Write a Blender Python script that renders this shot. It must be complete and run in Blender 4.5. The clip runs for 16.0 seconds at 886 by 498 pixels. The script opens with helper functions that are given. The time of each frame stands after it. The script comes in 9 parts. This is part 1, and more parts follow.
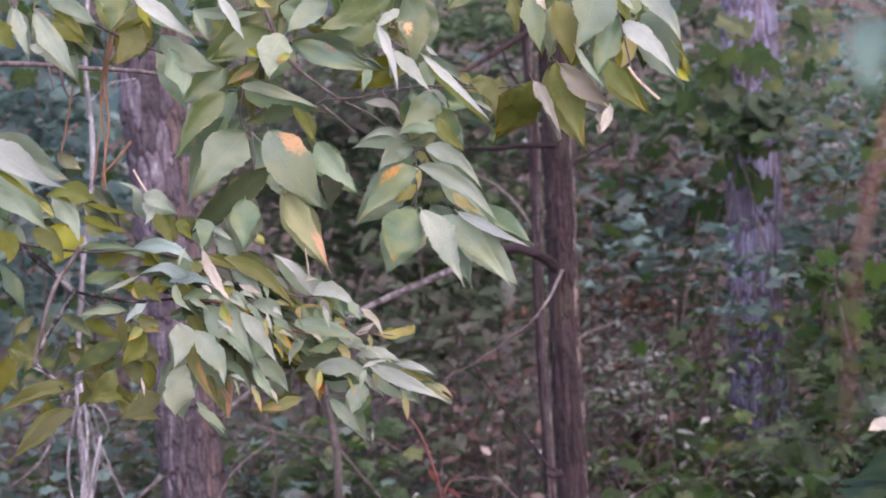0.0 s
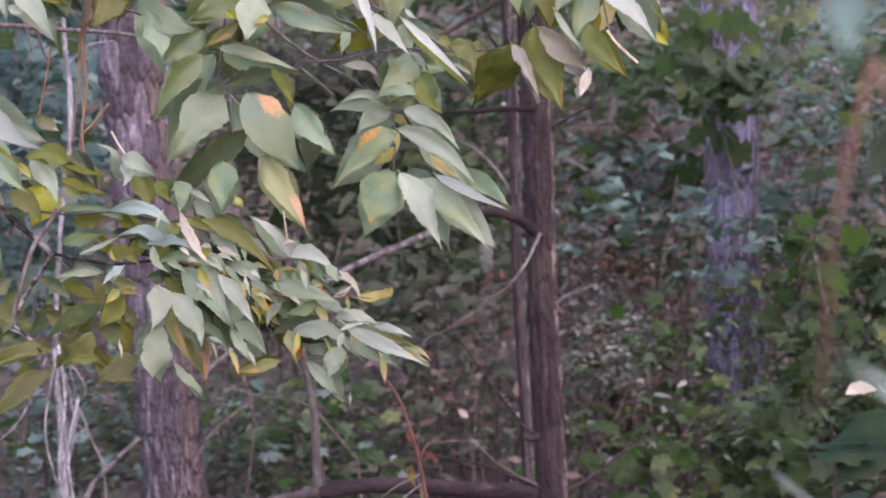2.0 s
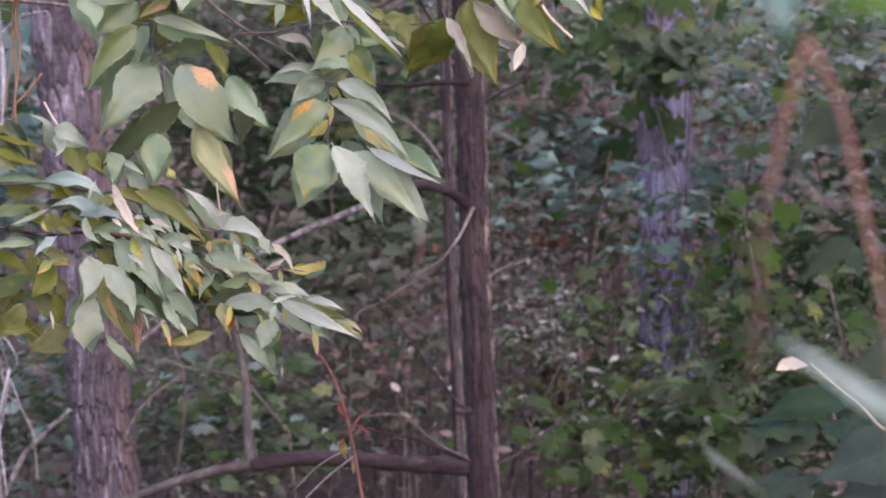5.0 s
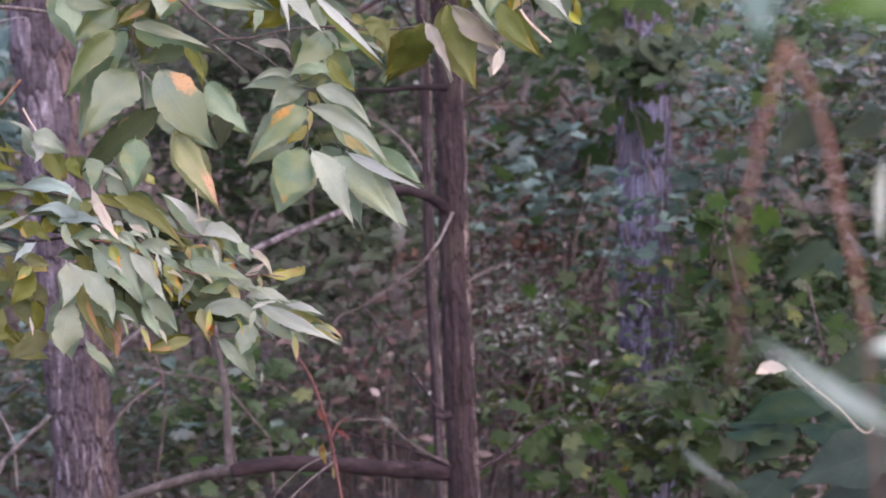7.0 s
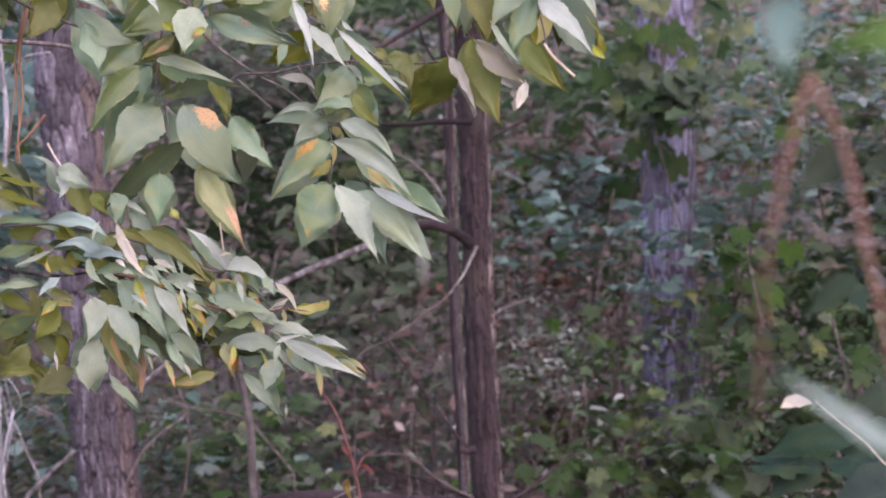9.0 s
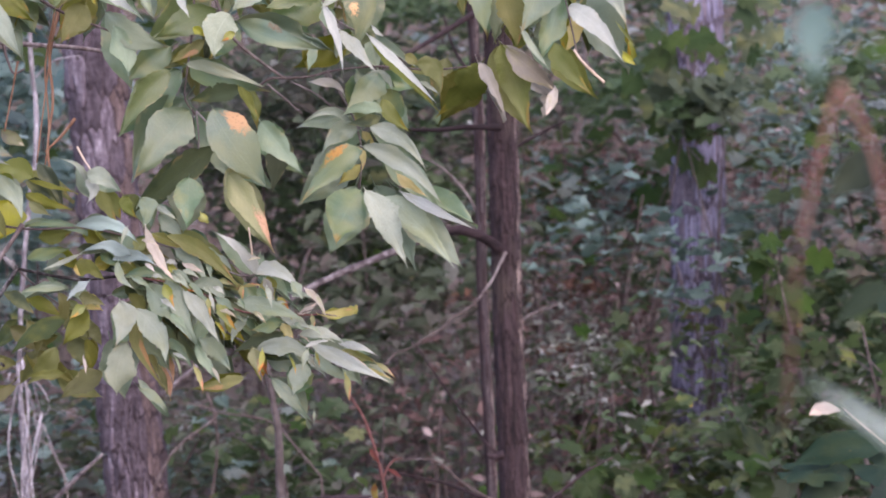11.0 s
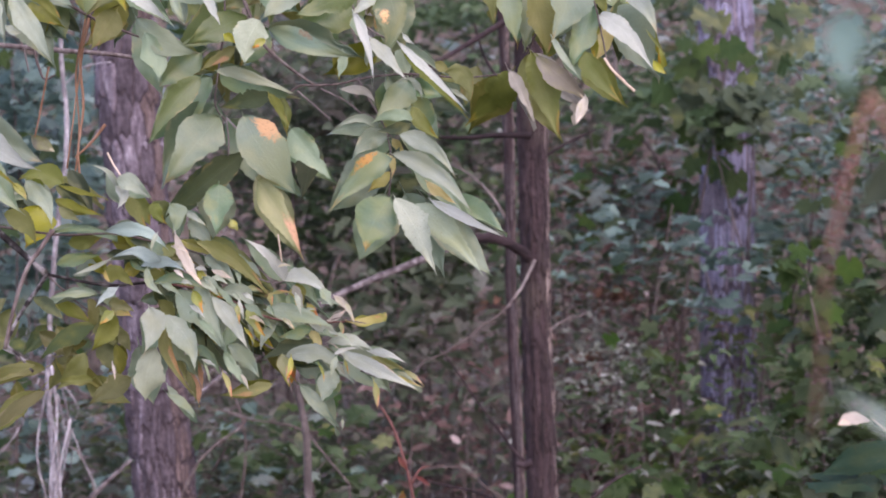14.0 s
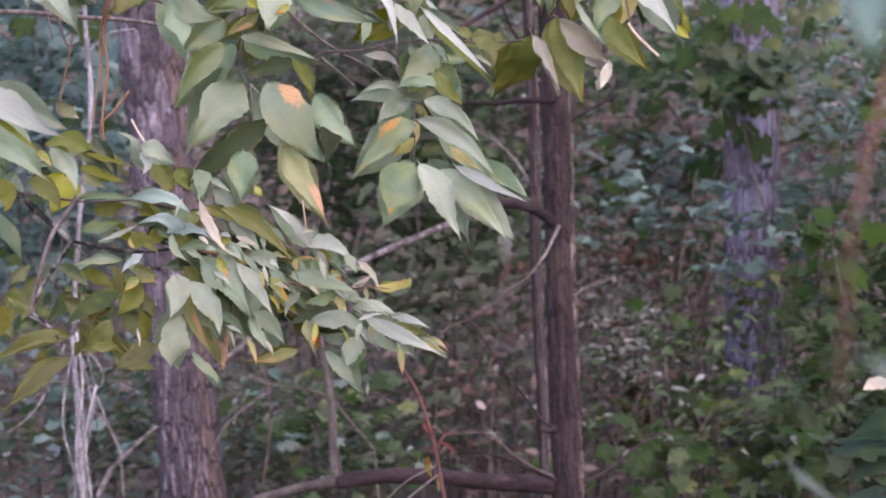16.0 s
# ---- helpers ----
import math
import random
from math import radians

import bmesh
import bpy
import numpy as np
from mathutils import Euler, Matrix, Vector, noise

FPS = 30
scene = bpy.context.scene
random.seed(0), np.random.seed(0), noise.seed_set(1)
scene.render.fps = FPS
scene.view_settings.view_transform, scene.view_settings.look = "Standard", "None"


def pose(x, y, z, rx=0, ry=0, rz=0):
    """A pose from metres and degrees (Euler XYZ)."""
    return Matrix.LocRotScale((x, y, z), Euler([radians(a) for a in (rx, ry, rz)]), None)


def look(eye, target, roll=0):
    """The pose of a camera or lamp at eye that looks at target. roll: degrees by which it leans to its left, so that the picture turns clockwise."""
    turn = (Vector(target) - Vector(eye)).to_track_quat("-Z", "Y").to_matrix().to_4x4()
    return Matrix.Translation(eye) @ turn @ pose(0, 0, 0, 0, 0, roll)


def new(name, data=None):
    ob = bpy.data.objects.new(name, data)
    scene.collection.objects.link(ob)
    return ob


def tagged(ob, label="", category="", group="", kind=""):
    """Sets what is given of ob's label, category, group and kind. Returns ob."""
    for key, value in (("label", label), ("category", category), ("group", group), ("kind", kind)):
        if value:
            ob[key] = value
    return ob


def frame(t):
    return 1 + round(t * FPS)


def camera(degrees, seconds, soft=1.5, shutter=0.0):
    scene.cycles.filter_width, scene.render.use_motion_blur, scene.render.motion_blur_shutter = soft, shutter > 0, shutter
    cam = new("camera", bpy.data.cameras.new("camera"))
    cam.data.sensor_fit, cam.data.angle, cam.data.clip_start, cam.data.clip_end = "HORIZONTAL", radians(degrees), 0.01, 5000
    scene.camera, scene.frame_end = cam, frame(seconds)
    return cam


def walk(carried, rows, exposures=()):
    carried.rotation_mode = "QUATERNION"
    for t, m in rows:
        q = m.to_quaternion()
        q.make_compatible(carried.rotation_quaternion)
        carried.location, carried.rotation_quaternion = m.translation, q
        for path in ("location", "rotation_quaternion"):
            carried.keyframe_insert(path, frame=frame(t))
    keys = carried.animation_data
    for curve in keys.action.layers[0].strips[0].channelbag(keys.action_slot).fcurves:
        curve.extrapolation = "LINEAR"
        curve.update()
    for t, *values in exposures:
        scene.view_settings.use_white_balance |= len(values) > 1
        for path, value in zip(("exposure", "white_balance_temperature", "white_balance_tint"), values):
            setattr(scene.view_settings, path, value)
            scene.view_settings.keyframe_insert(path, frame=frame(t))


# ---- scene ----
cam = camera(16.0, 16.0, soft=1.75)
cam.data.dof.use_dof = True
cam.data.dof.focus_distance = 5.5
cam.data.dof.aperture_fstop = 9.5
EYE = (0.0, 0.0, 1.6)
PATH = [
    (0.0, 90.000, 2.500, -0.000),
    (0.5, 89.523, 2.133, -0.020),
    (1.0, 89.317, 2.049, -0.218),
    (1.5, 89.266, 2.017, -0.310),
    (2.0, 89.311, 2.315, -0.399),
    (2.5, 89.147, 2.593, -0.396),
    (3.0, 89.087, 2.338, -0.793),
    (3.5, 88.990, 2.142, -1.078),
    (4.0, 88.949, 1.973, -1.281),
    (4.5, 88.917, 2.083, -1.461),
    (4.7, 88.866, 1.959, -1.529),
    (6.8, 88.589, 2.015, -1.999),
    (7.0, 88.861, 2.069, -1.989),
    (7.5, 88.926, 1.951, -1.912),
    (8.0, 88.969, 1.973, -1.732),
    (8.5, 89.123, 2.068, -1.712),
    (9.0, 89.498, 2.168, -1.551),
    (9.5, 89.468, 2.131, -1.258),
    (9.7, 89.510, 2.041, -1.074),
    (11.8, 89.620, 1.857, -1.046),
    (12.0, 89.527, 1.897, -1.032),
    (12.5, 89.297, 2.093, -1.014),
    (13.0, 89.425, 1.760, -0.971),
    (13.5, 89.689, 1.646, -0.803),
    (14.0, 89.772, 1.586, -0.492),
    (14.5, 89.698, 1.601, -0.275),
    (15.0, 89.313, 1.919, -0.013),
    (15.5, 89.068, 2.097, 0.147),
    (16.0, 89.162, 1.759, -0.049),
]
walk(cam, [(t, pose(*EYE, rx, ry, rz)) for t, rx, ry, rz in PATH],
     exposures=[(0.0, 1.71, 7150, 33), (16.0, 1.71, 7150, 33)])

# ---- light: open shade at the edge of a wood, soft sky from behind the camera ----
world = bpy.data.worlds.new("sky")
scene.world = world
world.use_nodes = True
wn = world.node_tree.nodes
wl = world.node_tree.links
sky = wn.new("ShaderNodeTexSky")
sky.sky_type = "NISHITA"
sky.sun_disc = False
sky.sun_elevation = radians(48)
sky.sun_rotation = radians(157)
wl.new(sky.outputs[0], wn["Background"].inputs[0])
wn["Background"].inputs[1].default_value = 0.15
sun = new("sun", bpy.data.lights.new("sun", "SUN"))
sun.data.energy = 0.86
sun.data.angle = radians(75)
sun.data.color = (1.0, 0.96, 0.9)
sun.matrix_world = look((3.0, -2.0, 10), (0, 5, 1.5))

# ---- materials ----


def nodes_of(name):
    m = bpy.data.materials.new(name)
    m.use_nodes = True
    n = m.node_tree.nodes
    n.clear()
    out = n.new("ShaderNodeOutputMaterial")

    def add(kind, **kw):
        k = n.new(kind)
        for key, v in kw.items():
            k.inputs[key].default_value = v
        return k
    return m, add, m.node_tree.links.new, out


def ramp(add, stops):
    r = add("ShaderNodeValToRGB")
    e = r.color_ramp.elements
    while len(e) < len(stops):
        e.new(0.5)
    for k, (p, c) in zip(e, stops):
        k.position, k.color = p, (*c, 1)
    return r


def math_node(add, link, op, a, b):
    m = add("ShaderNodeMath")
    m.operation = op
    for i, v in enumerate((a, b)):
        if isinstance(v, (int, float)):
            m.inputs[i].default_value = v
        else:
            link(v, m.inputs[i])
    return m.outputs[0]


def mix_col(add, link, fac, a, b):
    m = add("ShaderNodeMix")
    m.data_type = "RGBA"
    for sock, v in ((m.inputs[0], fac), (m.inputs[6], a), (m.inputs[7], b)):
        if isinstance(v, (int, float)):
            sock.default_value = v
        elif isinstance(v, tuple):
            sock.default_value = (*v, 1)
        else:
            link(v, sock)
    return m.outputs[2]


def leaf_material(name, dark, light, under, blotch=None, amount=(0.3, 0.3, 0.2), gloss=0.42, through_light=0.3, sheen=0.7, aged=1.0):
    """A big leaf: veins along its UV, mottling, a different colour from leaf to leaf, scorched patches."""
    m, add, link, out = nodes_of(name)
    uv = add("ShaderNodeUVMap")
    sep = add("ShaderNodeSeparateXYZ")
    link(uv.outputs[0], sep.inputs[0])
    info = add("ShaderNodeObjectInfo")
    rnd = info.outputs["Random"]
    across = math_node(add, link, "ABSOLUTE", sep.outputs[0], 0)
    # side veins: rise from the midrib towards the tip
    ph = math_node(add, link, "SUBTRACT", math_node(add, link, "MULTIPLY", sep.outputs[1], 62.0),
                   math_node(add, link, "MULTIPLY", across, 16.0))
    wave = math_node(add, link, "SINE", ph, 0)
    vein = math_node(add, link, "POWER", math_node(add, link, "MAXIMUM", wave, 0.0), 6.0)
    rib = math_node(add, link, "LESS_THAN", across, 0.032)
    lines = math_node(add, link, "MAXIMUM", math_node(add, link, "MULTIPLY", vein, 0.06),
                      math_node(add, link, "MULTIPLY", rib, 0.17))
    off = add("ShaderNodeVectorMath")
    off.operation = "ADD"
    comb = add("ShaderNodeCombineXYZ")
    link(math_node(add, link, "MULTIPLY", rnd, 37.0), comb.inputs[2])
    flat = add("ShaderNodeMapping", Scale=(0.28, 1.0, 1.0))
    link(uv.outputs[0], flat.inputs[0])
    link(flat.outputs[0], off.inputs[0])
    link(comb.outputs[0], off.inputs[1])
    n1 = add("ShaderNodeTexNoise", Scale=4.2, Detail=4.0)
    link(off.outputs[0], n1.inputs["Vector"])
    n2 = add("ShaderNodeTexNoise", Scale=30.0, Detail=6.0)
    link(off.outputs[0], n2.inputs["Vector"])
    tone = math_node(add, link, "ADD", math_node(add, link, "MULTIPLY", math_node(add, link, "SUBTRACT", n1.outputs[0], 0.22), 1.9),
                     math_node(add, link, "MULTIPLY", math_node(add, link, "SUBTRACT", rnd, 0.5), 0.7))
    col = mix_col(add, link, tone, dark, light)
    col = mix_col(add, link, math_node(add, link, "MULTIPLY", n2.outputs[0], 0.6), col, under)
    grain = add("ShaderNodeTexNoise", Scale=75.0, Detail=5.0, Roughness=0.7)
    link(off.outputs[0], grain.inputs["Vector"])
    gr = ramp(add, [(0.42, (0, 0, 0)), (0.62, (1, 1, 1))])
    link(grain.outputs[0], gr.inputs[0])
    col = mix_col(add, link, math_node(add, link, "MULTIPLY", gr.outputs[0], 0.22), col, tuple(0.55 * c for c in dark))
    col = mix_col(add, link, lines, col, tuple(min(1, 1.35 * c + 0.015) for c in light))
    n3 = add("ShaderNodeTexNoise", Scale=44.0, Detail=1.0)
    link(off.outputs[0], n3.inputs["Vector"])
    k3 = ramp(add, [(0.70, (0, 0, 0)), (0.76, (1, 1, 1))])
    link(n3.outputs[0], k3.inputs[0])
    col = mix_col(add, link, math_node(add, link, "MULTIPLY", k3.outputs[0], 0.55), col, (0.16, 0.10, 0.05))
    rim = ramp(add, [(0.80, (0, 0, 0)), (0.98, (1, 1, 1))])
    link(math_node(add, link, "ADD", across, math_node(add, link, "MULTIPLY", math_node(add, link, "SUBTRACT", n1.outputs[0], 0.62), 2.2)), rim.inputs[0])
    col = mix_col(add, link, math_node(add, link, "MULTIPLY", rim.outputs[0], 0.36 * aged), col, (0.42, 0.33, 0.17))
    # yellowing patches and a browned tip, more on some leaves than on others
    own = math_node(add, link, "FRACT", math_node(add, link, "MULTIPLY", rnd, 7.13), 0)
    n4 = add("ShaderNodeTexNoise", Scale=2.3, Detail=2.0)
    link(off.outputs[0], n4.inputs["Vector"])
    yel = ramp(add, [(0.62, (0, 0, 0)), (0.86, (1, 1, 1))])
    link(math_node(add, link, "ADD", n4.outputs[0], math_node(add, link, "MULTIPLY", own, 0.30)), yel.inputs[0])
    col = mix_col(add, link, math_node(add, link, "MULTIPLY", yel.outputs[0], 0.52 * aged), col, (0.27, 0.26, 0.10))
    tip = ramp(add, [(0.66, (0, 0, 0)), (0.70, (1, 1, 1))])
    reach = math_node(add, link, "ADD", sep.outputs[1], math_node(add, link, "ADD", math_node(add, link, "MULTIPLY", n1.outputs[0], 0.45),
                      math_node(add, link, "MULTIPLY", math_node(add, link, "SUBTRACT", own, 0.5), 0.55)))
    link(math_node(add, link, "MULTIPLY", reach, 0.5), tip.inputs[0])
    brown = mix_col(add, link, n2.outputs[0], (0.46, 0.24, 0.12), (0.20, 0.10, 0.05))
    col = mix_col(add, link, math_node(add, link, "MULTIPLY", tip.outputs[0], 0.75 * aged), col, brown)
    if blotch:
        du = math_node(add, link, "MULTIPLY", math_node(add, link, "SUBTRACT", sep.outputs[0], amount[0]), 0.4)
        dv = math_node(add, link, "SUBTRACT", sep.outputs[1], amount[1])
        dist = math_node(add, link, "SQRT", math_node(add, link, "ADD", math_node(add, link, "MULTIPLY", du, du),
                         math_node(add, link, "MULTIPLY", dv, dv)), 0)
        s = math_node(add, link, "ADD", math_node(add, link, "SUBTRACT", amount[2] - 0.45, dist),
                      math_node(add, link, "ADD", math_node(add, link, "MULTIPLY", n1.outputs[0], 0.55),
                                math_node(add, link, "MULTIPLY", n2.outputs[0], 0.34)))
        r = ramp(add, [(0.0, (0, 0, 0)), (0.07, (1, 1, 1))])
        link(s, r.inputs[0])
        spots = ramp(add, [(0.54, (0, 0, 0)), (0.74, (1, 1, 1))])
        link(n2.outputs[0], spots.inputs[0])
        burnt = mix_col(add, link, spots.outputs[0], blotch, tuple(0.38 * c for c in blotch))
        col = mix_col(add, link, r.outputs[0], col, burnt)
    shift = add("ShaderNodeHueSaturation")
    own2 = math_node(add, link, "FRACT", math_node(add, link, "MULTIPLY", rnd, 23.7), 0)
    link(math_node(add, link, "ADD", math_node(add, link, "MULTIPLY", own, 0.055), 0.483), shift.inputs["Hue"])
    link(math_node(add, link, "ADD", math_node(add, link, "MULTIPLY", own2, 0.5), 0.82), shift.inputs["Saturation"])
    link(math_node(add, link, "ADD", math_node(add, link, "MULTIPLY", math_node(add, link, "SUBTRACT", 1.0, own), 0.3), 0.85), shift.inputs["Value"])
    link(col, shift.inputs["Color"])
    col = shift.outputs[0]
    b = add("ShaderNodeBsdfPrincipled", Roughness=gloss)
    b.inputs["Specular IOR Level"].default_value = sheen
    link(col, b.inputs["Base Color"])
    bump = add("ShaderNodeBump", Strength=0.3, Distance=0.003)
    link(math_node(add, link, "ADD", math_node(add, link, "MULTIPLY", lines, 0.5), math_node(add, link, "ADD", math_node(add, link, "MULTIPLY", n2.outputs[0], 0.6), math_node(add, link, "MULTIPLY", n1.outputs[0], 0.45))), bump.inputs["Height"])
    link(bump.outputs[0], b.inputs["Normal"])
    tr = add("ShaderNodeBsdfTranslucent")
    link(mix_col(add, link, 0.5, col, under), tr.inputs[0])
    mx = add("ShaderNodeMixShader")
    mx.inputs[0].default_value = through_light
    link(b.outputs[0], mx.inputs[1])
    link(tr.outputs[0], mx.inputs[2])
    link(mx.outputs[0], out.inputs[0])
    return m


def foliage_material(name, stops, gloss=0.45, through_light=0.25):
    """Many small leaves in one mesh, each its own colour."""
    m, add, link, out = nodes_of(name)
    geo = add("ShaderNodeNewGeometry")
    r = ramp(add, stops)
    link(geo.outputs["Random Per Island"], r.inputs[0])
    tc = add("ShaderNodeTexCoord")
    n = add("ShaderNodeTexNoise", Scale=45.0, Detail=3.0)
    link(tc.outputs["Object"], n.inputs["Vector"])
    col = mix_col(add, link, math_node(add, link, "MULTIPLY", n.outputs[0], 0.5), r.outputs[0], stops[0][1])
    b = add("ShaderNodeBsdfPrincipled", Roughness=gloss)
    link(col, b.inputs["Base Color"])
    tr = add("ShaderNodeBsdfTranslucent")
    link(col, tr.inputs[0])
    mx = add("ShaderNodeMixShader")
    mx.inputs[0].default_value = through_light
    link(b.outputs[0], mx.inputs[1])
    link(tr.outputs[0], mx.inputs[2])
    link(mx.outputs[0], out.inputs[0])
    return m


def bark_material(name, stops, scale=(14, 14, 3.2), strength=0.6, moss=None):
    """Bark: stretched plates along the stem, fine grain, lichen."""
    m, add, link, out = nodes_of(name)
    tc = add("ShaderNodeTexCoord")
    mp = add("ShaderNodeMapping", Scale=scale)
    link(tc.outputs["Object"], mp.inputs[0])
    n1 = add("ShaderNodeTexNoise", Scale=1.0, Detail=6.0, Roughness=0.65)
    link(mp.outputs[0], n1.inputs["Vector"])
    n2 = add("ShaderNodeTexNoise", Scale=70.0, Detail=4.0)
    link(tc.outputs["Object"], n2.inputs["Vector"])
    n3 = add("ShaderNodeTexNoise", Scale=5.0, Detail=3.0)
    link(tc.outputs["Object"], n3.inputs["Vector"])
    info = add("ShaderNodeObjectInfo")
    s = math_node(add, link, "ADD", math_node(add, link, "MULTIPLY", n1.outputs[0], 0.75),
                  math_node(add, link, "MULTIPLY", n2.outputs[0], 0.25))
    s = math_node(add, link, "ADD", s, math_node(add, link, "MULTIPLY",
                  math_node(add, link, "SUBTRACT", info.outputs["Random"], 0.5), 0.16))
    r = ramp(add, stops)
    link(s, r.inputs[0])
    col = r.outputs[0]
    if moss:
        k = ramp(add, [(0.56, (0, 0, 0)), (0.66, (1, 1, 1))])
        link(n3.outputs[0], k.inputs[0])
        col = mix_col(add, link, math_node(add, link, "MULTIPLY", k.outputs[0], 0.6), col, moss)
    b = add("ShaderNodeBsdfPrincipled", Roughness=0.88)
    b.inputs["Specular IOR Level"].default_value = 0.25
    link(col, b.inputs["Base Color"])
    bump = add("ShaderNodeBump", Strength=strength, Distance=0.012)
    link(s, bump.inputs["Height"])
    link(bump.outputs[0], b.inputs["Normal"])
    link(b.outputs[0], out.inputs[0])
    return m


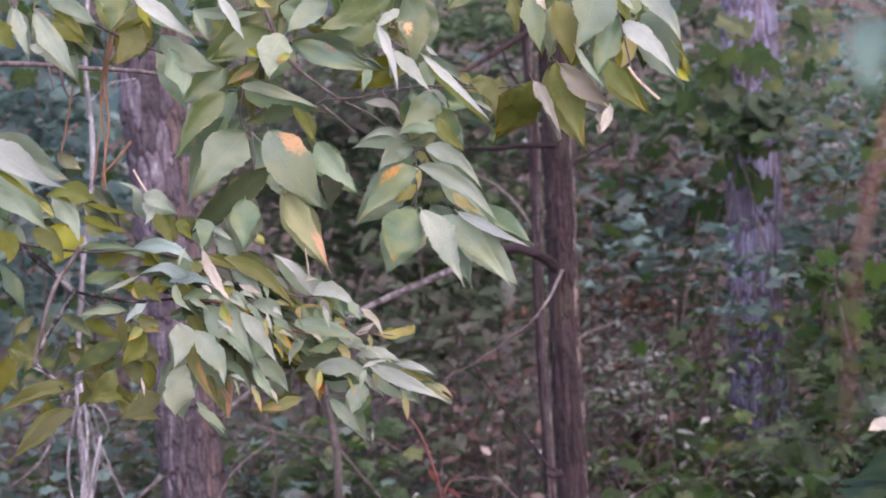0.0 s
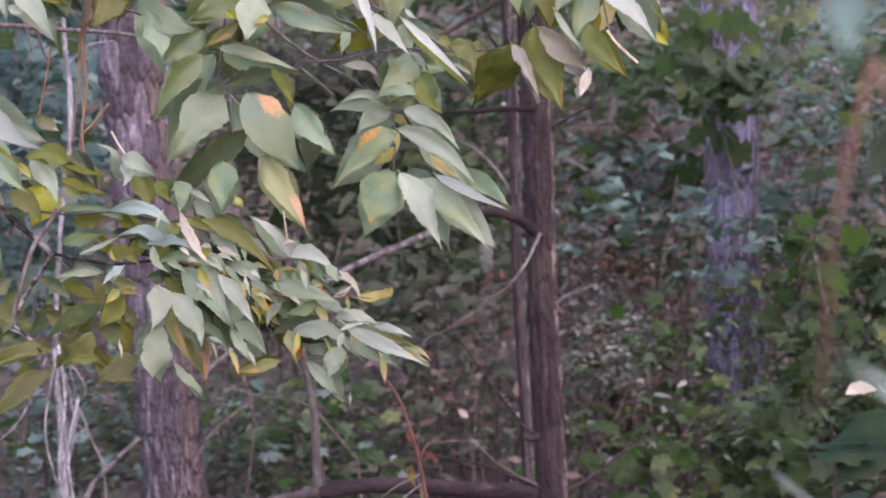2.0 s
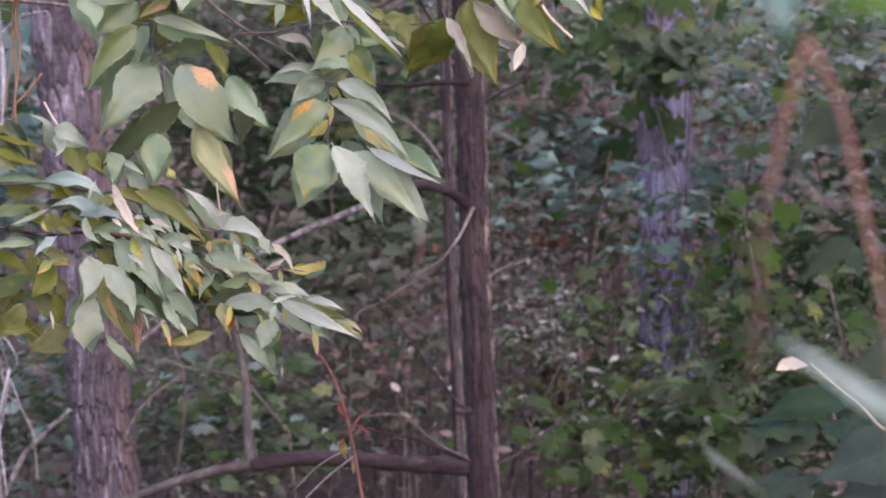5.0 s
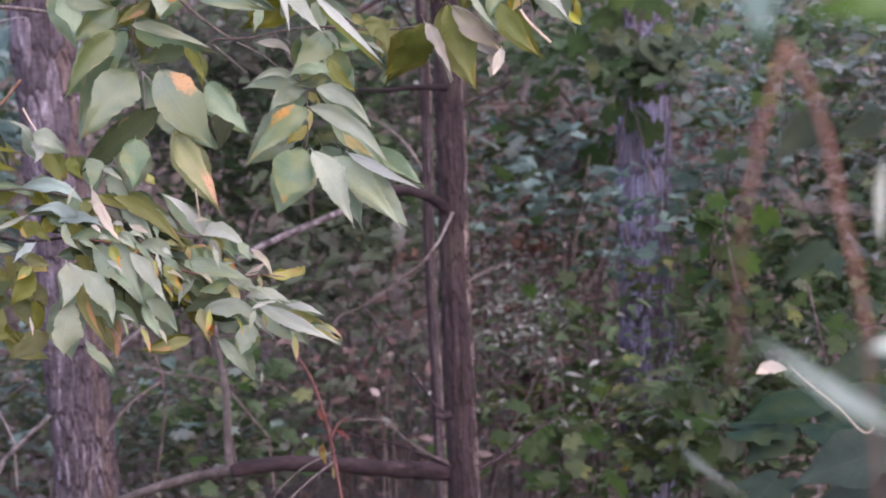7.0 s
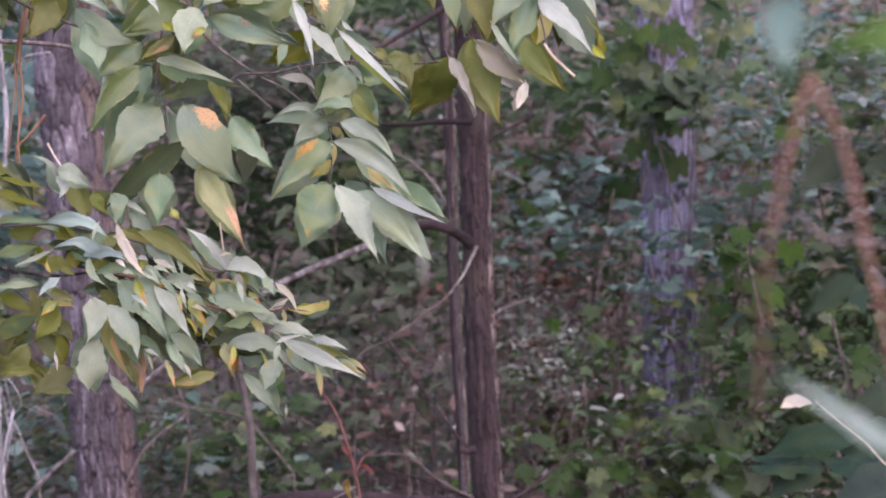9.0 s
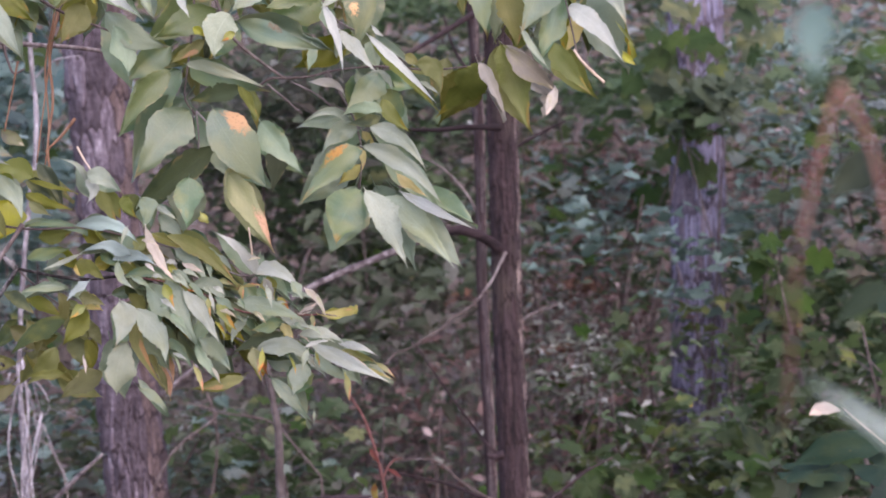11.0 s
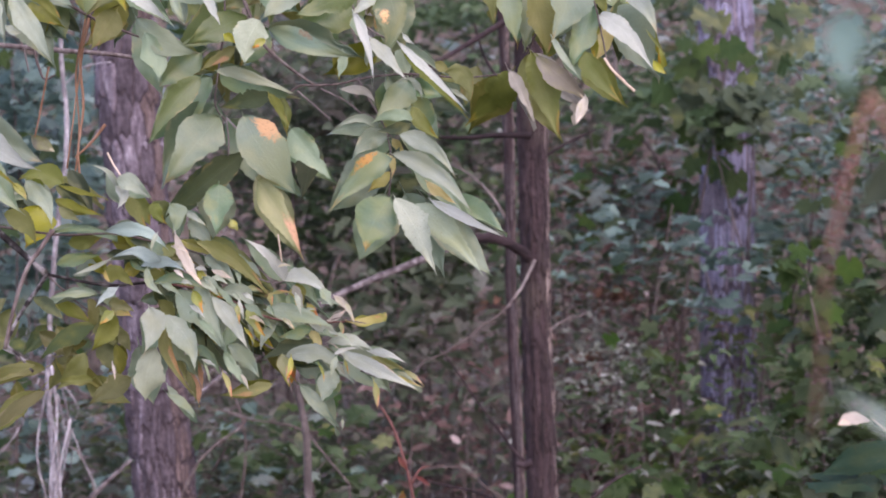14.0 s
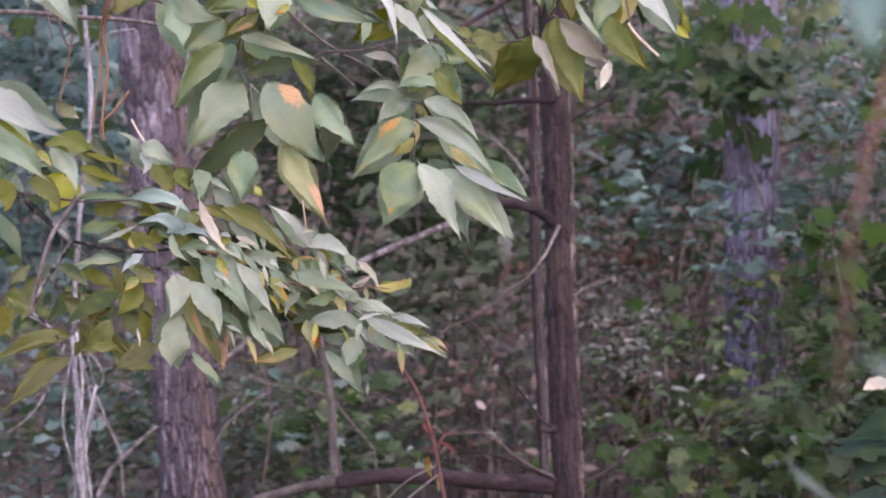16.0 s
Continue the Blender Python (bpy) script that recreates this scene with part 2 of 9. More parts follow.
LEAF = {
    "g": leaf_material("leaf_green", (0.081, 0.134, 0.085), (0.145, 0.218, 0.141), (0.123, 0.179, 0.085)),
    "gb": leaf_material("leaf_green_scorched", (0.079, 0.131, 0.085), (0.136, 0.206, 0.139), (0.119, 0.175, 0.085), (0.52, 0.22, 0.10), (0.75, 0.25, 0.17)),
    "gc": leaf_material("leaf_green_spotted", (0.079, 0.131, 0.085), (0.136, 0.206, 0.139), (0.119, 0.175, 0.085), (0.52, 0.20, 0.10), (-0.8, 0.40, 0.15)),
    "gs": leaf_material("leaf_green_browned", (0.106, 0.175, 0.108), (0.176, 0.267, 0.179), (0.150, 0.218, 0.113), (0.20, 0.11, 0.06), (0.8, 0.50, 0.12)),
    "m": leaf_material("leaf_soft_green", (0.128, 0.183, 0.127), (0.225, 0.296, 0.221), (0.181, 0.235, 0.143), sheen=0.5, aged=0.7),
    "gy": leaf_material("leaf_grey_green", (0.138, 0.176, 0.120), (0.230, 0.279, 0.202), (0.221, 0.250, 0.134), gloss=0.5, aged=0.8),
    "do": leaf_material("leaf_deep_green_spotted", (0.075, 0.11, 0.052), (0.125, 0.17, 0.085), (0.12, 0.155, 0.045), (0.78, 0.40, 0.16), (-0.45, 0.50, 0.09)),
    "bb": leaf_material("leaf_olive_browned", (0.13, 0.135, 0.035), (0.24, 0.235, 0.07), (0.25, 0.23, 0.05), (0.42, 0.20, 0.08), (0.6, 0.55, 0.22), gloss=0.6, through_light=0.4),
    "mg": leaf_material("maple_dark_green", (0.028, 0.052, 0.021), (0.054, 0.090, 0.035), (0.054, 0.083, 0.026), gloss=0.7, sheen=0.25, through_light=0.45, aged=0.1),
    "mv": leaf_material("maple_fresh_green", (0.034, 0.066, 0.018), (0.060, 0.104, 0.030), (0.06, 0.098, 0.022), gloss=0.7, sheen=0.25, through_light=0.45, aged=0.15),
    "mb": leaf_material("maple_bluish_green", (0.10, 0.13, 0.115), (0.19, 0.23, 0.21), (0.145, 0.18, 0.14), gloss=0.55, sheen=0.5, through_light=0.4, aged=0.1),
    # bt, bl and dd: the near plant's dimness in shade is put into leaf colour
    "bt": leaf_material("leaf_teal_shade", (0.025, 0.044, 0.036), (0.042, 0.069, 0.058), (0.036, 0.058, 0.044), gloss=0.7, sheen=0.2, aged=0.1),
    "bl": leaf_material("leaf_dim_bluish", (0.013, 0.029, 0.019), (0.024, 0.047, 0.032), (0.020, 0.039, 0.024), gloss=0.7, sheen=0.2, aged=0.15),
    "mt": leaf_material("maple_teal_green", (0.070, 0.125, 0.115), (0.13, 0.205, 0.195), (0.10, 0.155, 0.13), gloss=0.55, sheen=0.5, through_light=0.4, aged=0.1),
    "tl": leaf_material("leaf_pale_teal", (0.099, 0.182, 0.155), (0.165, 0.274, 0.240), (0.125, 0.205, 0.174), gloss=0.5, sheen=0.4, aged=0.0),
    "d": leaf_material("leaf_deep_green", (0.075, 0.11, 0.052), (0.125, 0.17, 0.085), (0.12, 0.155, 0.045)),
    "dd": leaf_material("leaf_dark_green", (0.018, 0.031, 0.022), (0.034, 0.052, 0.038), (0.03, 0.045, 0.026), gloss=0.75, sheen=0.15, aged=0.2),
    # dm: a shaded copy of the green leaf, the shade put into its colour
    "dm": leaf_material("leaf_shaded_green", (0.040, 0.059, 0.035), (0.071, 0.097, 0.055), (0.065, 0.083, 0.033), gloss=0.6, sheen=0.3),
    # p, pl and pp: sky light and glare on leaf tops put into the colour
    "p": leaf_material("leaf_pale_lit_green", (0.207, 0.254, 0.197), (0.362, 0.409, 0.338), (0.268, 0.315, 0.216), gloss=0.5, sheen=0.4, aged=0.7),
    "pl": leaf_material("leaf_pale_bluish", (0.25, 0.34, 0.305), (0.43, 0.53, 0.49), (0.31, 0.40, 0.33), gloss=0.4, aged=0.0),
    "pp": leaf_material("leaf_whitish_glare", (0.304, 0.336, 0.290), (0.488, 0.520, 0.474), (0.377, 0.409, 0.340), gloss=0.5, sheen=0.4, aged=0.5),
    "v": leaf_material("leaf_bright_green", (0.055, 0.125, 0.020), (0.10, 0.20, 0.036), (0.095, 0.19, 0.022), through_light=0.45, aged=0.0),
    # olive kinds also carry the tone of backlit and shaded undersides in their colour
    "o": leaf_material("leaf_olive", (0.10, 0.118, 0.024), (0.195, 0.205, 0.048), (0.20, 0.20, 0.036), (0.34, 0.20, 0.06), (0.7, 0.8, 0.12), gloss=0.6, through_light=0.45),
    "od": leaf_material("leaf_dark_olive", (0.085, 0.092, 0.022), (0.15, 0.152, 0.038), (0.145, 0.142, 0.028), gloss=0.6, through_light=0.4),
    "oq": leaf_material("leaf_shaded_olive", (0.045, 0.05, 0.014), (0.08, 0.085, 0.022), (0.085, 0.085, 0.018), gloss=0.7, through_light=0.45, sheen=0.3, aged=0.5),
    "y": leaf_material("leaf_yellow", (0.32, 0.28, 0.06), (0.50, 0.42, 0.12), (0.46, 0.37, 0.07), (0.62, 0.32, 0.12), (0.4, 0.8, 0.12), through_light=0.4),
    "b": leaf_material("leaf_yellow_scorched", (0.17, 0.19, 0.06), (0.28, 0.29, 0.10), (0.28, 0.27, 0.07), (0.54, 0.24, 0.11), (0.55, 0.80, 0.30), through_light=0.35),
    "pw": leaf_material("leaf_pale_pinkish", (0.36, 0.32, 0.27), (0.54, 0.49, 0.43), (0.46, 0.40, 0.32), (0.70, 0.50, 0.38), (0.2, 0.8, 0.2)),
    "wq": leaf_material("leaf_faded_pink", (0.20, 0.19, 0.16), (0.32, 0.305, 0.265), (0.26, 0.245, 0.19), aged=0.4),
    "rd": leaf_material("leaf_withered_red", (0.085, 0.026, 0.020), (0.15, 0.052, 0.040), (0.12, 0.045, 0.03), gloss=0.6, sheen=0.3),
    "w": leaf_material("leaf_dry_pink", (0.11, 0.098, 0.076), (0.185, 0.168, 0.135), (0.16, 0.14, 0.10), (0.50, 0.42, 0.33), (0.0, 1.0, 0.24)),
}
PINE = bark_material("pine_bark", [(0.34, (0.026, 0.020, 0.026)), (0.46, (0.070, 0.056, 0.068)), (0.58, (0.115, 0.094, 0.112)), (0.72, (0.27, 0.24, 0.275))], scale=(60, 60, 14), strength=0.45)
PINE_FLAKE = bark_material("pine_bark_flake", [(0.34, (0.050, 0.040, 0.051)), (0.46, (0.118, 0.096, 0.118)), (0.56, (0.190, 0.164, 0.196)), (0.70, (0.470, 0.431, 0.494))], scale=(60, 60, 12), strength=0.45)
PINE_RED = bark_material("pine_bark_reddish", [(0.32, (0.035, 0.023, 0.023)), (0.48, (0.095, 0.068, 0.066)), (0.60, (0.155, 0.115, 0.112)), (0.76, (0.30, 0.245, 0.24))], scale=(60, 60, 8), strength=0.5)
PINE_GAP = bark_material("pine_bark_furrow", [(0.3, (0.038, 0.029, 0.034)), (0.7, (0.090, 0.068, 0.078))])
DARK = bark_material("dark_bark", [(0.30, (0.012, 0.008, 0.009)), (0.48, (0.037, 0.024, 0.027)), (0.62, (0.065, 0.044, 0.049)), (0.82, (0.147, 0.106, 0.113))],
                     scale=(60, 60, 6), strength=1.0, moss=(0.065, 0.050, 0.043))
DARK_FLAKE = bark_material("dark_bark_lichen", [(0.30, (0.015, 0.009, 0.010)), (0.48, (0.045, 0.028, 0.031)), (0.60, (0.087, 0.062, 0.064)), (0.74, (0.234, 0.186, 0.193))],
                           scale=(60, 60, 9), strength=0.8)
# paler tan bark, kept to the right edge of the two slim trunks
DARK_PALE = bark_material("dark_bark_pale_edge", [(0.36, (0.038, 0.027, 0.026)), (0.48, (0.137, 0.103, 0.096)), (0.58, (0.255, 0.203, 0.182)), (0.74, (0.392, 0.324, 0.294))],
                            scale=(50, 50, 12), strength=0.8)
THIN = bark_material("thin_tree_bark", [(0.30, (0.030, 0.023, 0.025)), (0.48, (0.072, 0.056, 0.060)), (0.62, (0.120, 0.096, 0.102)), (0.82, (0.26, 0.22, 0.225))], scale=(60, 60, 7), strength=0.9)
DARK_GAP = bark_material("dark_bark_furrow", [(0.3, (0.015, 0.010, 0.011)), (0.7, (0.053, 0.036, 0.038))])
DARK_LIMB = bark_material("dark_limb_bark", [(0.30, (0.006, 0.004, 0.004)), (0.48, (0.018, 0.011, 0.013)), (0.62, (0.035, 0.022, 0.025)), (0.82, (0.095, 0.067, 0.073))],
                          scale=(9, 40, 40), strength=0.8)
GREY = bark_material("grey_bark", [(0.25, (0.06, 0.048, 0.046)), (0.5, (0.15, 0.125, 0.12)), (0.75, (0.34, 0.31, 0.30))],
                     scale=(30, 30, 12))
GREY_DIM = bark_material("dim_grey_bark", [(0.28, (0.035, 0.028, 0.027)), (0.5, (0.085, 0.070, 0.068)), (0.64, (0.15, 0.13, 0.125)), (0.80, (0.36, 0.34, 0.33))], scale=(24, 24, 16), strength=0.9)
LIMB = bark_material("lichened_limb_bark", [(0.38, (0.010, 0.008, 0.008)), (0.47, (0.033, 0.028, 0.029)), (0.51, (0.132, 0.124, 0.126)), (0.60, (0.275, 0.264, 0.269))], scale=(30, 30, 30), strength=0.8)
LICHEN = bark_material("limb_bark_with_lichen", [(0.34, (0.025, 0.019, 0.020)), (0.47, (0.066, 0.052, 0.055)), (0.56, (0.138, 0.120, 0.123)), (0.70, (0.275, 0.250, 0.254))], scale=(26, 26, 22), strength=0.9)
# blue cast on the far trunk is put into its bark and furrow colours
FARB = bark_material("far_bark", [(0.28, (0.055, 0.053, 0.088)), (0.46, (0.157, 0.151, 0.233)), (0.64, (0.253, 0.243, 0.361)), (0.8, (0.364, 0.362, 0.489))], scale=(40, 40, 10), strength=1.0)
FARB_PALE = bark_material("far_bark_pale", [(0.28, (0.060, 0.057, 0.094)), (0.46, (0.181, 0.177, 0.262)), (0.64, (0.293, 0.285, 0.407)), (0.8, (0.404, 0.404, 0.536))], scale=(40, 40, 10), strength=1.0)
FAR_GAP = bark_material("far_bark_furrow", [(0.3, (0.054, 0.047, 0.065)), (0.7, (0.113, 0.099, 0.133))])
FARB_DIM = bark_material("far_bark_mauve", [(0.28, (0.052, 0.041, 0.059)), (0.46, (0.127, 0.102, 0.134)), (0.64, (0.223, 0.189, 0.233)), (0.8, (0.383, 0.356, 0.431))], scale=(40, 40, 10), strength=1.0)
PALE = bark_material("pale_bark", [(0.34, (0.06, 0.050, 0.054)), (0.47, (0.17, 0.155, 0.168)), (0.62, (0.43, 0.41, 0.44))], scale=(34, 34, 14))
TWIG = bark_material("twig_bark", [(0.25, (0.04, 0.028, 0.028)), (0.5, (0.09, 0.068, 0.065)), (0.75, (0.24, 0.205, 0.195))], scale=(60, 60, 20))
RED = bark_material("red_stem", [(0.25, (0.072, 0.030, 0.028)), (0.5, (0.144, 0.063, 0.056)), (0.75, (0.245, 0.132, 0.119))], scale=(60, 60, 14))
RUST = bark_material("rust_stem", [(0.25, (0.146, 0.061, 0.049)), (0.5, (0.263, 0.122, 0.100)), (0.75, (0.403, 0.225, 0.190))], scale=(50, 50, 10))
VINE = bark_material("dead_vine_bark", [(0.25, (0.18, 0.085, 0.05)), (0.5, (0.31, 0.17, 0.11)), (0.75, (0.42, 0.27, 0.20))], scale=(50, 50, 10))
MAUVE = bark_material("mauve_twig", [(0.25, (0.094, 0.063, 0.063)), (0.5, (0.171, 0.119, 0.115)), (0.75, (0.329, 0.244, 0.237))], scale=(40, 40, 20))
STRAW = bark_material("straw_stem", [(0.25, (0.38, 0.28, 0.20)), (0.5, (0.58, 0.47, 0.37)), (0.75, (0.74, 0.65, 0.56))], scale=(50, 50, 10))
LITTER = foliage_material("leaf_litter", [(0.0, (0.064, 0.046, 0.043)), (0.35, (0.104, 0.076, 0.072)), (0.65, (0.149, 0.115, 0.107)), (0.93, (0.248, 0.204, 0.192)), (1.0, (0.30, 0.27, 0.27))], gloss=0.5, through_light=0.1)
GROUND = bark_material("soil", [(0.3, (0.058, 0.044, 0.036)), (0.5, (0.115, 0.090, 0.073)), (0.7, (0.18, 0.145, 0.116))], scale=(16, 16, 16))
FOL_BLUE = foliage_material("foliage_blue_green", [(0.0, (0.077, 0.133, 0.103)), (0.35, (0.113, 0.186, 0.157)), (0.7, (0.171, 0.267, 0.240)), (1.0, (0.324, 0.439, 0.412))], gloss=0.48, through_light=0.4)
FOL_DARK = foliage_material("foliage_dark_green", [(0.0, (0.059, 0.101, 0.044)), (0.55, (0.076, 0.130, 0.056)), (0.88, (0.097, 0.156, 0.067)), (1.0, (0.164, 0.228, 0.123))], gloss=0.6, through_light=0.45)
# FOL_SHADE and FOL_DIM carry the understorey's shade in their leaf colour
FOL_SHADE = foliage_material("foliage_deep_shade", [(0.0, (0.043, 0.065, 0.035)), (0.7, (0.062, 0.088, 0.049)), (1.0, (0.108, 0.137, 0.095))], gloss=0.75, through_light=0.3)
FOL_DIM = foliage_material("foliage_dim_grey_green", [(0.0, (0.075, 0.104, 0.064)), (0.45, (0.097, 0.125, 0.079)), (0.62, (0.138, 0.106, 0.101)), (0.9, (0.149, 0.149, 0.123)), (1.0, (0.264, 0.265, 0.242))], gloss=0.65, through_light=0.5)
FOL_LIME = foliage_material("foliage_yellow_green", [(0.0, (0.065, 0.095, 0.032)), (0.5, (0.10, 0.135, 0.042)), (0.9, (0.15, 0.175, 0.055)), (1.0, (0.26, 0.25, 0.09))], gloss=0.5, through_light=0.5)
FOL_MIX = foliage_material("foliage_mixed", [(0.0, (0.055, 0.09, 0.045)), (0.35, (0.085, 0.13, 0.07)), (0.52, (0.16, 0.18, 0.06)), (0.62, (0.13, 0.085, 0.078)), (0.8, (0.16, 0.22, 0.20)), (1.0, (0.42, 0.45, 0.46))], gloss=0.48, through_light=0.4)
FOL_PALE = foliage_material("foliage_small_pale", [(0.0, (0.10, 0.11, 0.09)), (0.6, (0.19, 0.205, 0.175)), (1.0, (0.44, 0.45, 0.43))])
FOL_MAUVE = foliage_material("foliage_withered_mauve", [(0.0, (0.135, 0.077, 0.073)), (0.45, (0.197, 0.119, 0.110)), (0.8, (0.269, 0.178, 0.167)), (0.93, (0.366, 0.262, 0.255)), (1.0, (0.734, 0.597, 0.578))], gloss=0.6, through_light=0.4)
# whitish bush leaves; small glints of light are put into this colour too
FOL_GLINT = foliage_material("foliage_tiny_whitish_glints", [(0.0, (0.13, 0.15, 0.11)), (0.5, (0.24, 0.26, 0.22)), (0.8, (0.36, 0.38, 0.36)), (1.0, (0.58, 0.60, 0.60))], through_light=0.3)
FOL_RUST = foliage_material("foliage_rust", [(0.0, (0.10, 0.045, 0.03)), (0.6, (0.17, 0.08, 0.05)), (1.0, (0.26, 0.15, 0.09))], gloss=0.6)
FOL_DEAD = foliage_material("foliage_dark_dead", [(0.0, (0.030, 0.016, 0.015)), (0.6, (0.055, 0.030, 0.027)), (1.0, (0.10, 0.06, 0.05))], gloss=0.7)
NEEDLE = foliage_material("foliage_canopy", [(0.0, (0.03, 0.05, 0.02)), (1.0, (0.08, 0.11, 0.04))])

# ---- builders ----


def mesh_of(name, verts, faces, mat, smooth=True):
    me = bpy.data.meshes.new(name)
    me.from_pydata([tuple(v) for v in verts], [], faces)
    me.materials.append(mat)
    if smooth:
        me.polygons.foreach_set("use_smooth", [True] * len(me.polygons))
    me.update()
    return me


def attach(ob, parent):
    """Makes ob a part of parent, without moving it."""
    ob.parent = parent
    if parent.parent is None:
        ob.matrix_parent_inverse = parent.matrix_basis.inverted()
    return ob


def thing(name, foot, label, category, group=""):
    """An empty at a thing's foot, for its parts."""
    root = new(name)
    root.location = foot
    return tagged(root, label, category, group)


def part(name, me, parent, label=""):
    ob = attach(new(name, me), parent)
    if label:
        ob["label"] = label
    return ob


def smooth_line(pts, per=5):
    """A smooth line through the points, with no overshoot between uneven steps."""
    p = [np.array(q, float) for q in pts]
    n = len(p)
    h = [np.linalg.norm(p[i + 1] - p[i]) + 1e-9 for i in range(n - 1)]
    sl = [(p[i + 1] - p[i]) / h[i] for i in range(n - 1)]
    tan = [sl[0]] + [(sl[i - 1] * h[i] + sl[i] * h[i - 1]) / (h[i - 1] + h[i]) for i in range(1, n - 1)] + [sl[-1]]
    res = []
    for i in range(n - 1):
        for k in range(per):
            t = k / per
            a, b = (1 + 2 * t) * (1 - t) ** 2, t * (1 - t) ** 2
            c, d = t * t * (3 - 2 * t), t * t * (t - 1)
            res.append(a * p[i] + b * h[i] * tan[i] + c * p[i + 1] + d * h[i] * tan[i + 1])
    res.append(p[-1])
    return res


def stem_mesh(name, pts, r0, r1, mat, sides=8, knots=0.12, per=5, ridges=0.0):
    """A tapered, slightly knotty round stem along a line."""
    line = smooth_line(pts, per)
    n = len(line)
    verts, faces = [], []
    up = np.array((0.3, 1.0, 0.2))
    for i, c in enumerate(line):
        d = line[min(i + 1, n - 1)] - line[max(i - 1, 0)]
        d = d / np.linalg.norm(d)
        a = np.cross(d, up)
        a = a / np.linalg.norm(a)
        b = np.cross(d, a)
        r = r0 + (r1 - r0) * i / (n - 1)
        for k in range(sides):
            w = 2 * math.pi * k / sides
            v = c + (a * math.cos(w) + b * math.sin(w)) * r
            j = noise.noise(Vector(v * (0.5 / max(r0, 0.004)))) * knots * r
            if ridges:
                q = noise.noise(Vector((3.2 * math.cos(w), 3.2 * math.sin(w), 1.4 * v[2])) * 1.5)
                j += r * ridges * (abs(q) * 2.2 - 0.5 + 0.5 * noise.noise(Vector((9 * math.cos(w), 9 * math.sin(w), 9 * v[2]))))
            verts.append(v + (a * math.cos(w) + b * math.sin(w)) * j)
    for i in range(n - 1):
        for k in range(sides):
            k2 = (k + 1) % sides
            faces.append((i * sides + k, i * sides + k2, (i + 1) * sides + k2, (i + 1) * sides + k))
    faces.append(tuple(range(sides - 1, -1, -1)))
    faces.append(tuple(range((n - 1) * sides, n * sides)))
    return mesh_of(name, verts, faces, mat)


def stem(name, pts, r0, r1, mat, parent=None, label="", sides=8, knots=0.12, per=5, ridges=0.0):
    ob = new(name, stem_mesh(name, pts, r0, r1, mat, sides, knots, per, ridges))
    if parent:
        attach(ob, parent)
    if label:
        ob["label"] = label
    return ob


LEAF_MESH = {}


def leaf_mesh(kind, form):
    """A unit leaf along +y: folded midrib, uneven halves, toothed and wavy edge, drawn-out hooked tip; ten forms, the last two torn."""
    if (kind, form) in LEAF_MESH:
        return LEAF_MESH[kind, form]
    rng = random.Random(form * 17 + 3)
    rows, cols = 27, (-1, -0.66, -0.33, 0, 0.33, 0.66, 1)
    fold = (0.16, 0.10, 0.30, 0.05, 0.42, 0.12, 0.22, 0.34, 0.15, 0.25)[form]
    droop = (0.04, 0.09, -0.03, 0.05, 0.07, 0.13, 0.10, 0.02, 0.08, 0.05)[form]
    twist = (0.2, -0.25, 0.15, -0.1, 0.3, -0.35, 0.5, -0.5, 0.3, -0.2)[form]
    bend = (0.05, -0.06, 0.08, -0.03, -0.10, 0.05, 0.11, -0.09, 0.06, -0.08)[form]
    wide = (0.40, 0.36, 0.44, 0.42, 0.38, 0.46, 0.34, 0.42, 0.40, 0.44)[form]
    curl = (0.05, 0.09, 0.04, 0.03, 0.10, 0.12, 0.08, 0.13, 0.10, 0.09)[form]
    tail = (0.97, 0.92, 1.0, 0.98, 0.94, 0.90, 0.96, 0.93, 0.98, 0.95)[form]
    halves = (rng.uniform(0.88, 1.08), rng.uniform(0.88, 1.08))
    bite = {8: (1, 0.58, 0.10, 0.55), 9: (-1, 0.70, 0.08, 0.65)}.get(form)
    verts, uvs, faces = [], [], []
    for i in range(rows):
        v = i / (rows - 1)
        if v < wide:
            w = 0.5 * (1 - ((wide - v) / wide) ** 1.8) ** 0.75
        else:
            w = 0.5 * (1 - min(1, (v - wide) / (tail - wide)) ** 1.55) ** 1.15
            w = max(w, 0.035 * (1 - v) / 0.12) if v > 0.8 else w
        w += 0.006
        jag = [1 + rng.uniform(-0.04, 0.035) + (0.015 if i % 2 else -0.015) for _ in (0, 1)]
        for c in cols:
            side = 1 if c > 0 else 0
            lobe = 1 + 0.24 * noise.noise(Vector((3.1 * form + 40 * side, 4.2 * v, 0.5)))
            x = c * w * halves[side] * (1 + (lobe - 1) * abs(c)) * (1 + (jag[side] - 1) * (abs(c) == 1))
            if bite and c * bite[0] > 0:
                x *= 1 - bite[3] * math.exp(-((v - bite[1]) / bite[2]) ** 4)
            a = twist * (v - 0.3)
            z = abs(c) ** 1.3 * w * fold - droop * v * v + curl * math.sin(6 * v + 1.7 * form + 1.4 * c) * abs(c) * 0.7
            z += 0.035 * noise.noise(Vector((2.4 * c, 5.5 * v, 7.3 * form))) * (0.25 + abs(c))
            hook = bend * math.sin(3.1 * v) - 2.2 * bend * max(0, v - 0.62) ** 1.3
            verts.append((x * math.cos(a) + hook, v, z + x * math.sin(a)))
            uvs.append((c, v))
    m = len(cols)
    for i in range(rows - 1):
        for c in range(m - 1):
            k = i * m + c
            faces.append((k, k + 1, k + m + 1, k + m))
    # stalk
    base = len(verts)
    for y, z in ((-0.14, 0.035), (0.02, 0.004)):
        for x, dz in ((-0.014, 0), (0.014, 0), (0, -0.014)):
            verts.append((x, y, z + dz))
            uvs.append((0.0, 0.02))
    for k in range(3):
        k2 = (k + 1) % 3
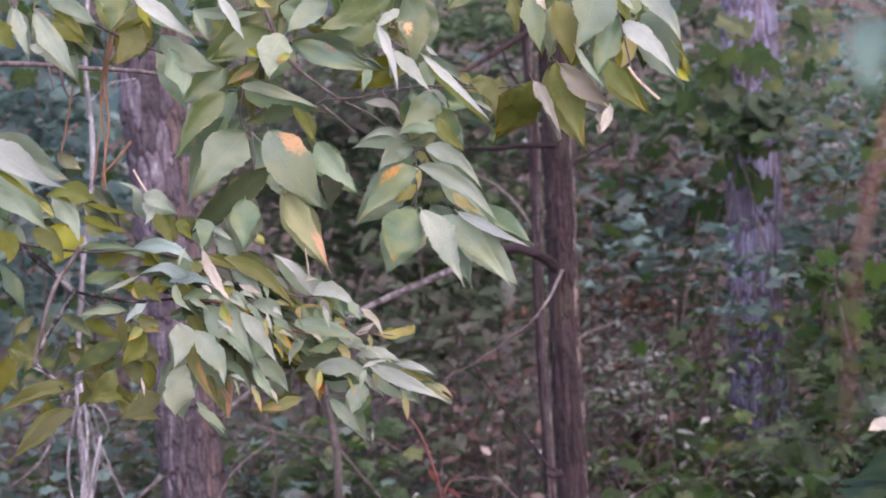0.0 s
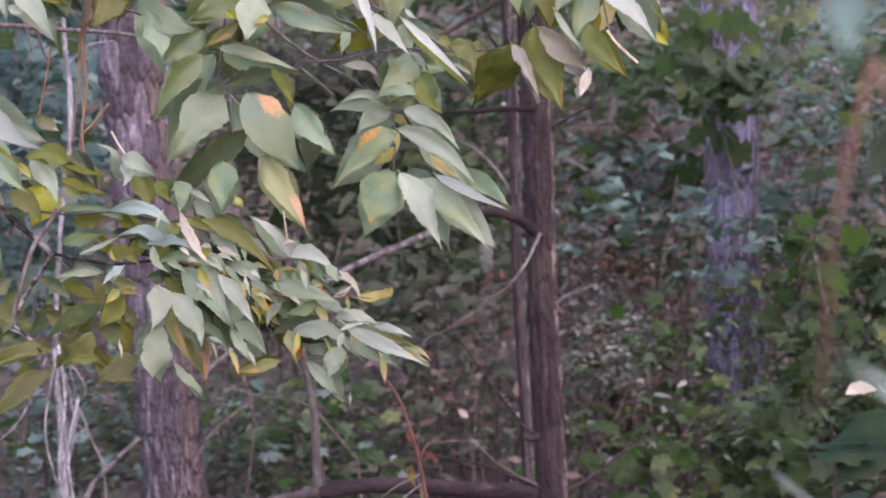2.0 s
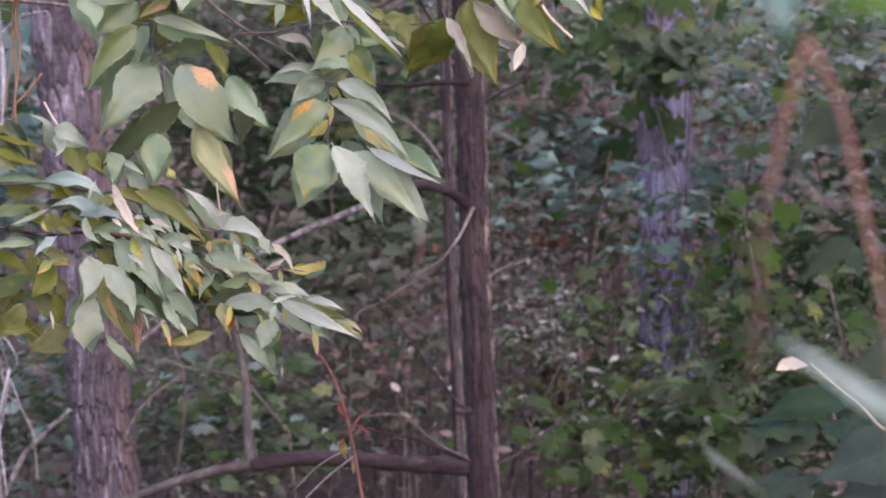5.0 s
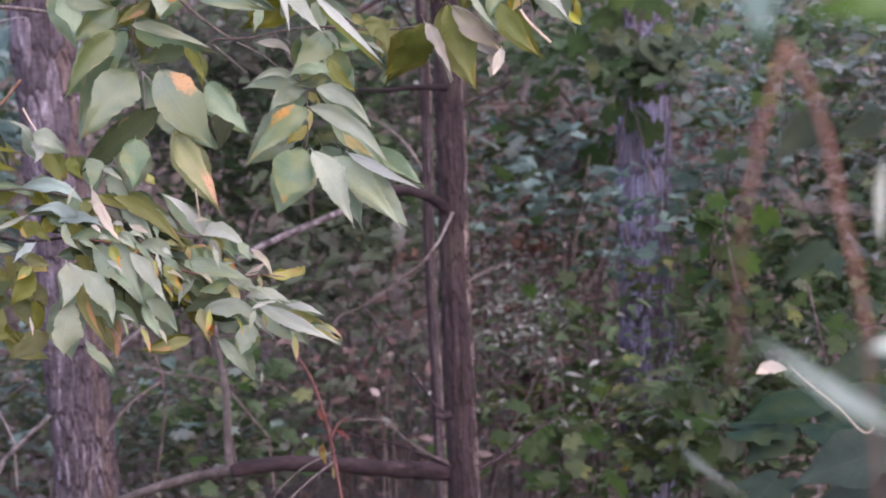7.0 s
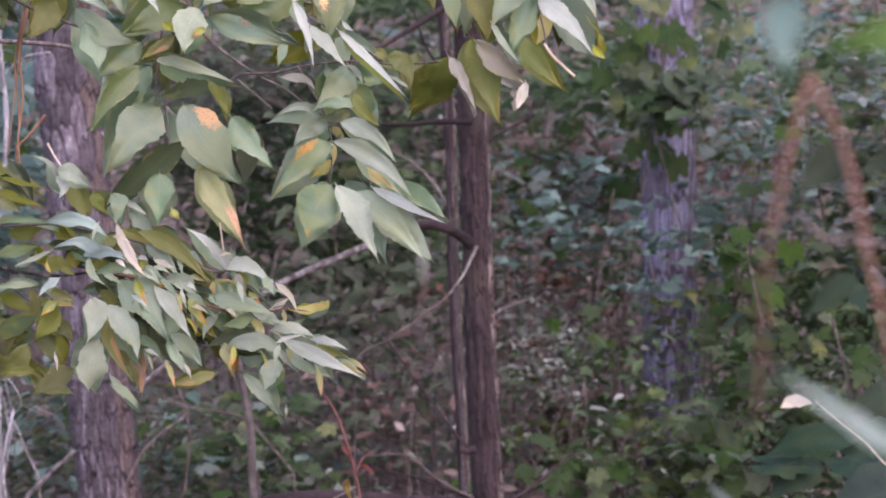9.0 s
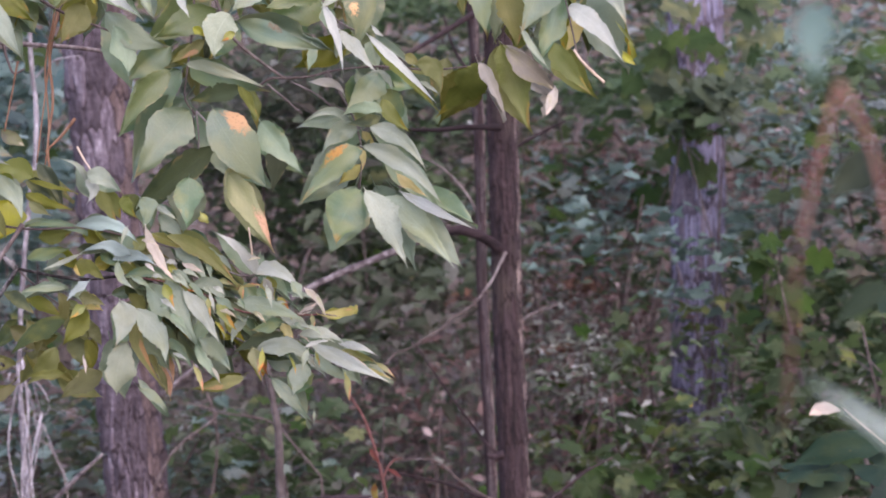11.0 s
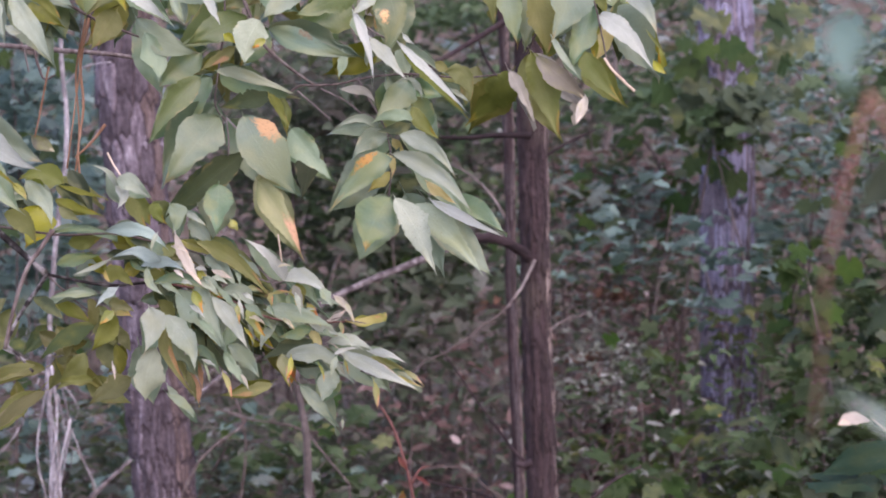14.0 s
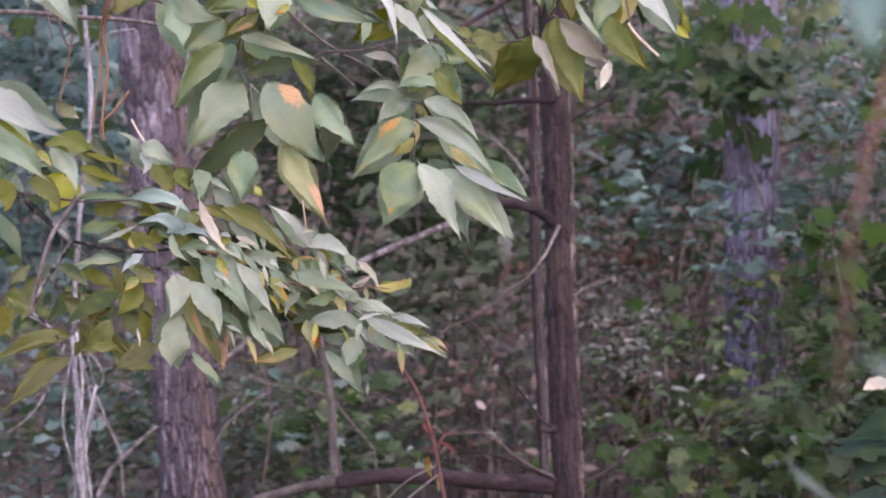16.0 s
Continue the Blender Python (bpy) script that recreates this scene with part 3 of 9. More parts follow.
        faces.append((base + k, base + k2, base + 3 + k2, base + 3 + k))
    me = mesh_of("leaf", verts, faces, LEAF[kind])
    layer = me.uv_layers.new(name="UVMap")
    for lp in me.loops:
        layer.data[lp.index].uv = uvs[lp.vertex_index]
    LEAF_MESH[kind, form] = me
    return me


def leaf(parent, kind, base, tip, width, form=0, turn=None, name="leaf", least=0.32):
    """A leaf from its base to its tip; width as it shows from the front. The blade is turned about its axis, its upper side to the sky."""
    b, t = Vector(base), Vector(tip)
    y = t - b
    length = 1.04 * y.length
    y.normalize()
    width = 1.1 * width
    full = max(width, least * length)
    n = Vector(EYE) - b
    n = (n - y * n.dot(y)).normalized()
    ang = math.acos(min(1, width / full)) if turn is None else radians(turn)
    c = [Matrix.Rotation(s * ang, 3, y) @ n for s in (1, -1)]
    n = max(c, key=lambda q: q.z)
    x = y.cross(n)
    m = Matrix((x, y, n)).transposed().to_4x4()
    m.translation = b
    ob = attach(new(name, leaf_mesh(kind, form)), parent)
    flip = -1 if int(abs(b.x + b.z) * 5000) % 2 else 1
    ob.matrix_basis = m @ Matrix.Diagonal((flip * full, length, length, 1))
    return ob


def blade(parent, kind, base, mid, tip, width, wide=0.38, torn=0.0):
    """A leaf along a bent midrib from base through mid to tip: drawn-out point, slight fold; toothed and worn margins, ragged where torn."""
    b, m, t = (Vector(q) for q in (base, mid, tip))
    seed = int(abs(b.x * 7919 + b.z * 4241 + t.x * 1013) * 1000) % 99991
    rng = random.Random(seed)
    c = 2 * m - 0.5 * (b + t)
    size = (m - b).length + (t - m).length
    rows, cols = 43, (-1, -0.72, -0.38, 0, 0.38, 0.72, 1)
    fold, wave = rng.uniform(0.0, 0.24), rng.uniform(0.03, 0.10)
    tooth = rng.uniform(0.08, 0.18)
    droop, torn = rng.uniform(-0.05, 0.09), max(torn, rng.choice((0.05, 0.15, 0.28, 0.42)))
    twist, phase = rng.uniform(-0.35, 0.35), rng.uniform(0, 6)
    halves = (rng.uniform(0.72, 1.08), rng.uniform(0.72, 1.08))
    wide += rng.uniform(-0.05, 0.05)
    verts, uvs, faces = [], [], []
    for i in range(rows):
        v = i / (rows - 1)
        p = (1 - v) ** 2 * b + 2 * v * (1 - v) * c + v * v * t
        d = (2 * (1 - v) * (c - b) + 2 * v * (t - c)).normalized()
        n = Vector(EYE) - p
        n = (n - d * n.dot(d)).normalized()
        s = n.cross(d)
        turn = twist * (v - 0.4)
        s, n = s * math.cos(turn) + n * math.sin(turn), n * math.cos(turn) - s * math.sin(turn)
        if v < wide:
            w = 0.5 * math.sin(0.5 * math.pi * (v / wide) ** 0.9) ** 0.75
        else:
            w = max(0.5 * (1 - min(1.0, (v - wide) / (0.97 - wide)) ** 1.4) ** 1.2, 0.05 * (1 - v) / 0.2 if v > 0.8 else 0)
        w = width * (w + 0.012 * (1 - v))
        for k in cols:
            side = 1 if k > 0 else 0
            edge = 1 + 0.30 * noise.noise(Vector((seed * 0.37 + 20 * side, 3.8 * v, 0.5))) + 0.15 * noise.noise(Vector((seed * 0.37 + 20 * side, 11 * v, 2.5))) + tooth * ((i % 3) / 2 - 0.5) * (0.6 + noise.noise(Vector((seed * 0.13 + 5 * side, 9 * v, 6.5))))
            if torn:
                edge -= torn * max(0.0, noise.noise(Vector((seed * 0.71 + 9 * side, 9.5 * v, 4.5)))) * (0.4 + v)
            x = k * w * halves[side] * (1 + (edge - 1) * abs(k))
            h = fold * abs(k) * w + wave * width * math.sin(7 * v + phase + 1.3 * k) * abs(k) + droop * size * math.sin(3.1 * v) + 0.02 * width * noise.noise(Vector((seed * 0.11 + 2.2 * k, 5 * v, 1.5)))
            verts.append(p + s * x + n * h)
            uvs.append((k, v))
    q = len(cols)
    for i in range(rows - 1):
        for k in range(q - 1):
            a = i * q + k
            faces.append((a, a + 1, a + q + 1, a + q))
    # stalk
    back = (b - c).normalized() * 0.035 * size
    first = len(verts)
    for p, r in ((b + back + Vector((0, 0.012, 0.002)), 0.0007), (b - 0.3 * back, 0.0009)):
        for x, z in ((-r, 0), (r, 0), (0, -1.4 * r)):
            verts.append(p + Vector((x, 0, z)))
            uvs.append((0.0, 0.02))
    for k in range(3):
        k2 = (k + 1) % 3
        faces.append((first + k, first + k2, first + 3 + k2, first + 3 + k))
    me = mesh_of("leaf", verts, faces, LEAF[kind])
    layer = me.uv_layers.new(name="UVMap")
    for lp in me.loops:
        layer.data[lp.index].uv = uvs[lp.vertex_index]
    return attach(new("leaf", me), parent)


MAPLE = [(0, -0.5), (0.2, -0.45), (0.40, -0.38), (0.35, -0.12), (0.50, 0.10), (0.29, 0.18), (0.16, 0.36), (0.0, 0.58),
         (-0.16, 0.36), (-0.29, 0.18), (-0.50, 0.10), (-0.35, -0.12), (-0.40, -0.38), (-0.2, -0.45)]
OVAL = [(0, -0.5), (0.18, -0.3), (0.26, 0.0), (0.15, 0.3), (0, 0.58), (-0.15, 0.3), (-0.26, 0.0), (-0.18, -0.3)]


def foliage_mesh(name, places, size, mat, outline, seed, tilt=0.3, spread=0.35, lean=-0.12):
    """Leaves at the given places, lying more or less level with drooping tips, each a folded blade with its own outline."""
    rng = np.random.default_rng(seed)
    n = len(places)
    o = np.array(outline)
    k = len(o)
    s = size * (1 + spread * rng.standard_normal(n)).clip(0.4, 2.0)
    yaw = rng.uniform(0, 2 * np.pi, n)
    nx, ny = rng.normal(0, tilt, n), rng.normal(lean, tilt, n)
    nz = np.ones(n)
    nrm = np.stack([nx, ny, nz], 1)
    nrm /= np.linalg.norm(nrm, axis=1)[:, None]
    ref = np.stack([np.cos(yaw), np.sin(yaw), np.zeros(n)], 1)
    a = np.cross(nrm, ref)
    a /= np.linalg.norm(a, axis=1)[:, None]
    b = np.cross(nrm, a)
    fold, curl = rng.uniform(0.05, 0.55, n), rng.uniform(0.0, 0.7, n)
    slim = rng.uniform(0.6, 1.1, n)[:, None]
    verts = np.zeros((n, k + 1, 3))
    verts[:, 0] = places
    for i, (x, y) in enumerate(o):
        h = (abs(x) * fold - curl * y * y + rng.normal(0, 0.03, n))[:, None]
        g = rng.uniform(0.78, 1.22, n)[:, None]
        verts[:, i + 1] = places + s[:, None] * (a * x * slim + b * y * g + nrm * h)
    faces = []
    for j in range(n):
        q = j * (k + 1)
        faces += [(q, q + 1 + i, q + 1 + (i + 1) % k) for i in range(k)]
    return mesh_of(name, verts.reshape(-1, 3), faces, mat, smooth=False)


def clumped(rng, centre, radii, n, clumps, tight=0.3):
    """Places for leaves: tight sprays spread through an uneven volume."""
    c = rng.normal(0, 0.55, (clumps, 3)).clip(-1.1, 1.1)
    pick = rng.integers(0, clumps, n)
    p = c[pick] + rng.normal(0, tight, (n, 3)) * (1, 1, 0.45)
    return np.array(centre) + p * np.array(radii)


def ground_z(x, y):
    """The height of the ground: level at the wood's edge, then a wooded bank."""
    s = min(max((y - 9.5) / 24.0, 0.0), 1.0)
    z = 8.2 * s * s * (3 - 2 * s) * (1.0 if s < 1 else 1)
    if -30 < x < 30 and y < 60:
        z += 0.10 * noise.noise(Vector((x * 0.5, y * 0.5, 3.1))) + 0.03 * noise.noise(Vector((x * 2.1, y * 2.1, 7.7)))
    return z


def shrub(name, label, foot, centre, radii, n, size, mat, outline, seed, clumps=18, bark=None, stems=1, tight=0.42, tilt=0.3):
    """A shrub or low tree: stems from its foot into a crown of many leaves."""
    rng = np.random.default_rng(seed)
    gz = ground_z(foot[0], foot[1])
    root = thing(name, (foot[0], foot[1], gz), label, "shrub")
    places = clumped(rng, centre, radii, n, clumps, tight)
    for i in range(stems):
        end = np.array(centre) + rng.normal(0, 0.5, 3) * np.array(radii)
        f = np.array((foot[0] + rng.normal(0, 0.6 * radii[0]), foot[1] + rng.normal(0, 0.3), gz - 0.05))
        mid = (f + end) / 2 + rng.normal(0, 0.08, 3)
        stem("stem", [f, mid, end], 0.007, 0.0025, bark or TWIG, root, sides=6)
    part("foliage", foliage_mesh("foliage", places, size, mat, outline, seed + 1, tilt), root)
    return root


def maple_mesh(kind, form):
    """A unit maple leaf: five pointed lobes with a few teeth, cupped between its veins."""
    if (kind, "maple", form) in LEAF_MESH:
        return LEAF_MESH[kind, "maple", form]
    rng = random.Random(form * 31 + 5)
    lobes = [(90, 0.60), (40, 0.50), (140, 0.50), (-10, 0.38), (190, 0.38)]
    lobes = [(a + rng.uniform(-6, 6), r * rng.uniform(0.85, 1.12)) for a, r in lobes]
    cup, bend = rng.uniform(-0.10, 0.25), rng.uniform(-0.3, 0.1)
    verts, uvs, faces = [(0, 0, 0)], [(0.0, 0.4)], []
    n = 44
    for i in range(n):
        a = -90 + 360 * i / n
        r = 0.33
        for la, lr in lobes:
            d = abs((a - la + 180) % 360 - 180)
            r = max(r, lr * max(0.0, 1 - d / 44) ** 0.75)
        if abs((a + 90 + 180) % 360 - 180) < 14:
            r = 0.12
        r *= 1 + (0.035 if i % 3 == 0 else -0.015) + rng.uniform(-0.05, 0.05)
        x, y = r * math.cos(radians(a)), r * math.sin(radians(a))
        verts.append((x, y, cup * r * math.cos(radians(5 * (a - 90))) * 0.4 + bend * (y * y + 0.5 * x * x)))
        uvs.append((2 * x, y + 0.4))
    faces = [(0, 1 + i, 1 + (i + 1) % n) for i in range(n)]
    me = mesh_of("leaf", verts, faces, LEAF[kind], smooth=False)
    layer = me.uv_layers.new(name="UVMap")
    for lp in me.loops:
        layer.data[lp.index].uv = uvs[lp.vertex_index]
    LEAF_MESH[kind, "maple", form] = me
    return me


def broad_leaf(parent, kind, at, size, spin, lean, form):
    """One lobed leaf facing the open side, its tip turned by spin, tilted back by lean (degrees)."""
    ob = attach(new("leaf", maple_mesh(kind, form)), parent)
    ob.matrix_basis = pose(*at, 90 - lean, 0, 0) @ pose(0, 0, 0, 0, 0, 180 + spin) @ Matrix.Scale(size, 4)
    return ob


def maple_sapling(label, centre, radii, n, size, kinds, face, seed, aside=0.0):
    """A maple sapling: a thin stem with side twigs, and broad leaves in loose tiers. face: how far the leaves turn from level to upright."""
    rng = random.Random(seed)
    cx, cy, cz = centre
    gz = ground_z(cx, cy)
    root = thing("maple_sapling", (cx + aside, cy, gz), label, "sapling")
    top = (cx + rng.uniform(-0.5, 0.5) * radii[0], cy, cz + 0.8 * radii[2])
    main = stem("stem", [(cx + aside, cy, gz - 0.05), (cx + 0.8 * aside + rng.uniform(-0.05, 0.05), cy, 0.5 * (gz + cz)), top], 0.008, 0.003, TWIG, root, sides=6)
    tiers = [(rng.uniform(-1, 1), rng.uniform(-1, 1), rng.uniform(-1, 1)) for _ in range(max(4, n // 5))]
    for tx, ty, tz in tiers:
        e = (cx + tx * radii[0], cy + ty * radii[1], cz + tz * radii[2])
        b = (cx, cy, e[2] - 0.3 * abs(tx) * radii[0] - 0.05)
        stem("twig", [b, ((b[0] + e[0]) / 2, (b[1] + e[1]) / 2, e[2] - 0.02), e], 0.003, 0.0014, TWIG, main, sides=5, per=3)
    for i in range(n):
        tx, ty, tz = tiers[i % len(tiers)]
        p = Vector((cx + tx * radii[0] + rng.gauss(0, 0.9 * size), cy + ty * radii[1] + rng.gauss(0, size), cz + tz * radii[2] + rng.gauss(0, 0.55 * size)))
        nrm = Vector((rng.gauss(0, 0.42), -face + rng.gauss(0, 0.38), 1.1 - face + abs(rng.gauss(0, 0.3)))).normalized()
        down = Vector((rng.gauss(0, 0.7), -0.4, -1))
        y = (down - nrm * down.dot(nrm)).normalized()
        m = Matrix((y.cross(nrm), y, nrm)).transposed().to_4x4()
        m.translation = p
        ob = attach(new("leaf", maple_mesh(kinds[rng.randrange(len(kinds))], rng.randrange(6))), root)
        ob.matrix_basis = m @ Matrix.Scale(size * rng.uniform(0.65, 1.3), 4)
    return root


def bark_section(parent, axis, radius, z0, z1, cell, depth, mats, gap, seed, step=0.006, sides=132, red_side=None, crack=0.05, even=1.0, rim=0.55):
    """The bark of a trunk between two heights: uneven scales parted by furrows, each scale with its own lift and tilt."""
    rng = np.random.default_rng(seed)
    nz = int((z1 - z0) / step)
    th = np.linspace(0, 2 * np.pi, sides, endpoint=False)
    zz = np.linspace(z0, z1, nz)
    T, Z = np.meshgrid(th, zz)
    circ = 2 * np.pi * radius
    cu, cv = max(5, round(circ / cell[0])), max(4, round((z1 - z0) / cell[1]))
    gu, gv = np.meshgrid((np.arange(cu) + 0.5) / cu * circ, (np.arange(cv) + 0.5) / cv * (z1 - z0))
    gu = gu + (np.arange(cv)[:, None] % 2) * 0.5 * cell[0] + rng.normal(0, 0.16 * even * cell[0], gu.shape)
    gv = gv + rng.normal(0, 0.24 * even * cell[1], gv.shape)
    cu_, cv_ = gu.ravel() % circ, gv.ravel()
    lift, slope = rng.uniform(-0.4, 1.0, cu_.size), rng.normal(-0.25, 0.5, cu_.size)
    kind = rng.integers(0, len(mats), cu_.size)
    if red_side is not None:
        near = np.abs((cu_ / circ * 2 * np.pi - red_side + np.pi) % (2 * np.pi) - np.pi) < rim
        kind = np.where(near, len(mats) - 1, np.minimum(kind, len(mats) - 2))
    wob = 0.07 * even * cell[0] * (np.sin(Z * 61 + T * 3) + 1.5 * np.sin(Z * 17 + T * 2 + 1))
    U, V = T * radius + wob, Z - z0 + 0.10 * even * cell[1] * np.sin(T * 19 + Z * 11)
    d = np.empty((U.size, cu_.size), np.float32)
    du = np.abs(U.ravel()[:, None] - cu_[None]) % circ
    du = np.minimum(du, circ - du) / cell[0]
    dv = (V.ravel()[:, None] - cv_[None]) / cell[1]
    d = np.maximum(np.abs(du), np.abs(dv)) * (1.0 - 0.4 * even) + np.hypot(du, dv) * 0.4 * even
    first = d.argmin(1)
    rows = np.arange(len(d))
    f1 = d[rows, first]
    d[rows, first] = 9
    edge = (d.min(1) - f1).reshape(U.shape)
    dvf = dv[rows, first].reshape(U.shape)
    plate = np.clip(edge / 0.16, 0, 1) ** 0.6
    h = plate * (0.55 + 0.45 * lift[first].reshape(U.shape) + slope[first].reshape(U.shape) * dvf)
    fine = 0.12 * np.sin(Z * 310 + 5 * np.sin(T * 9)) * np.sin(T * 31 + Z * 40) + rng.normal(0, 0.05, U.shape)
    R = radius * (1 + depth * (h + fine * plate - 0.6))
    ax = [axis(z) for z in zz]
    X = np.array([a[0] for a in ax])[:, None] + R * np.cos(T)
    Y = np.array([a[1] for a in ax])[:, None] + R * np.sin(T)
    verts = np.stack([X, Y, Z], 2).reshape(-1, 3)
    faces, slots = [], []
    kk = np.where(edge.ravel() < crack, len(mats), kind[first])
    for j in range(nz - 1):
        for i in range(sides):
            i2 = (i + 1) % sides
            faces.append((j * sides + i, j * sides + i2, (j + 1) * sides + i2, (j + 1) * sides + i))
            slots.append(int(kk[j * sides + i]))
    me = mesh_of("bark", verts, faces, mats[0])
    for m in list(mats[1:]) + [gap]:
        me.materials.append(m)
    me.polygons.foreach_set("material_index", slots)
    me.update()
    return part("bark", me, parent)


def sapling_stem(pts, r0, r1, mat, label):
    """A thin free-standing stem, carried down to the ground from its lowest point."""
    low = Vector(pts[0])
    gz = ground_z(low.x, low.y)
    root = thing("thin_sapling", (low.x, low.y, gz), label, "sapling")
    line = [(low.x, low.y, gz - 0.05)] + list(pts) if low.z > gz + 0.05 else list(pts)
    stem("stem", line, r0, r1, mat, root, sides=7, knots=0.3)
    return root


# ---- the ground: one sheet, rising into a bank behind the trees ----
xs = sorted(set([-600, -300, -150, -80, -50, -35, -25, -18, -12] + [round(-9 + 0.4 * i, 2) for i in range(46)] + [12, 18, 25, 35, 50, 80, 150, 300, 600]))
ys = sorted(set([-600, -300, -150, -80, -40, -20, -10, -5, 0, 3, 5] + [round(6 + 0.5 * i, 2) for i in range(60)] + [38, 45, 60, 90, 150, 300, 600]))
gv = [(x, y, ground_z(x, y)) for y in ys for x in xs]
nx = len(xs)
gf = [(j * nx + i, j * nx + i + 1, (j + 1) * nx + i + 1, (j + 1) * nx + i) for j in range(len(ys) - 1) for i in range(nx - 1)]
ground = new("ground", mesh_of("ground", gv, gf, GROUND))
tagged(ground, "brown forest soil rising into a wooded bank", "ground", kind="structure")
rng = np.random.default_rng(4)
n_lit = 42000
lx, ly = rng.uniform(-3.6, 3.6, n_lit), rng.uniform(10.5, 24.0, n_lit)
lp = np.array([(x, y, ground_z(x, y) + 0.03) for x, y in zip(lx, ly)])
litter = new("leaf_litter", foliage_mesh("leaf_litter", lp, 0.048, LITTER, OVAL, 9, tilt=0.6, lean=-0.35))
tagged(litter, "fallen brown and pinkish dry leaves covering the bank", "leaf litter", kind="stuff")


def brush_mesh(name, n, seed, mat, box):
    """Dead brush: thin crooked twigs standing and leaning on the bank."""
    rng = random.Random(seed)
    verts, faces = [], []
    for _ in range(n):
        x, y = rng.uniform(*box[0]), rng.uniform(*box[1])
        p = Vector((x, y, ground_z(x, y) - 0.02))
        d = Vector((rng.gauss(0, 0.9), rng.gauss(0, 0.4), rng.uniform(0.1, 1))).normalized()
        r = rng.uniform(0.0012, 0.0036)
        m = rng.randint(4, 8)
        start = len(verts)
        for k in range(m + 1):
            rr = r * (1 - 0.75 * k / m)
            for a in range(3):
                verts.append((p.x + rr * math.cos(2.1 * a), p.y + rr * math.sin(2.1 * a), p.z))
            d = (d + Vector((rng.gauss(0, 0.32), rng.gauss(0, 0.2), rng.gauss(-0.03, 0.25)))).normalized()
            p = p + d * rng.uniform(0.09, 0.22)
        for k in range(m):
            for a in range(3):
                q = start + 3 * k
                faces.append((q + a, q + (a + 1) % 3, q + 3 + (a + 1) % 3, q + 3 + a))
    return mesh_of(name, verts, faces, mat)


brush = new("dead_brush", brush_mesh("dead_brush", 1900, 12, MAUVE, ((-2.6, 3.2), (10.8, 19.5))))
tagged(brush, "thin grey dead twigs and brush on the bank", "brush", kind="stuff")
brush2 = new("dry_weeds", brush_mesh("dry_weeds", 420, 13, GREY_DIM, ((-2.6, 3.0), (10.0, 15.0))))
tagged(brush2, "thin dark dry weed stems on the bank", "weeds", kind="stuff")

# ---- the branch in front: a young hickory whose trunk stands beside the view ----
hickory = thing("hickory_sapling", (-1.261, 5.400, 0.0), "young broadleaf tree with drooping sprays of pale yellowing leaves", "tree")
stem("trunk", [(-1.261, 5.400, -0.05), (-1.231, 5.400, 1.2), (-1.281, 5.420, 2.6), (-1.181, 5.400, 4.2)], 0.045, 0.018, GREY, hickory)
limb_high = stem("limb", [(-1.250, 5.420, 2.229), (-0.957, 5.300, 2.204), (-0.516, 5.150, 2.132), (-0.221, 5.100, 2.068), (-0.002, 5.100, 2.068), (0.261, 5.050, 2.052)], 0.0107, 0.0032, TWIG, hickory, "", sides=8, knots=0.12, per=5)
stem("twig", [(-0.751, 5.120, 2.153), (-0.627, 5.120, 2.055), (-0.520, 5.120, 1.973), (-0.439, 5.120, 1.937)], 0.0041, 0.0018, TWIG, limb_high, "", sides=8, knots=0.12, per=5)
stem("twig", [(-0.313, 5.120, 2.088), (-0.271, 5.120, 1.999), (-0.238, 5.120, 1.919), (-0.194, 5.120, 1.878), (-0.158, 5.120, 1.851)], 0.0037, 0.0023, TWIG, limb_high, "", sides=8, knots=0.12, per=5)
stem("twig", [(-0.198, 5.080, 1.837), (-0.180, 5.080, 1.849), (-0.157, 5.080, 1.849), (-0.120, 5.080, 1.850), (-0.074, 5.080, 1.859), (-0.001, 5.080, 1.863), (0.080, 5.080, 1.855), (0.158, 5.080, 1.860)], 0.0023, 0.0014, TWIG, limb_high, "", sides=8, knots=0.12, per=5)
stem("twig", [(-0.087, 5.050, 1.858), (-0.075, 5.050, 1.835), (-0.042, 5.050, 1.766), (-0.036, 5.050, 1.729), (-0.041, 5.050, 1.668)], 0.0016, 0.0014, GREY, limb_high, "", sides=6, knots=0.12, per=5)
stem("twig", [(-0.147, 5.060, 1.843), (-0.103, 5.060, 1.819), (-0.068, 5.060, 1.787), (-0.037, 5.060, 1.764)], 0.0014, 0.0011, GREY, limb_high, "", sides=6, knots=0.12, per=5)
stem("twig", [(-0.303, 5.100, 2.076), (-0.299, 5.100, 1.962), (-0.314, 5.100, 1.862), (-0.318, 5.100, 1.821), (-0.302, 5.100, 1.795)], 0.0018, 0.0014, TWIG, limb_high, "", sides=6, knots=0.12, per=5)
stem("twig", [(-0.184, 5.100, 2.071), (-0.114, 5.100, 2.018), (-0.071, 5.100, 1.943), (-0.022, 5.100, 1.913)], 0.0018, 0.0014, TWIG, limb_high, "", sides=6, knots=0.12, per=5)
stem("twig", [(0.245, 5.100, 2.057), (0.223, 5.100, 1.976), (0.198, 5.100, 1.913), (0.187, 5.100, 1.890)], 0.0027, 0.0018, TWIG, limb_high, "", sides=6, knots=0.12, per=5)
stem("twig", [(0.259, 5.020, 2.049), (0.292, 5.020, 1.975), (0.307, 5.020, 1.903), (0.316, 5.020, 1.866), (0.333, 5.020, 1.848), (0.353, 5.020, 1.825)], 0.0013, 0.0012, TWIG, limb_high, "", sides=6, knots=0.12, per=5)
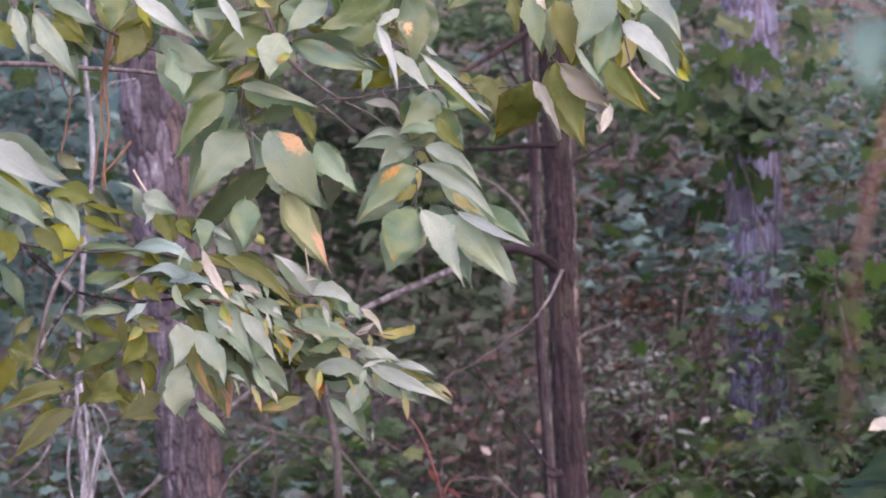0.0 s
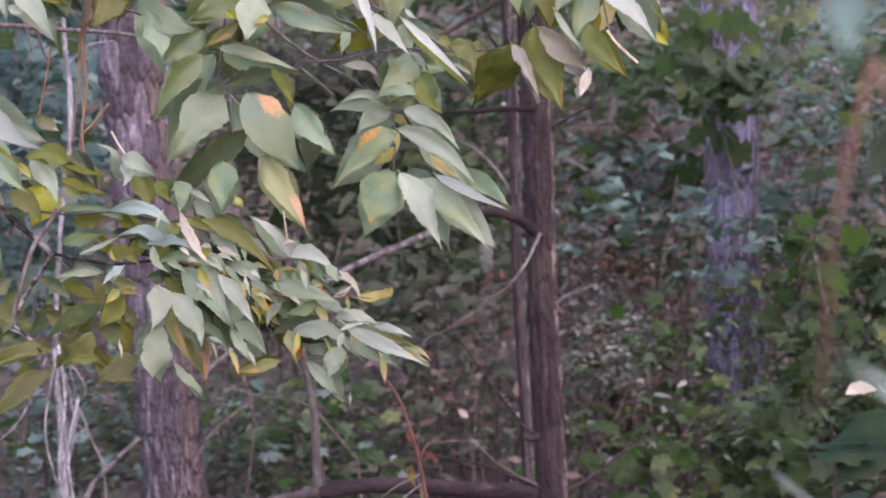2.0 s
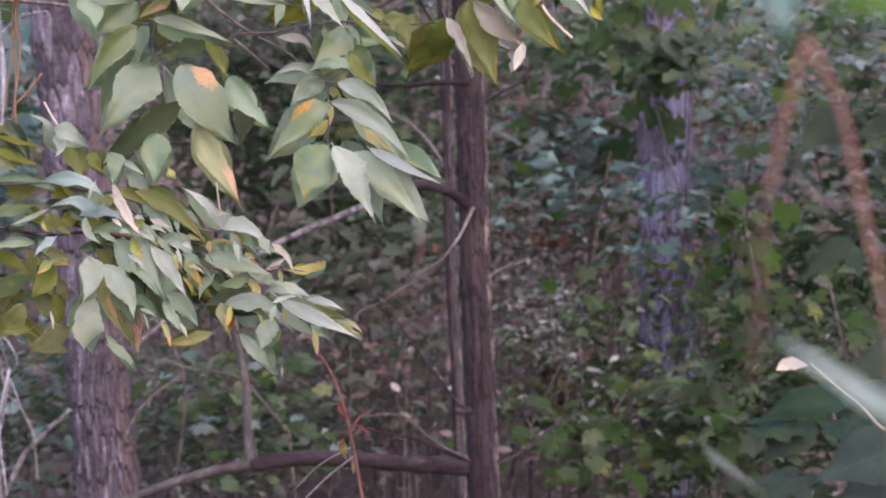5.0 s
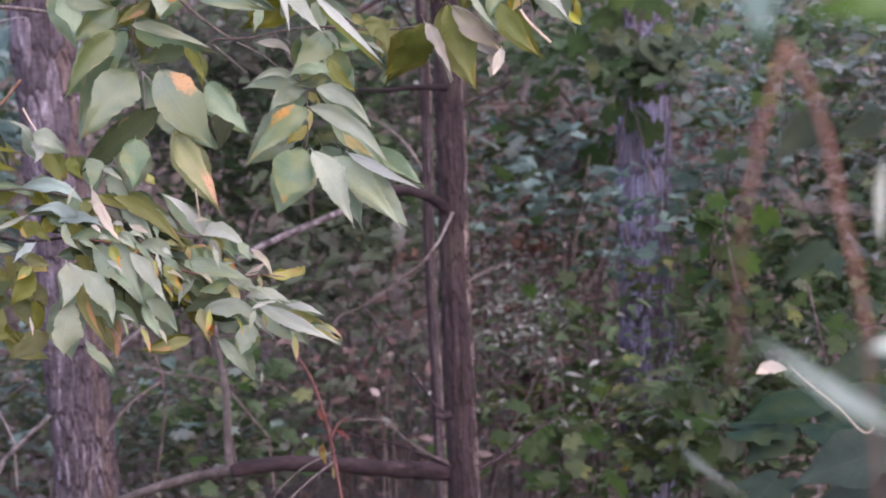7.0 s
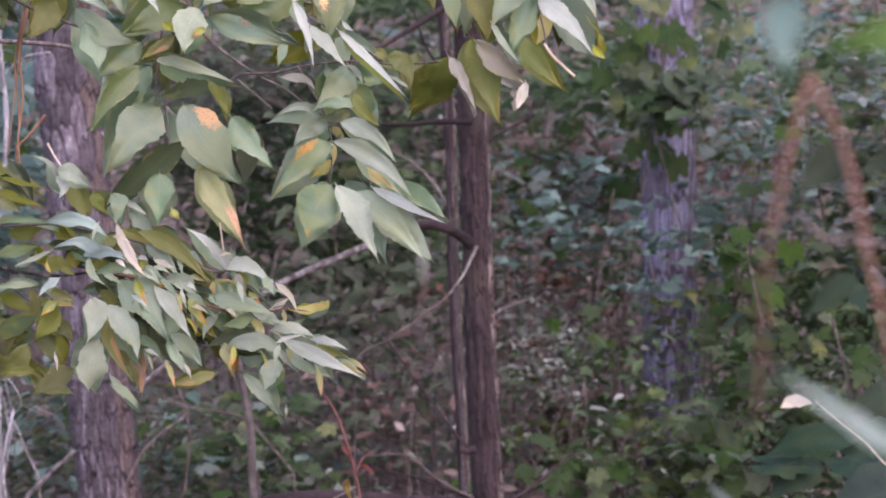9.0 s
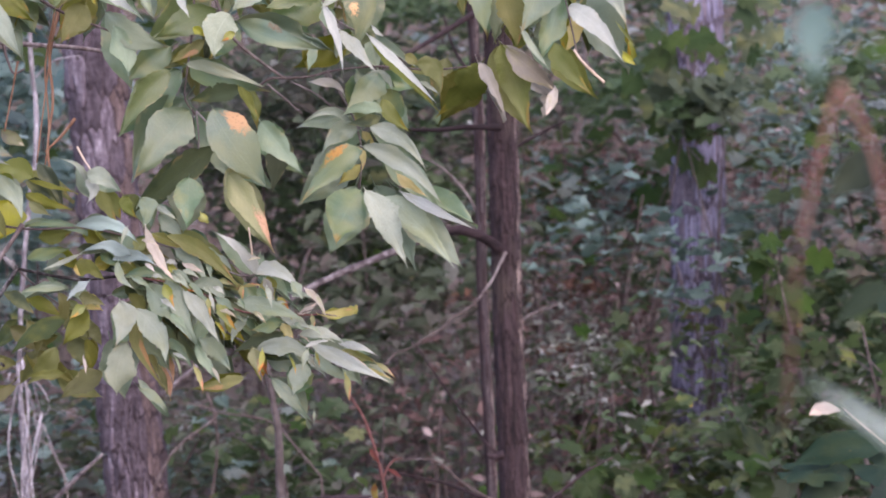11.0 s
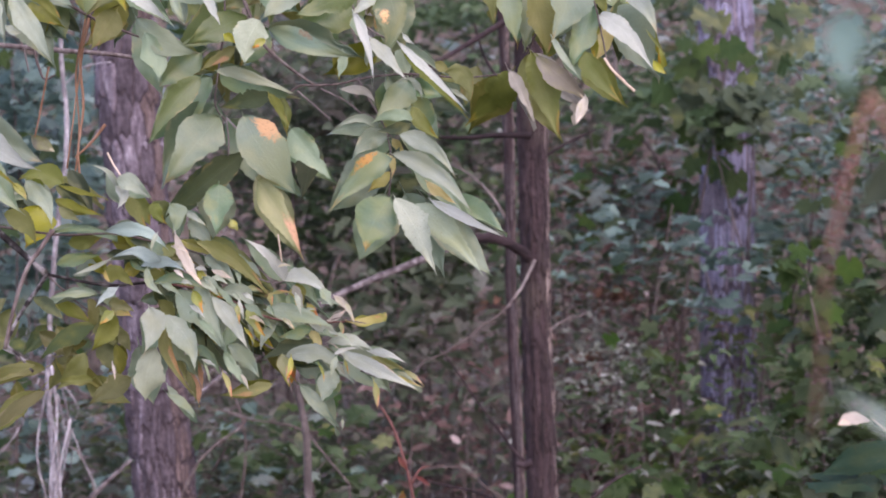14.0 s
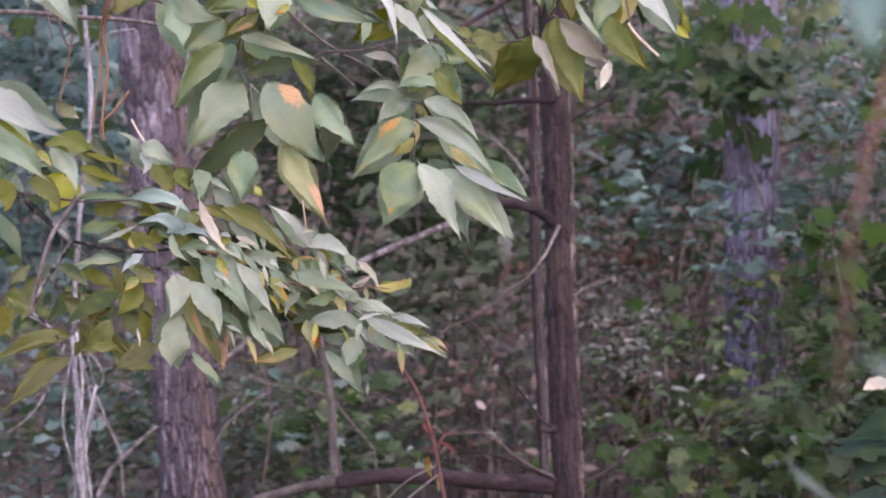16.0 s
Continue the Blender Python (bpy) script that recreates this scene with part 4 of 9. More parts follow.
stem("twig", [(0.305, 4.980, 1.875), (0.315, 4.980, 1.859), (0.334, 4.980, 1.838), (0.352, 4.980, 1.821)], 0.0020, 0.0024, STRAW, limb_high, "pale bare leaf stalk", sides=6, knots=0.2, per=4)
stem("twig", [(-0.185, 5.080, 1.841), (-0.158, 5.080, 1.817), (-0.130, 5.080, 1.791)], 0.0018, 0.0014, GREY, limb_high, "", sides=6, knots=0.12, per=5)
stem("twig", [(-0.301, 5.100, 1.802), (-0.254, 5.100, 1.740), (-0.251, 5.100, 1.708)], 0.0014, 0.0014, GREY, limb_high, "", sides=6, knots=0.12, per=5)
stem("twig", [(-0.301, 5.100, 1.802), (-0.299, 5.100, 1.742), (-0.310, 5.100, 1.699)], 0.0014, 0.0014, GREY, limb_high, "", sides=6, knots=0.12, per=5)
limb_low = stem("limb", [(-1.248, 5.400, 1.946), (-0.974, 5.300, 1.815), (-0.722, 5.150, 1.664), (-0.662, 5.100, 1.616), (-0.598, 5.080, 1.558)], 0.0085, 0.0048, LIMB, hickory, "", sides=8, knots=0.12, per=5)
stem("twig", [(-0.598, 5.100, 1.559), (-0.612, 5.100, 1.536), (-0.626, 5.100, 1.517), (-0.645, 5.100, 1.490), (-0.659, 5.100, 1.463), (-0.665, 5.100, 1.445), (-0.650, 5.100, 1.430), (-0.624, 5.100, 1.399)], 0.0041, 0.0023, LIMB, limb_low, "", sides=8, knots=0.3, per=5)
stem("twig", [(-0.575, 5.000, 1.628), (-0.594, 5.000, 1.600), (-0.615, 5.000, 1.572), (-0.631, 5.000, 1.534), (-0.643, 5.000, 1.494), (-0.656, 5.000, 1.441)], 0.0040, 0.0031, TWIG, limb_low, "", sides=8, knots=0.3, per=5)
stem("twig", [(-0.684, 5.100, 1.638), (-0.634, 5.100, 1.629), (-0.579, 5.100, 1.620), (-0.479, 5.100, 1.618), (-0.406, 5.100, 1.599), (-0.370, 5.100, 1.590)], 0.0023, 0.0014, TWIG, limb_low, "", sides=8, knots=0.12, per=5)
stem("twig", [(-0.603, 5.120, 1.557), (-0.503, 5.120, 1.536), (-0.402, 5.120, 1.536), (-0.321, 5.120, 1.491), (-0.241, 5.120, 1.428), (-0.141, 5.120, 1.405), (-0.069, 5.120, 1.374)], 0.0028, 0.0014, LIMB, limb_low, "", sides=8, knots=0.12, per=5)
stem("twig", [(-0.398, 5.080, 1.536), (-0.326, 5.080, 1.519), (-0.237, 5.080, 1.476), (-0.173, 5.080, 1.468), (-0.101, 5.080, 1.467)], 0.0018, 0.0014, RED, limb_low, "", sides=6, knots=0.12, per=5)
stem("twig", [(-0.370, 5.100, 1.590), (-0.307, 5.100, 1.569), (-0.222, 5.100, 1.533), (-0.208, 5.100, 1.537)], 0.0018, 0.0011, GREY, limb_low, "", sides=6, knots=0.12, per=5)
stem("twig", [(-0.607, 5.160, 1.557), (-0.563, 5.160, 1.514), (-0.518, 5.160, 1.475), (-0.502, 5.160, 1.419)], 0.0018, 0.0012, TWIG, limb_low, "", sides=6, knots=0.12, per=5)
stem("twig", [(-0.494, 5.090, 1.750), (-0.484, 5.090, 1.730), (-0.472, 5.090, 1.709), (-0.466, 5.090, 1.676)], 0.0018, 0.0014, STRAW, limb_low, "", sides=6, knots=0.12, per=5)
stem("twig", [(-0.221, 5.060, 1.611), (-0.218, 5.060, 1.583), (-0.215, 5.060, 1.538)], 0.0014, 0.0014, STRAW, limb_low, "", sides=6, knots=0.12, per=5)
# leaves of the high limb, each along its own bent midrib
blade(limb_high, "p", (-0.666, 5.042, 2.014), (-0.657, 5.027, 1.972), (-0.641, 5.008, 1.93), 0.0290, torn=0.5)
blade(limb_high, "p", (-0.644, 5.024, 1.954), (-0.63, 5.019, 1.945), (-0.616, 5.013, 1.943), 0.0129)
blade(limb_high, "p", (-0.637, 5.042, 2.007), (-0.604, 5.018, 1.953), (-0.566, 4.989, 1.889), 0.0403)
blade(limb_high, "o", (-0.608, 5.06, 2.013), (-0.577, 5.058, 1.985), (-0.558, 5.057, 1.963), 0.0242)
blade(limb_high, "o", (-0.705, 5.06, 1.999), (-0.686, 5.059, 1.971), (-0.669, 5.057, 1.948), 0.0387)
blade(limb_high, "w", (-0.637, 5.042, 2.013), (-0.624, 5.043, 2.006), (-0.612, 5.045, 2.002), 0.0097)
blade(limb_high, "m", (-0.618, 5.06, 2.038), (-0.574, 5.047, 2.011), (-0.534, 5.031, 1.98), 0.0323)
blade(limb_high, "d", (-0.522, 5.06, 2.04), (-0.511, 5.058, 2.004), (-0.523, 5.056, 1.972), 0.0419)
blade(limb_high, "o", (-0.463, 5.042, 2.015), (-0.488, 5.04, 1.993), (-0.523, 5.038, 1.964), 0.0226)
blade(limb_high, "y", (-0.467, 5.042, 2.021), (-0.46, 5.037, 1.996), (-0.451, 5.032, 1.971), 0.0210)
blade(limb_high, "o", (-0.47, 5.06, 1.977), (-0.491, 5.058, 1.945), (-0.513, 5.056, 1.914), 0.0419)
blade(limb_high, "pp", (-0.474, 5.024, 2.025), (-0.426, 4.996, 1.989), (-0.371, 4.962, 1.945), 0.0306)
blade(limb_high, "m", (-0.437, 5.042, 1.962), (-0.388, 5.026, 1.921), (-0.33, 5.006, 1.901), 0.0516)
blade(limb_high, "m", (-0.423, 5.024, 1.937), (-0.406, 5.013, 1.897), (-0.4, 4.999, 1.857), 0.0403)
blade(limb_high, "m", (-0.388, 5.06, 1.999), (-0.33, 5.045, 1.992), (-0.272, 5.026, 1.99), 0.0226)
blade(limb_high, "pp", (-0.342, 5.024, 2.02), (-0.318, 5.005, 1.979), (-0.3, 4.983, 1.944), 0.0194)
blade(limb_high, "p", (-0.381, 5.042, 1.999), (-0.37, 5.033, 1.974), (-0.359, 5.021, 1.95), 0.0161)
blade(limb_high, "d", (-0.261, 5.042, 1.961), (-0.312, 5.04, 1.94), (-0.362, 5.037, 1.917), 0.0532)
blade(limb_high, "bb", (-0.282, 5.06, 1.913), (-0.308, 5.057, 1.896), (-0.34, 5.053, 1.875), 0.0274)
blade(limb_high, "p", (-0.238, 5.024, 1.952), (-0.259, 5.01, 1.918), (-0.262, 4.993, 1.879), 0.0597)
blade(limb_high, "b", (-0.23, 5.006, 1.92), (-0.241, 5.003, 1.914), (-0.252, 4.998, 1.906), 0.0145)
blade(limb_high, "y", (-0.297, 5.024, 1.931), (-0.287, 5.022, 1.924), (-0.276, 5.019, 1.914), 0.0161)
blade(limb_high, "y", (-0.283, 5.06, 2.015), (-0.272, 5.057, 2.007), (-0.256, 5.054, 1.998), 0.0177)
blade(limb_high, "m", (-0.167, 5.042, 2.004), (-0.203, 5.03, 1.983), (-0.238, 5.016, 1.951), 0.0419)
blade(limb_high, "d", (-0.067, 5.024, 2.008), (-0.13, 5.021, 1.976), (-0.184, 5.018, 1.958), 0.0597)
blade(limb_high, "gs", (-0.226, 5.042, 1.94), (-0.161, 5.015, 1.91), (-0.081, 4.981, 1.885), 0.0435)
blade(limb_high, "m", (-0.109, 5.024, 1.901), (-0.11, 5.018, 1.878), (-0.118, 5.01, 1.854), 0.0226)
blade(limb_high, "pp", (-0.089, 5.006, 1.959), (-0.07, 4.979, 1.91), (-0.059, 4.947, 1.841), 0.0194)
blade(limb_high, "pp", (-0.063, 5.006, 1.918), (-0.036, 4.986, 1.882), (-0.007, 4.962, 1.847), 0.0258)
blade(limb_high, "pp", (-0.052, 5.024, 1.984), (-0.073, 5.012, 1.971), (-0.094, 4.998, 1.953), 0.0194)
blade(limb_high, "do", (-0.046, 5.024, 2.003), (-0.024, 5.018, 1.953), (-0.042, 5.011, 1.881), 0.0629)
blade(limb_high, "pp", (-0.012, 5.006, 1.923), (-0.004, 5.0, 1.913), (0.008, 4.993, 1.905), 0.0081)
blade(limb_high, "pp", (-0.019, 5.006, 1.909), (0.031, 4.97, 1.858), (0.088, 4.927, 1.79), 0.0161)
blade(limb_high, "o", (-0.012, 5.024, 1.894), (0.036, 5.021, 1.844), (0.089, 5.017, 1.791), 0.0145)
blade(limb_high, "o", (0.125, 5.06, 2.008), (0.132, 5.058, 1.972), (0.136, 5.056, 1.936), 0.0226)
blade(limb_high, "gy", (0.157, 5.042, 2.005), (0.162, 5.037, 1.955), (0.17, 5.032, 1.902), 0.0435)
blade(limb_high, "pw", (0.167, 5.024, 1.997), (0.175, 5.02, 1.984), (0.182, 5.015, 1.971), 0.0145)
blade(limb_high, "o", (0.197, 5.06, 1.99), (0.213, 5.058, 1.936), (0.219, 5.055, 1.882), 0.0500)
blade(limb_high, "m", (0.256, 5.024, 2.008), (0.248, 5.009, 1.959), (0.221, 4.991, 1.901), 0.0790)
blade(limb_high, "g", (0.294, 5.042, 1.963), (0.273, 5.03, 1.909), (0.254, 5.015, 1.858), 0.0548)
blade(limb_high, "p", (0.225, 5.024, 1.914), (0.242, 5.01, 1.88), (0.267, 4.992, 1.845), 0.0145)
blade(limb_high, "y", (0.312, 5.042, 1.942), (0.31, 5.035, 1.905), (0.291, 5.027, 1.871), 0.0274)
blade(limb_high, "o", (0.287, 5.042, 1.994), (0.306, 5.041, 1.972), (0.313, 5.039, 1.943), 0.0226)
blade(limb_high, "pp", (0.302, 5.024, 1.945), (0.342, 4.995, 1.913), (0.383, 4.96, 1.848), 0.0419)
blade(limb_high, "pp", (0.326, 5.024, 1.996), (0.367, 4.998, 1.962), (0.39, 4.966, 1.903), 0.0387)
blade(limb_high, "p", (0.298, 5.024, 1.992), (0.31, 5.017, 1.98), (0.323, 5.009, 1.962), 0.0161)
blade(limb_high, "y", (0.388, 5.042, 1.872), (0.397, 5.039, 1.859), (0.408, 5.036, 1.849), 0.0129)
blade(limb_high, "o", (0.379, 5.042, 1.919), (0.395, 5.041, 1.897), (0.412, 5.039, 1.872), 0.0065)
blade(limb_high, "o", (0.274, 5.024, 1.888), (0.297, 5.021, 1.851), (0.338, 5.018, 1.797), 0.0403)
blade(limb_high, "d", (-0.339, 5.06, 1.866), (-0.382, 5.057, 1.824), (-0.42, 5.053, 1.763), 0.0468)
blade(limb_high, "g", (-0.307, 5.024, 1.8), (-0.352, 5.008, 1.75), (-0.399, 4.988, 1.691), 0.0677)
blade(limb_high, "gy", (-0.311, 5.042, 1.875), (-0.253, 5.036, 1.862), (-0.178, 5.028, 1.828), 0.0290)
blade(limb_high, "o", (-0.23, 5.06, 1.837), (-0.215, 5.059, 1.813), (-0.197, 5.057, 1.78), 0.0177)
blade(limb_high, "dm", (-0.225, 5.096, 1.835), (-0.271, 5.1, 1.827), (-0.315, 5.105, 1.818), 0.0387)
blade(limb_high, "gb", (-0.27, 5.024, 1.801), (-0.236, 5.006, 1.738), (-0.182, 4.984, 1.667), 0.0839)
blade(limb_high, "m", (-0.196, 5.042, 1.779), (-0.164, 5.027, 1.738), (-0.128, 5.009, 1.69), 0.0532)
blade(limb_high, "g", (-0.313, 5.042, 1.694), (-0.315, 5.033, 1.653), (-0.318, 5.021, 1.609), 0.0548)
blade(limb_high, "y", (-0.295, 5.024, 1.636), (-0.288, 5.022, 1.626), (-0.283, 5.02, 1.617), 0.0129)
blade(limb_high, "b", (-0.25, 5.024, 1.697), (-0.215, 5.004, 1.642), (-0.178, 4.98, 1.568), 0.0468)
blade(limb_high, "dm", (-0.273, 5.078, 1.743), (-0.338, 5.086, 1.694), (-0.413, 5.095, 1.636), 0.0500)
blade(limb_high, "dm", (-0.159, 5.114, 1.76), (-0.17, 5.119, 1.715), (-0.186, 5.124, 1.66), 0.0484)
blade(limb_high, "gc", (-0.035, 5.024, 1.727), (-0.082, 5.012, 1.701), (-0.136, 4.998, 1.645), 0.0435)
blade(limb_high, "g", (-0.041, 5.042, 1.76), (-0.072, 5.034, 1.757), (-0.1, 5.023, 1.723), 0.0323)
blade(limb_high, "m", (-0.054, 5.042, 1.775), (-0.091, 5.029, 1.792), (-0.136, 5.014, 1.766), 0.0210)
blade(limb_high, "g", (-0.039, 5.024, 1.664), (-0.067, 5.013, 1.624), (-0.081, 5.0, 1.577), 0.0645, wide=0.45)
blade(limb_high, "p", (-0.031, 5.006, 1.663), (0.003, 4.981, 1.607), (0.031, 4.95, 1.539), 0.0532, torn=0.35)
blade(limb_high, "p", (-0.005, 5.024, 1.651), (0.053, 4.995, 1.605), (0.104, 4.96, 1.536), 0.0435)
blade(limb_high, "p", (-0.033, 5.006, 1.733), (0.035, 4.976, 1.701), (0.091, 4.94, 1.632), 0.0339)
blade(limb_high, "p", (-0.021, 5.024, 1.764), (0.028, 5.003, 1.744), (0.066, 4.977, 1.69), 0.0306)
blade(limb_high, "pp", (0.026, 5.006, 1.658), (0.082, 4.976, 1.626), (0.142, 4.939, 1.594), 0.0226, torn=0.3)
blade(limb_high, "y", (0.02, 5.042, 1.688), (0.043, 5.037, 1.669), (0.067, 5.03, 1.65), 0.0177)
blade(limb_high, "y", (-0.04, 5.042, 1.732), (-0.034, 5.038, 1.716), (-0.037, 5.034, 1.693), 0.0129)
blade(limb_high, "g", (-0.006, 5.042, 1.851), (-0.027, 5.033, 1.821), (-0.062, 5.021, 1.789), 0.0516)
blade(limb_high, "m", (-0.001, 5.006, 1.788), (-0.034, 4.997, 1.795), (-0.066, 4.985, 1.781), 0.0210)
blade(limb_high, "dm", (-0.003, 5.024, 1.78), (-0.03, 5.027, 1.773), (-0.062, 5.03, 1.771), 0.0210)
blade(limb_high, "o", (-0.0, 5.042, 1.809), (0.015, 5.04, 1.78), (0.044, 5.038, 1.754), 0.0258)
blade(limb_high, "o", (0.056, 5.024, 1.861), (0.086, 5.022, 1.853), (0.093, 5.02, 1.809), 0.0355)
blade(limb_high, "p", (0.062, 5.006, 1.833), (0.077, 4.999, 1.823), (0.091, 4.991, 1.811), 0.0097)
blade(limb_high, "o", (0.038, 5.042, 1.878), (0.051, 5.041, 1.869), (0.059, 5.041, 1.858), 0.0161)
blade(limb_high, "p", (-0.023, 5.06, 1.85), (0.006, 5.05, 1.844), (0.016, 5.037, 1.818), 0.0194)
blade(limb_high, "d", (-0.018, 5.042, 1.931), (-0.028, 5.041, 1.912), (-0.039, 5.04, 1.888), 0.0371)
blade(limb_high, "wq", (-0.114, 5.042, 1.84), (-0.075, 5.039, 1.835), (-0.06, 5.036, 1.814), 0.0177)
blade(limb_high, "oq", (0.161, 5.06, 1.859), (0.13, 5.075, 1.823), (0.085, 5.094, 1.778), 0.0565)
blade(limb_high, "wq", (0.156, 5.024, 1.86), (0.175, 5.02, 1.824), (0.196, 5.014, 1.771), 0.0258)
blade(limb_high, "o", (0.192, 5.042, 1.89), (0.214, 5.039, 1.828), (0.232, 5.035, 1.746), 0.0581)
blade(limb_high, "w", (0.2, 5.024, 1.883), (0.244, 5.029, 1.844), (0.283, 5.035, 1.806), 0.0371)
blade(limb_high, "pw", (0.275, 5.006, 1.817), (0.268, 4.999, 1.793), (0.256, 4.991, 1.769), 0.0210)
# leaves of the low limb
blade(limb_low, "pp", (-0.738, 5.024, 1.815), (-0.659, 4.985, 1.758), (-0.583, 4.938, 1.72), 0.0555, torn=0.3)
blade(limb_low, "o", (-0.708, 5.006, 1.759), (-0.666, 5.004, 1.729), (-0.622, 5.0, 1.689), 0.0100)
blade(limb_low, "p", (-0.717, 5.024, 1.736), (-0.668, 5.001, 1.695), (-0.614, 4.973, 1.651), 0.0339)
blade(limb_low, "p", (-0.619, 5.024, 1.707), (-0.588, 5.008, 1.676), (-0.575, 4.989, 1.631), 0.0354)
blade(limb_low, "y", (-0.637, 5.006, 1.702), (-0.624, 5.003, 1.691), (-0.614, 4.999, 1.674), 0.0170)
blade(limb_low, "o", (-0.562, 5.042, 1.701), (-0.595, 5.04, 1.719), (-0.634, 5.038, 1.708), 0.0308)
blade(limb_low, "p", (-0.472, 5.024, 1.683), (-0.486, 5.011, 1.716), (-0.517, 4.995, 1.729), 0.0123)
blade(limb_low, "pp", (-0.477, 5.024, 1.705), (-0.464, 5.012, 1.68), (-0.473, 4.998, 1.657), 0.0247)
blade(limb_low, "p", (-0.472, 5.006, 1.702), (-0.445, 4.995, 1.695), (-0.418, 4.982, 1.672), 0.0293)
blade(limb_low, "o", (-0.572, 5.078, 1.699), (-0.533, 5.076, 1.686), (-0.49, 5.074, 1.675), 0.0100)
blade(limb_low, "o", (-0.576, 5.078, 1.677), (-0.538, 5.076, 1.661), (-0.499, 5.074, 1.647), 0.0154)
blade(limb_low, "o", (-0.571, 5.06, 1.662), (-0.555, 5.059, 1.652), (-0.536, 5.058, 1.639), 0.0170)
blade(limb_low, "o", (-0.659, 5.06, 1.655), (-0.624, 5.058, 1.637), (-0.608, 5.056, 1.6), 0.0385)
blade(limb_low, "o", (-0.717, 5.06, 1.658), (-0.694, 5.059, 1.631), (-0.702, 5.057, 1.604), 0.0354)
blade(limb_low, "g", (-0.574, 5.042, 1.623), (-0.526, 5.031, 1.627), (-0.473, 5.017, 1.613), 0.0077)
blade(limb_low, "pl", (-0.495, 5.042, 1.623), (-0.434, 5.007, 1.622), (-0.389, 4.965, 1.589), 0.0262)
blade(limb_low, "pl", (-0.407, 5.024, 1.572), (-0.443, 4.997, 1.59), (-0.483, 4.963, 1.579), 0.0231)
blade(limb_low, "p", (-0.491, 5.042, 1.577), (-0.524, 5.03, 1.563), (-0.551, 5.015, 1.554), 0.0100)
blade(limb_low, "p", (-0.515, 5.042, 1.523), (-0.553, 5.028, 1.524), (-0.588, 5.012, 1.518), 0.0108)
blade(limb_low, "pl", (-0.479, 5.042, 1.533), (-0.496, 5.027, 1.522), (-0.511, 5.009, 1.503), 0.0154)
blade(limb_low, "m", (-0.392, 5.042, 1.663), (-0.38, 5.035, 1.64), (-0.39, 5.026, 1.613), 0.0293)
blade(limb_low, "o", (-0.411, 5.06, 1.666), (-0.414, 5.059, 1.651), (-0.395, 5.058, 1.629), 0.0247)
blade(limb_low, "o", (-0.46, 5.042, 1.677), (-0.446, 5.04, 1.652), (-0.426, 5.039, 1.618), 0.0216)
blade(limb_low, "pp", (-0.367, 5.042, 1.65), (-0.35, 5.032, 1.64), (-0.33, 5.02, 1.624), 0.0116)
blade(limb_low, "pw", (-0.382, 5.006, 1.616), (-0.362, 4.993, 1.565), (-0.334, 4.976, 1.529), 0.0216)
blade(limb_low, "g", (-0.429, 5.06, 1.6), (-0.408, 5.054, 1.587), (-0.393, 5.047, 1.562), 0.0277)
blade(limb_low, "g", (-0.419, 5.024, 1.538), (-0.37, 5.012, 1.545), (-0.323, 4.998, 1.515), 0.0200)
blade(limb_low, "p", (-0.429, 5.024, 1.563), (-0.424, 5.014, 1.538), (-0.4, 5.002, 1.518), 0.0185)
blade(limb_low, "od", (-0.499, 5.06, 1.561), (-0.476, 5.065, 1.553), (-0.454, 5.071, 1.532), 0.0324)
blade(limb_low, "od", (-0.43, 5.06, 1.558), (-0.41, 5.064, 1.548), (-0.391, 5.07, 1.529), 0.0231)
blade(limb_low, "od", (-0.494, 5.042, 1.508), (-0.473, 5.046, 1.504), (-0.452, 5.051, 1.492), 0.0247)
blade(limb_low, "b", (-0.486, 5.042, 1.495), (-0.499, 5.037, 1.485), (-0.51, 5.032, 1.473), 0.0200)
blade(limb_low, "od", (-0.486, 5.06, 1.488), (-0.504, 5.066, 1.459), (-0.528, 5.074, 1.429), 0.0416)
blade(limb_low, "od", (-0.463, 5.06, 1.387), (-0.5, 5.067, 1.366), (-0.536, 5.076, 1.344), 0.0401)
blade(limb_low, "od", (-0.536, 5.078, 1.428), (-0.56, 5.085, 1.397), (-0.588, 5.093, 1.369), 0.0416)
blade(limb_low, "od", (-0.523, 5.06, 1.388), (-0.554, 5.066, 1.385), (-0.588, 5.073, 1.383), 0.0170)
blade(limb_low, "dm", (-0.521, 5.078, 1.472), (-0.571, 5.083, 1.453), (-0.616, 5.089, 1.414), 0.0339)
blade(limb_low, "od", (-0.614, 5.042, 1.412), (-0.67, 5.052, 1.4), (-0.721, 5.064, 1.37), 0.0216)
blade(limb_low, "od", (-0.6, 5.042, 1.37), (-0.653, 5.054, 1.341), (-0.711, 5.068, 1.291), 0.0277)
blade(limb_low, "od", (-0.705, 5.042, 1.458), (-0.709, 5.048, 1.428), (-0.722, 5.055, 1.394), 0.0370)
blade(limb_low, "od", (-0.66, 5.06, 1.455), (-0.682, 5.064, 1.458), (-0.704, 5.069, 1.472), 0.0154)
blade(limb_low, "p", (-0.427, 5.006, 1.5), (-0.421, 4.992, 1.465), (-0.436, 4.974, 1.425), 0.0385, torn=0.4)
blade(limb_low, "p", (-0.402, 5.006, 1.487), (-0.365, 4.987, 1.447), (-0.354, 4.963, 1.396), 0.0416, torn=0.5)
blade(limb_low, "m", (-0.384, 5.024, 1.526), (-0.345, 5.007, 1.481), (-0.305, 4.986, 1.424), 0.0385)
blade(limb_low, "gy", (-0.418, 5.024, 1.435), (-0.434, 5.02, 1.395), (-0.437, 5.015, 1.351), 0.0539, wide=0.55)
blade(limb_low, "bb", (-0.404, 5.042, 1.463), (-0.398, 5.036, 1.418), (-0.354, 5.029, 1.346), 0.0216)
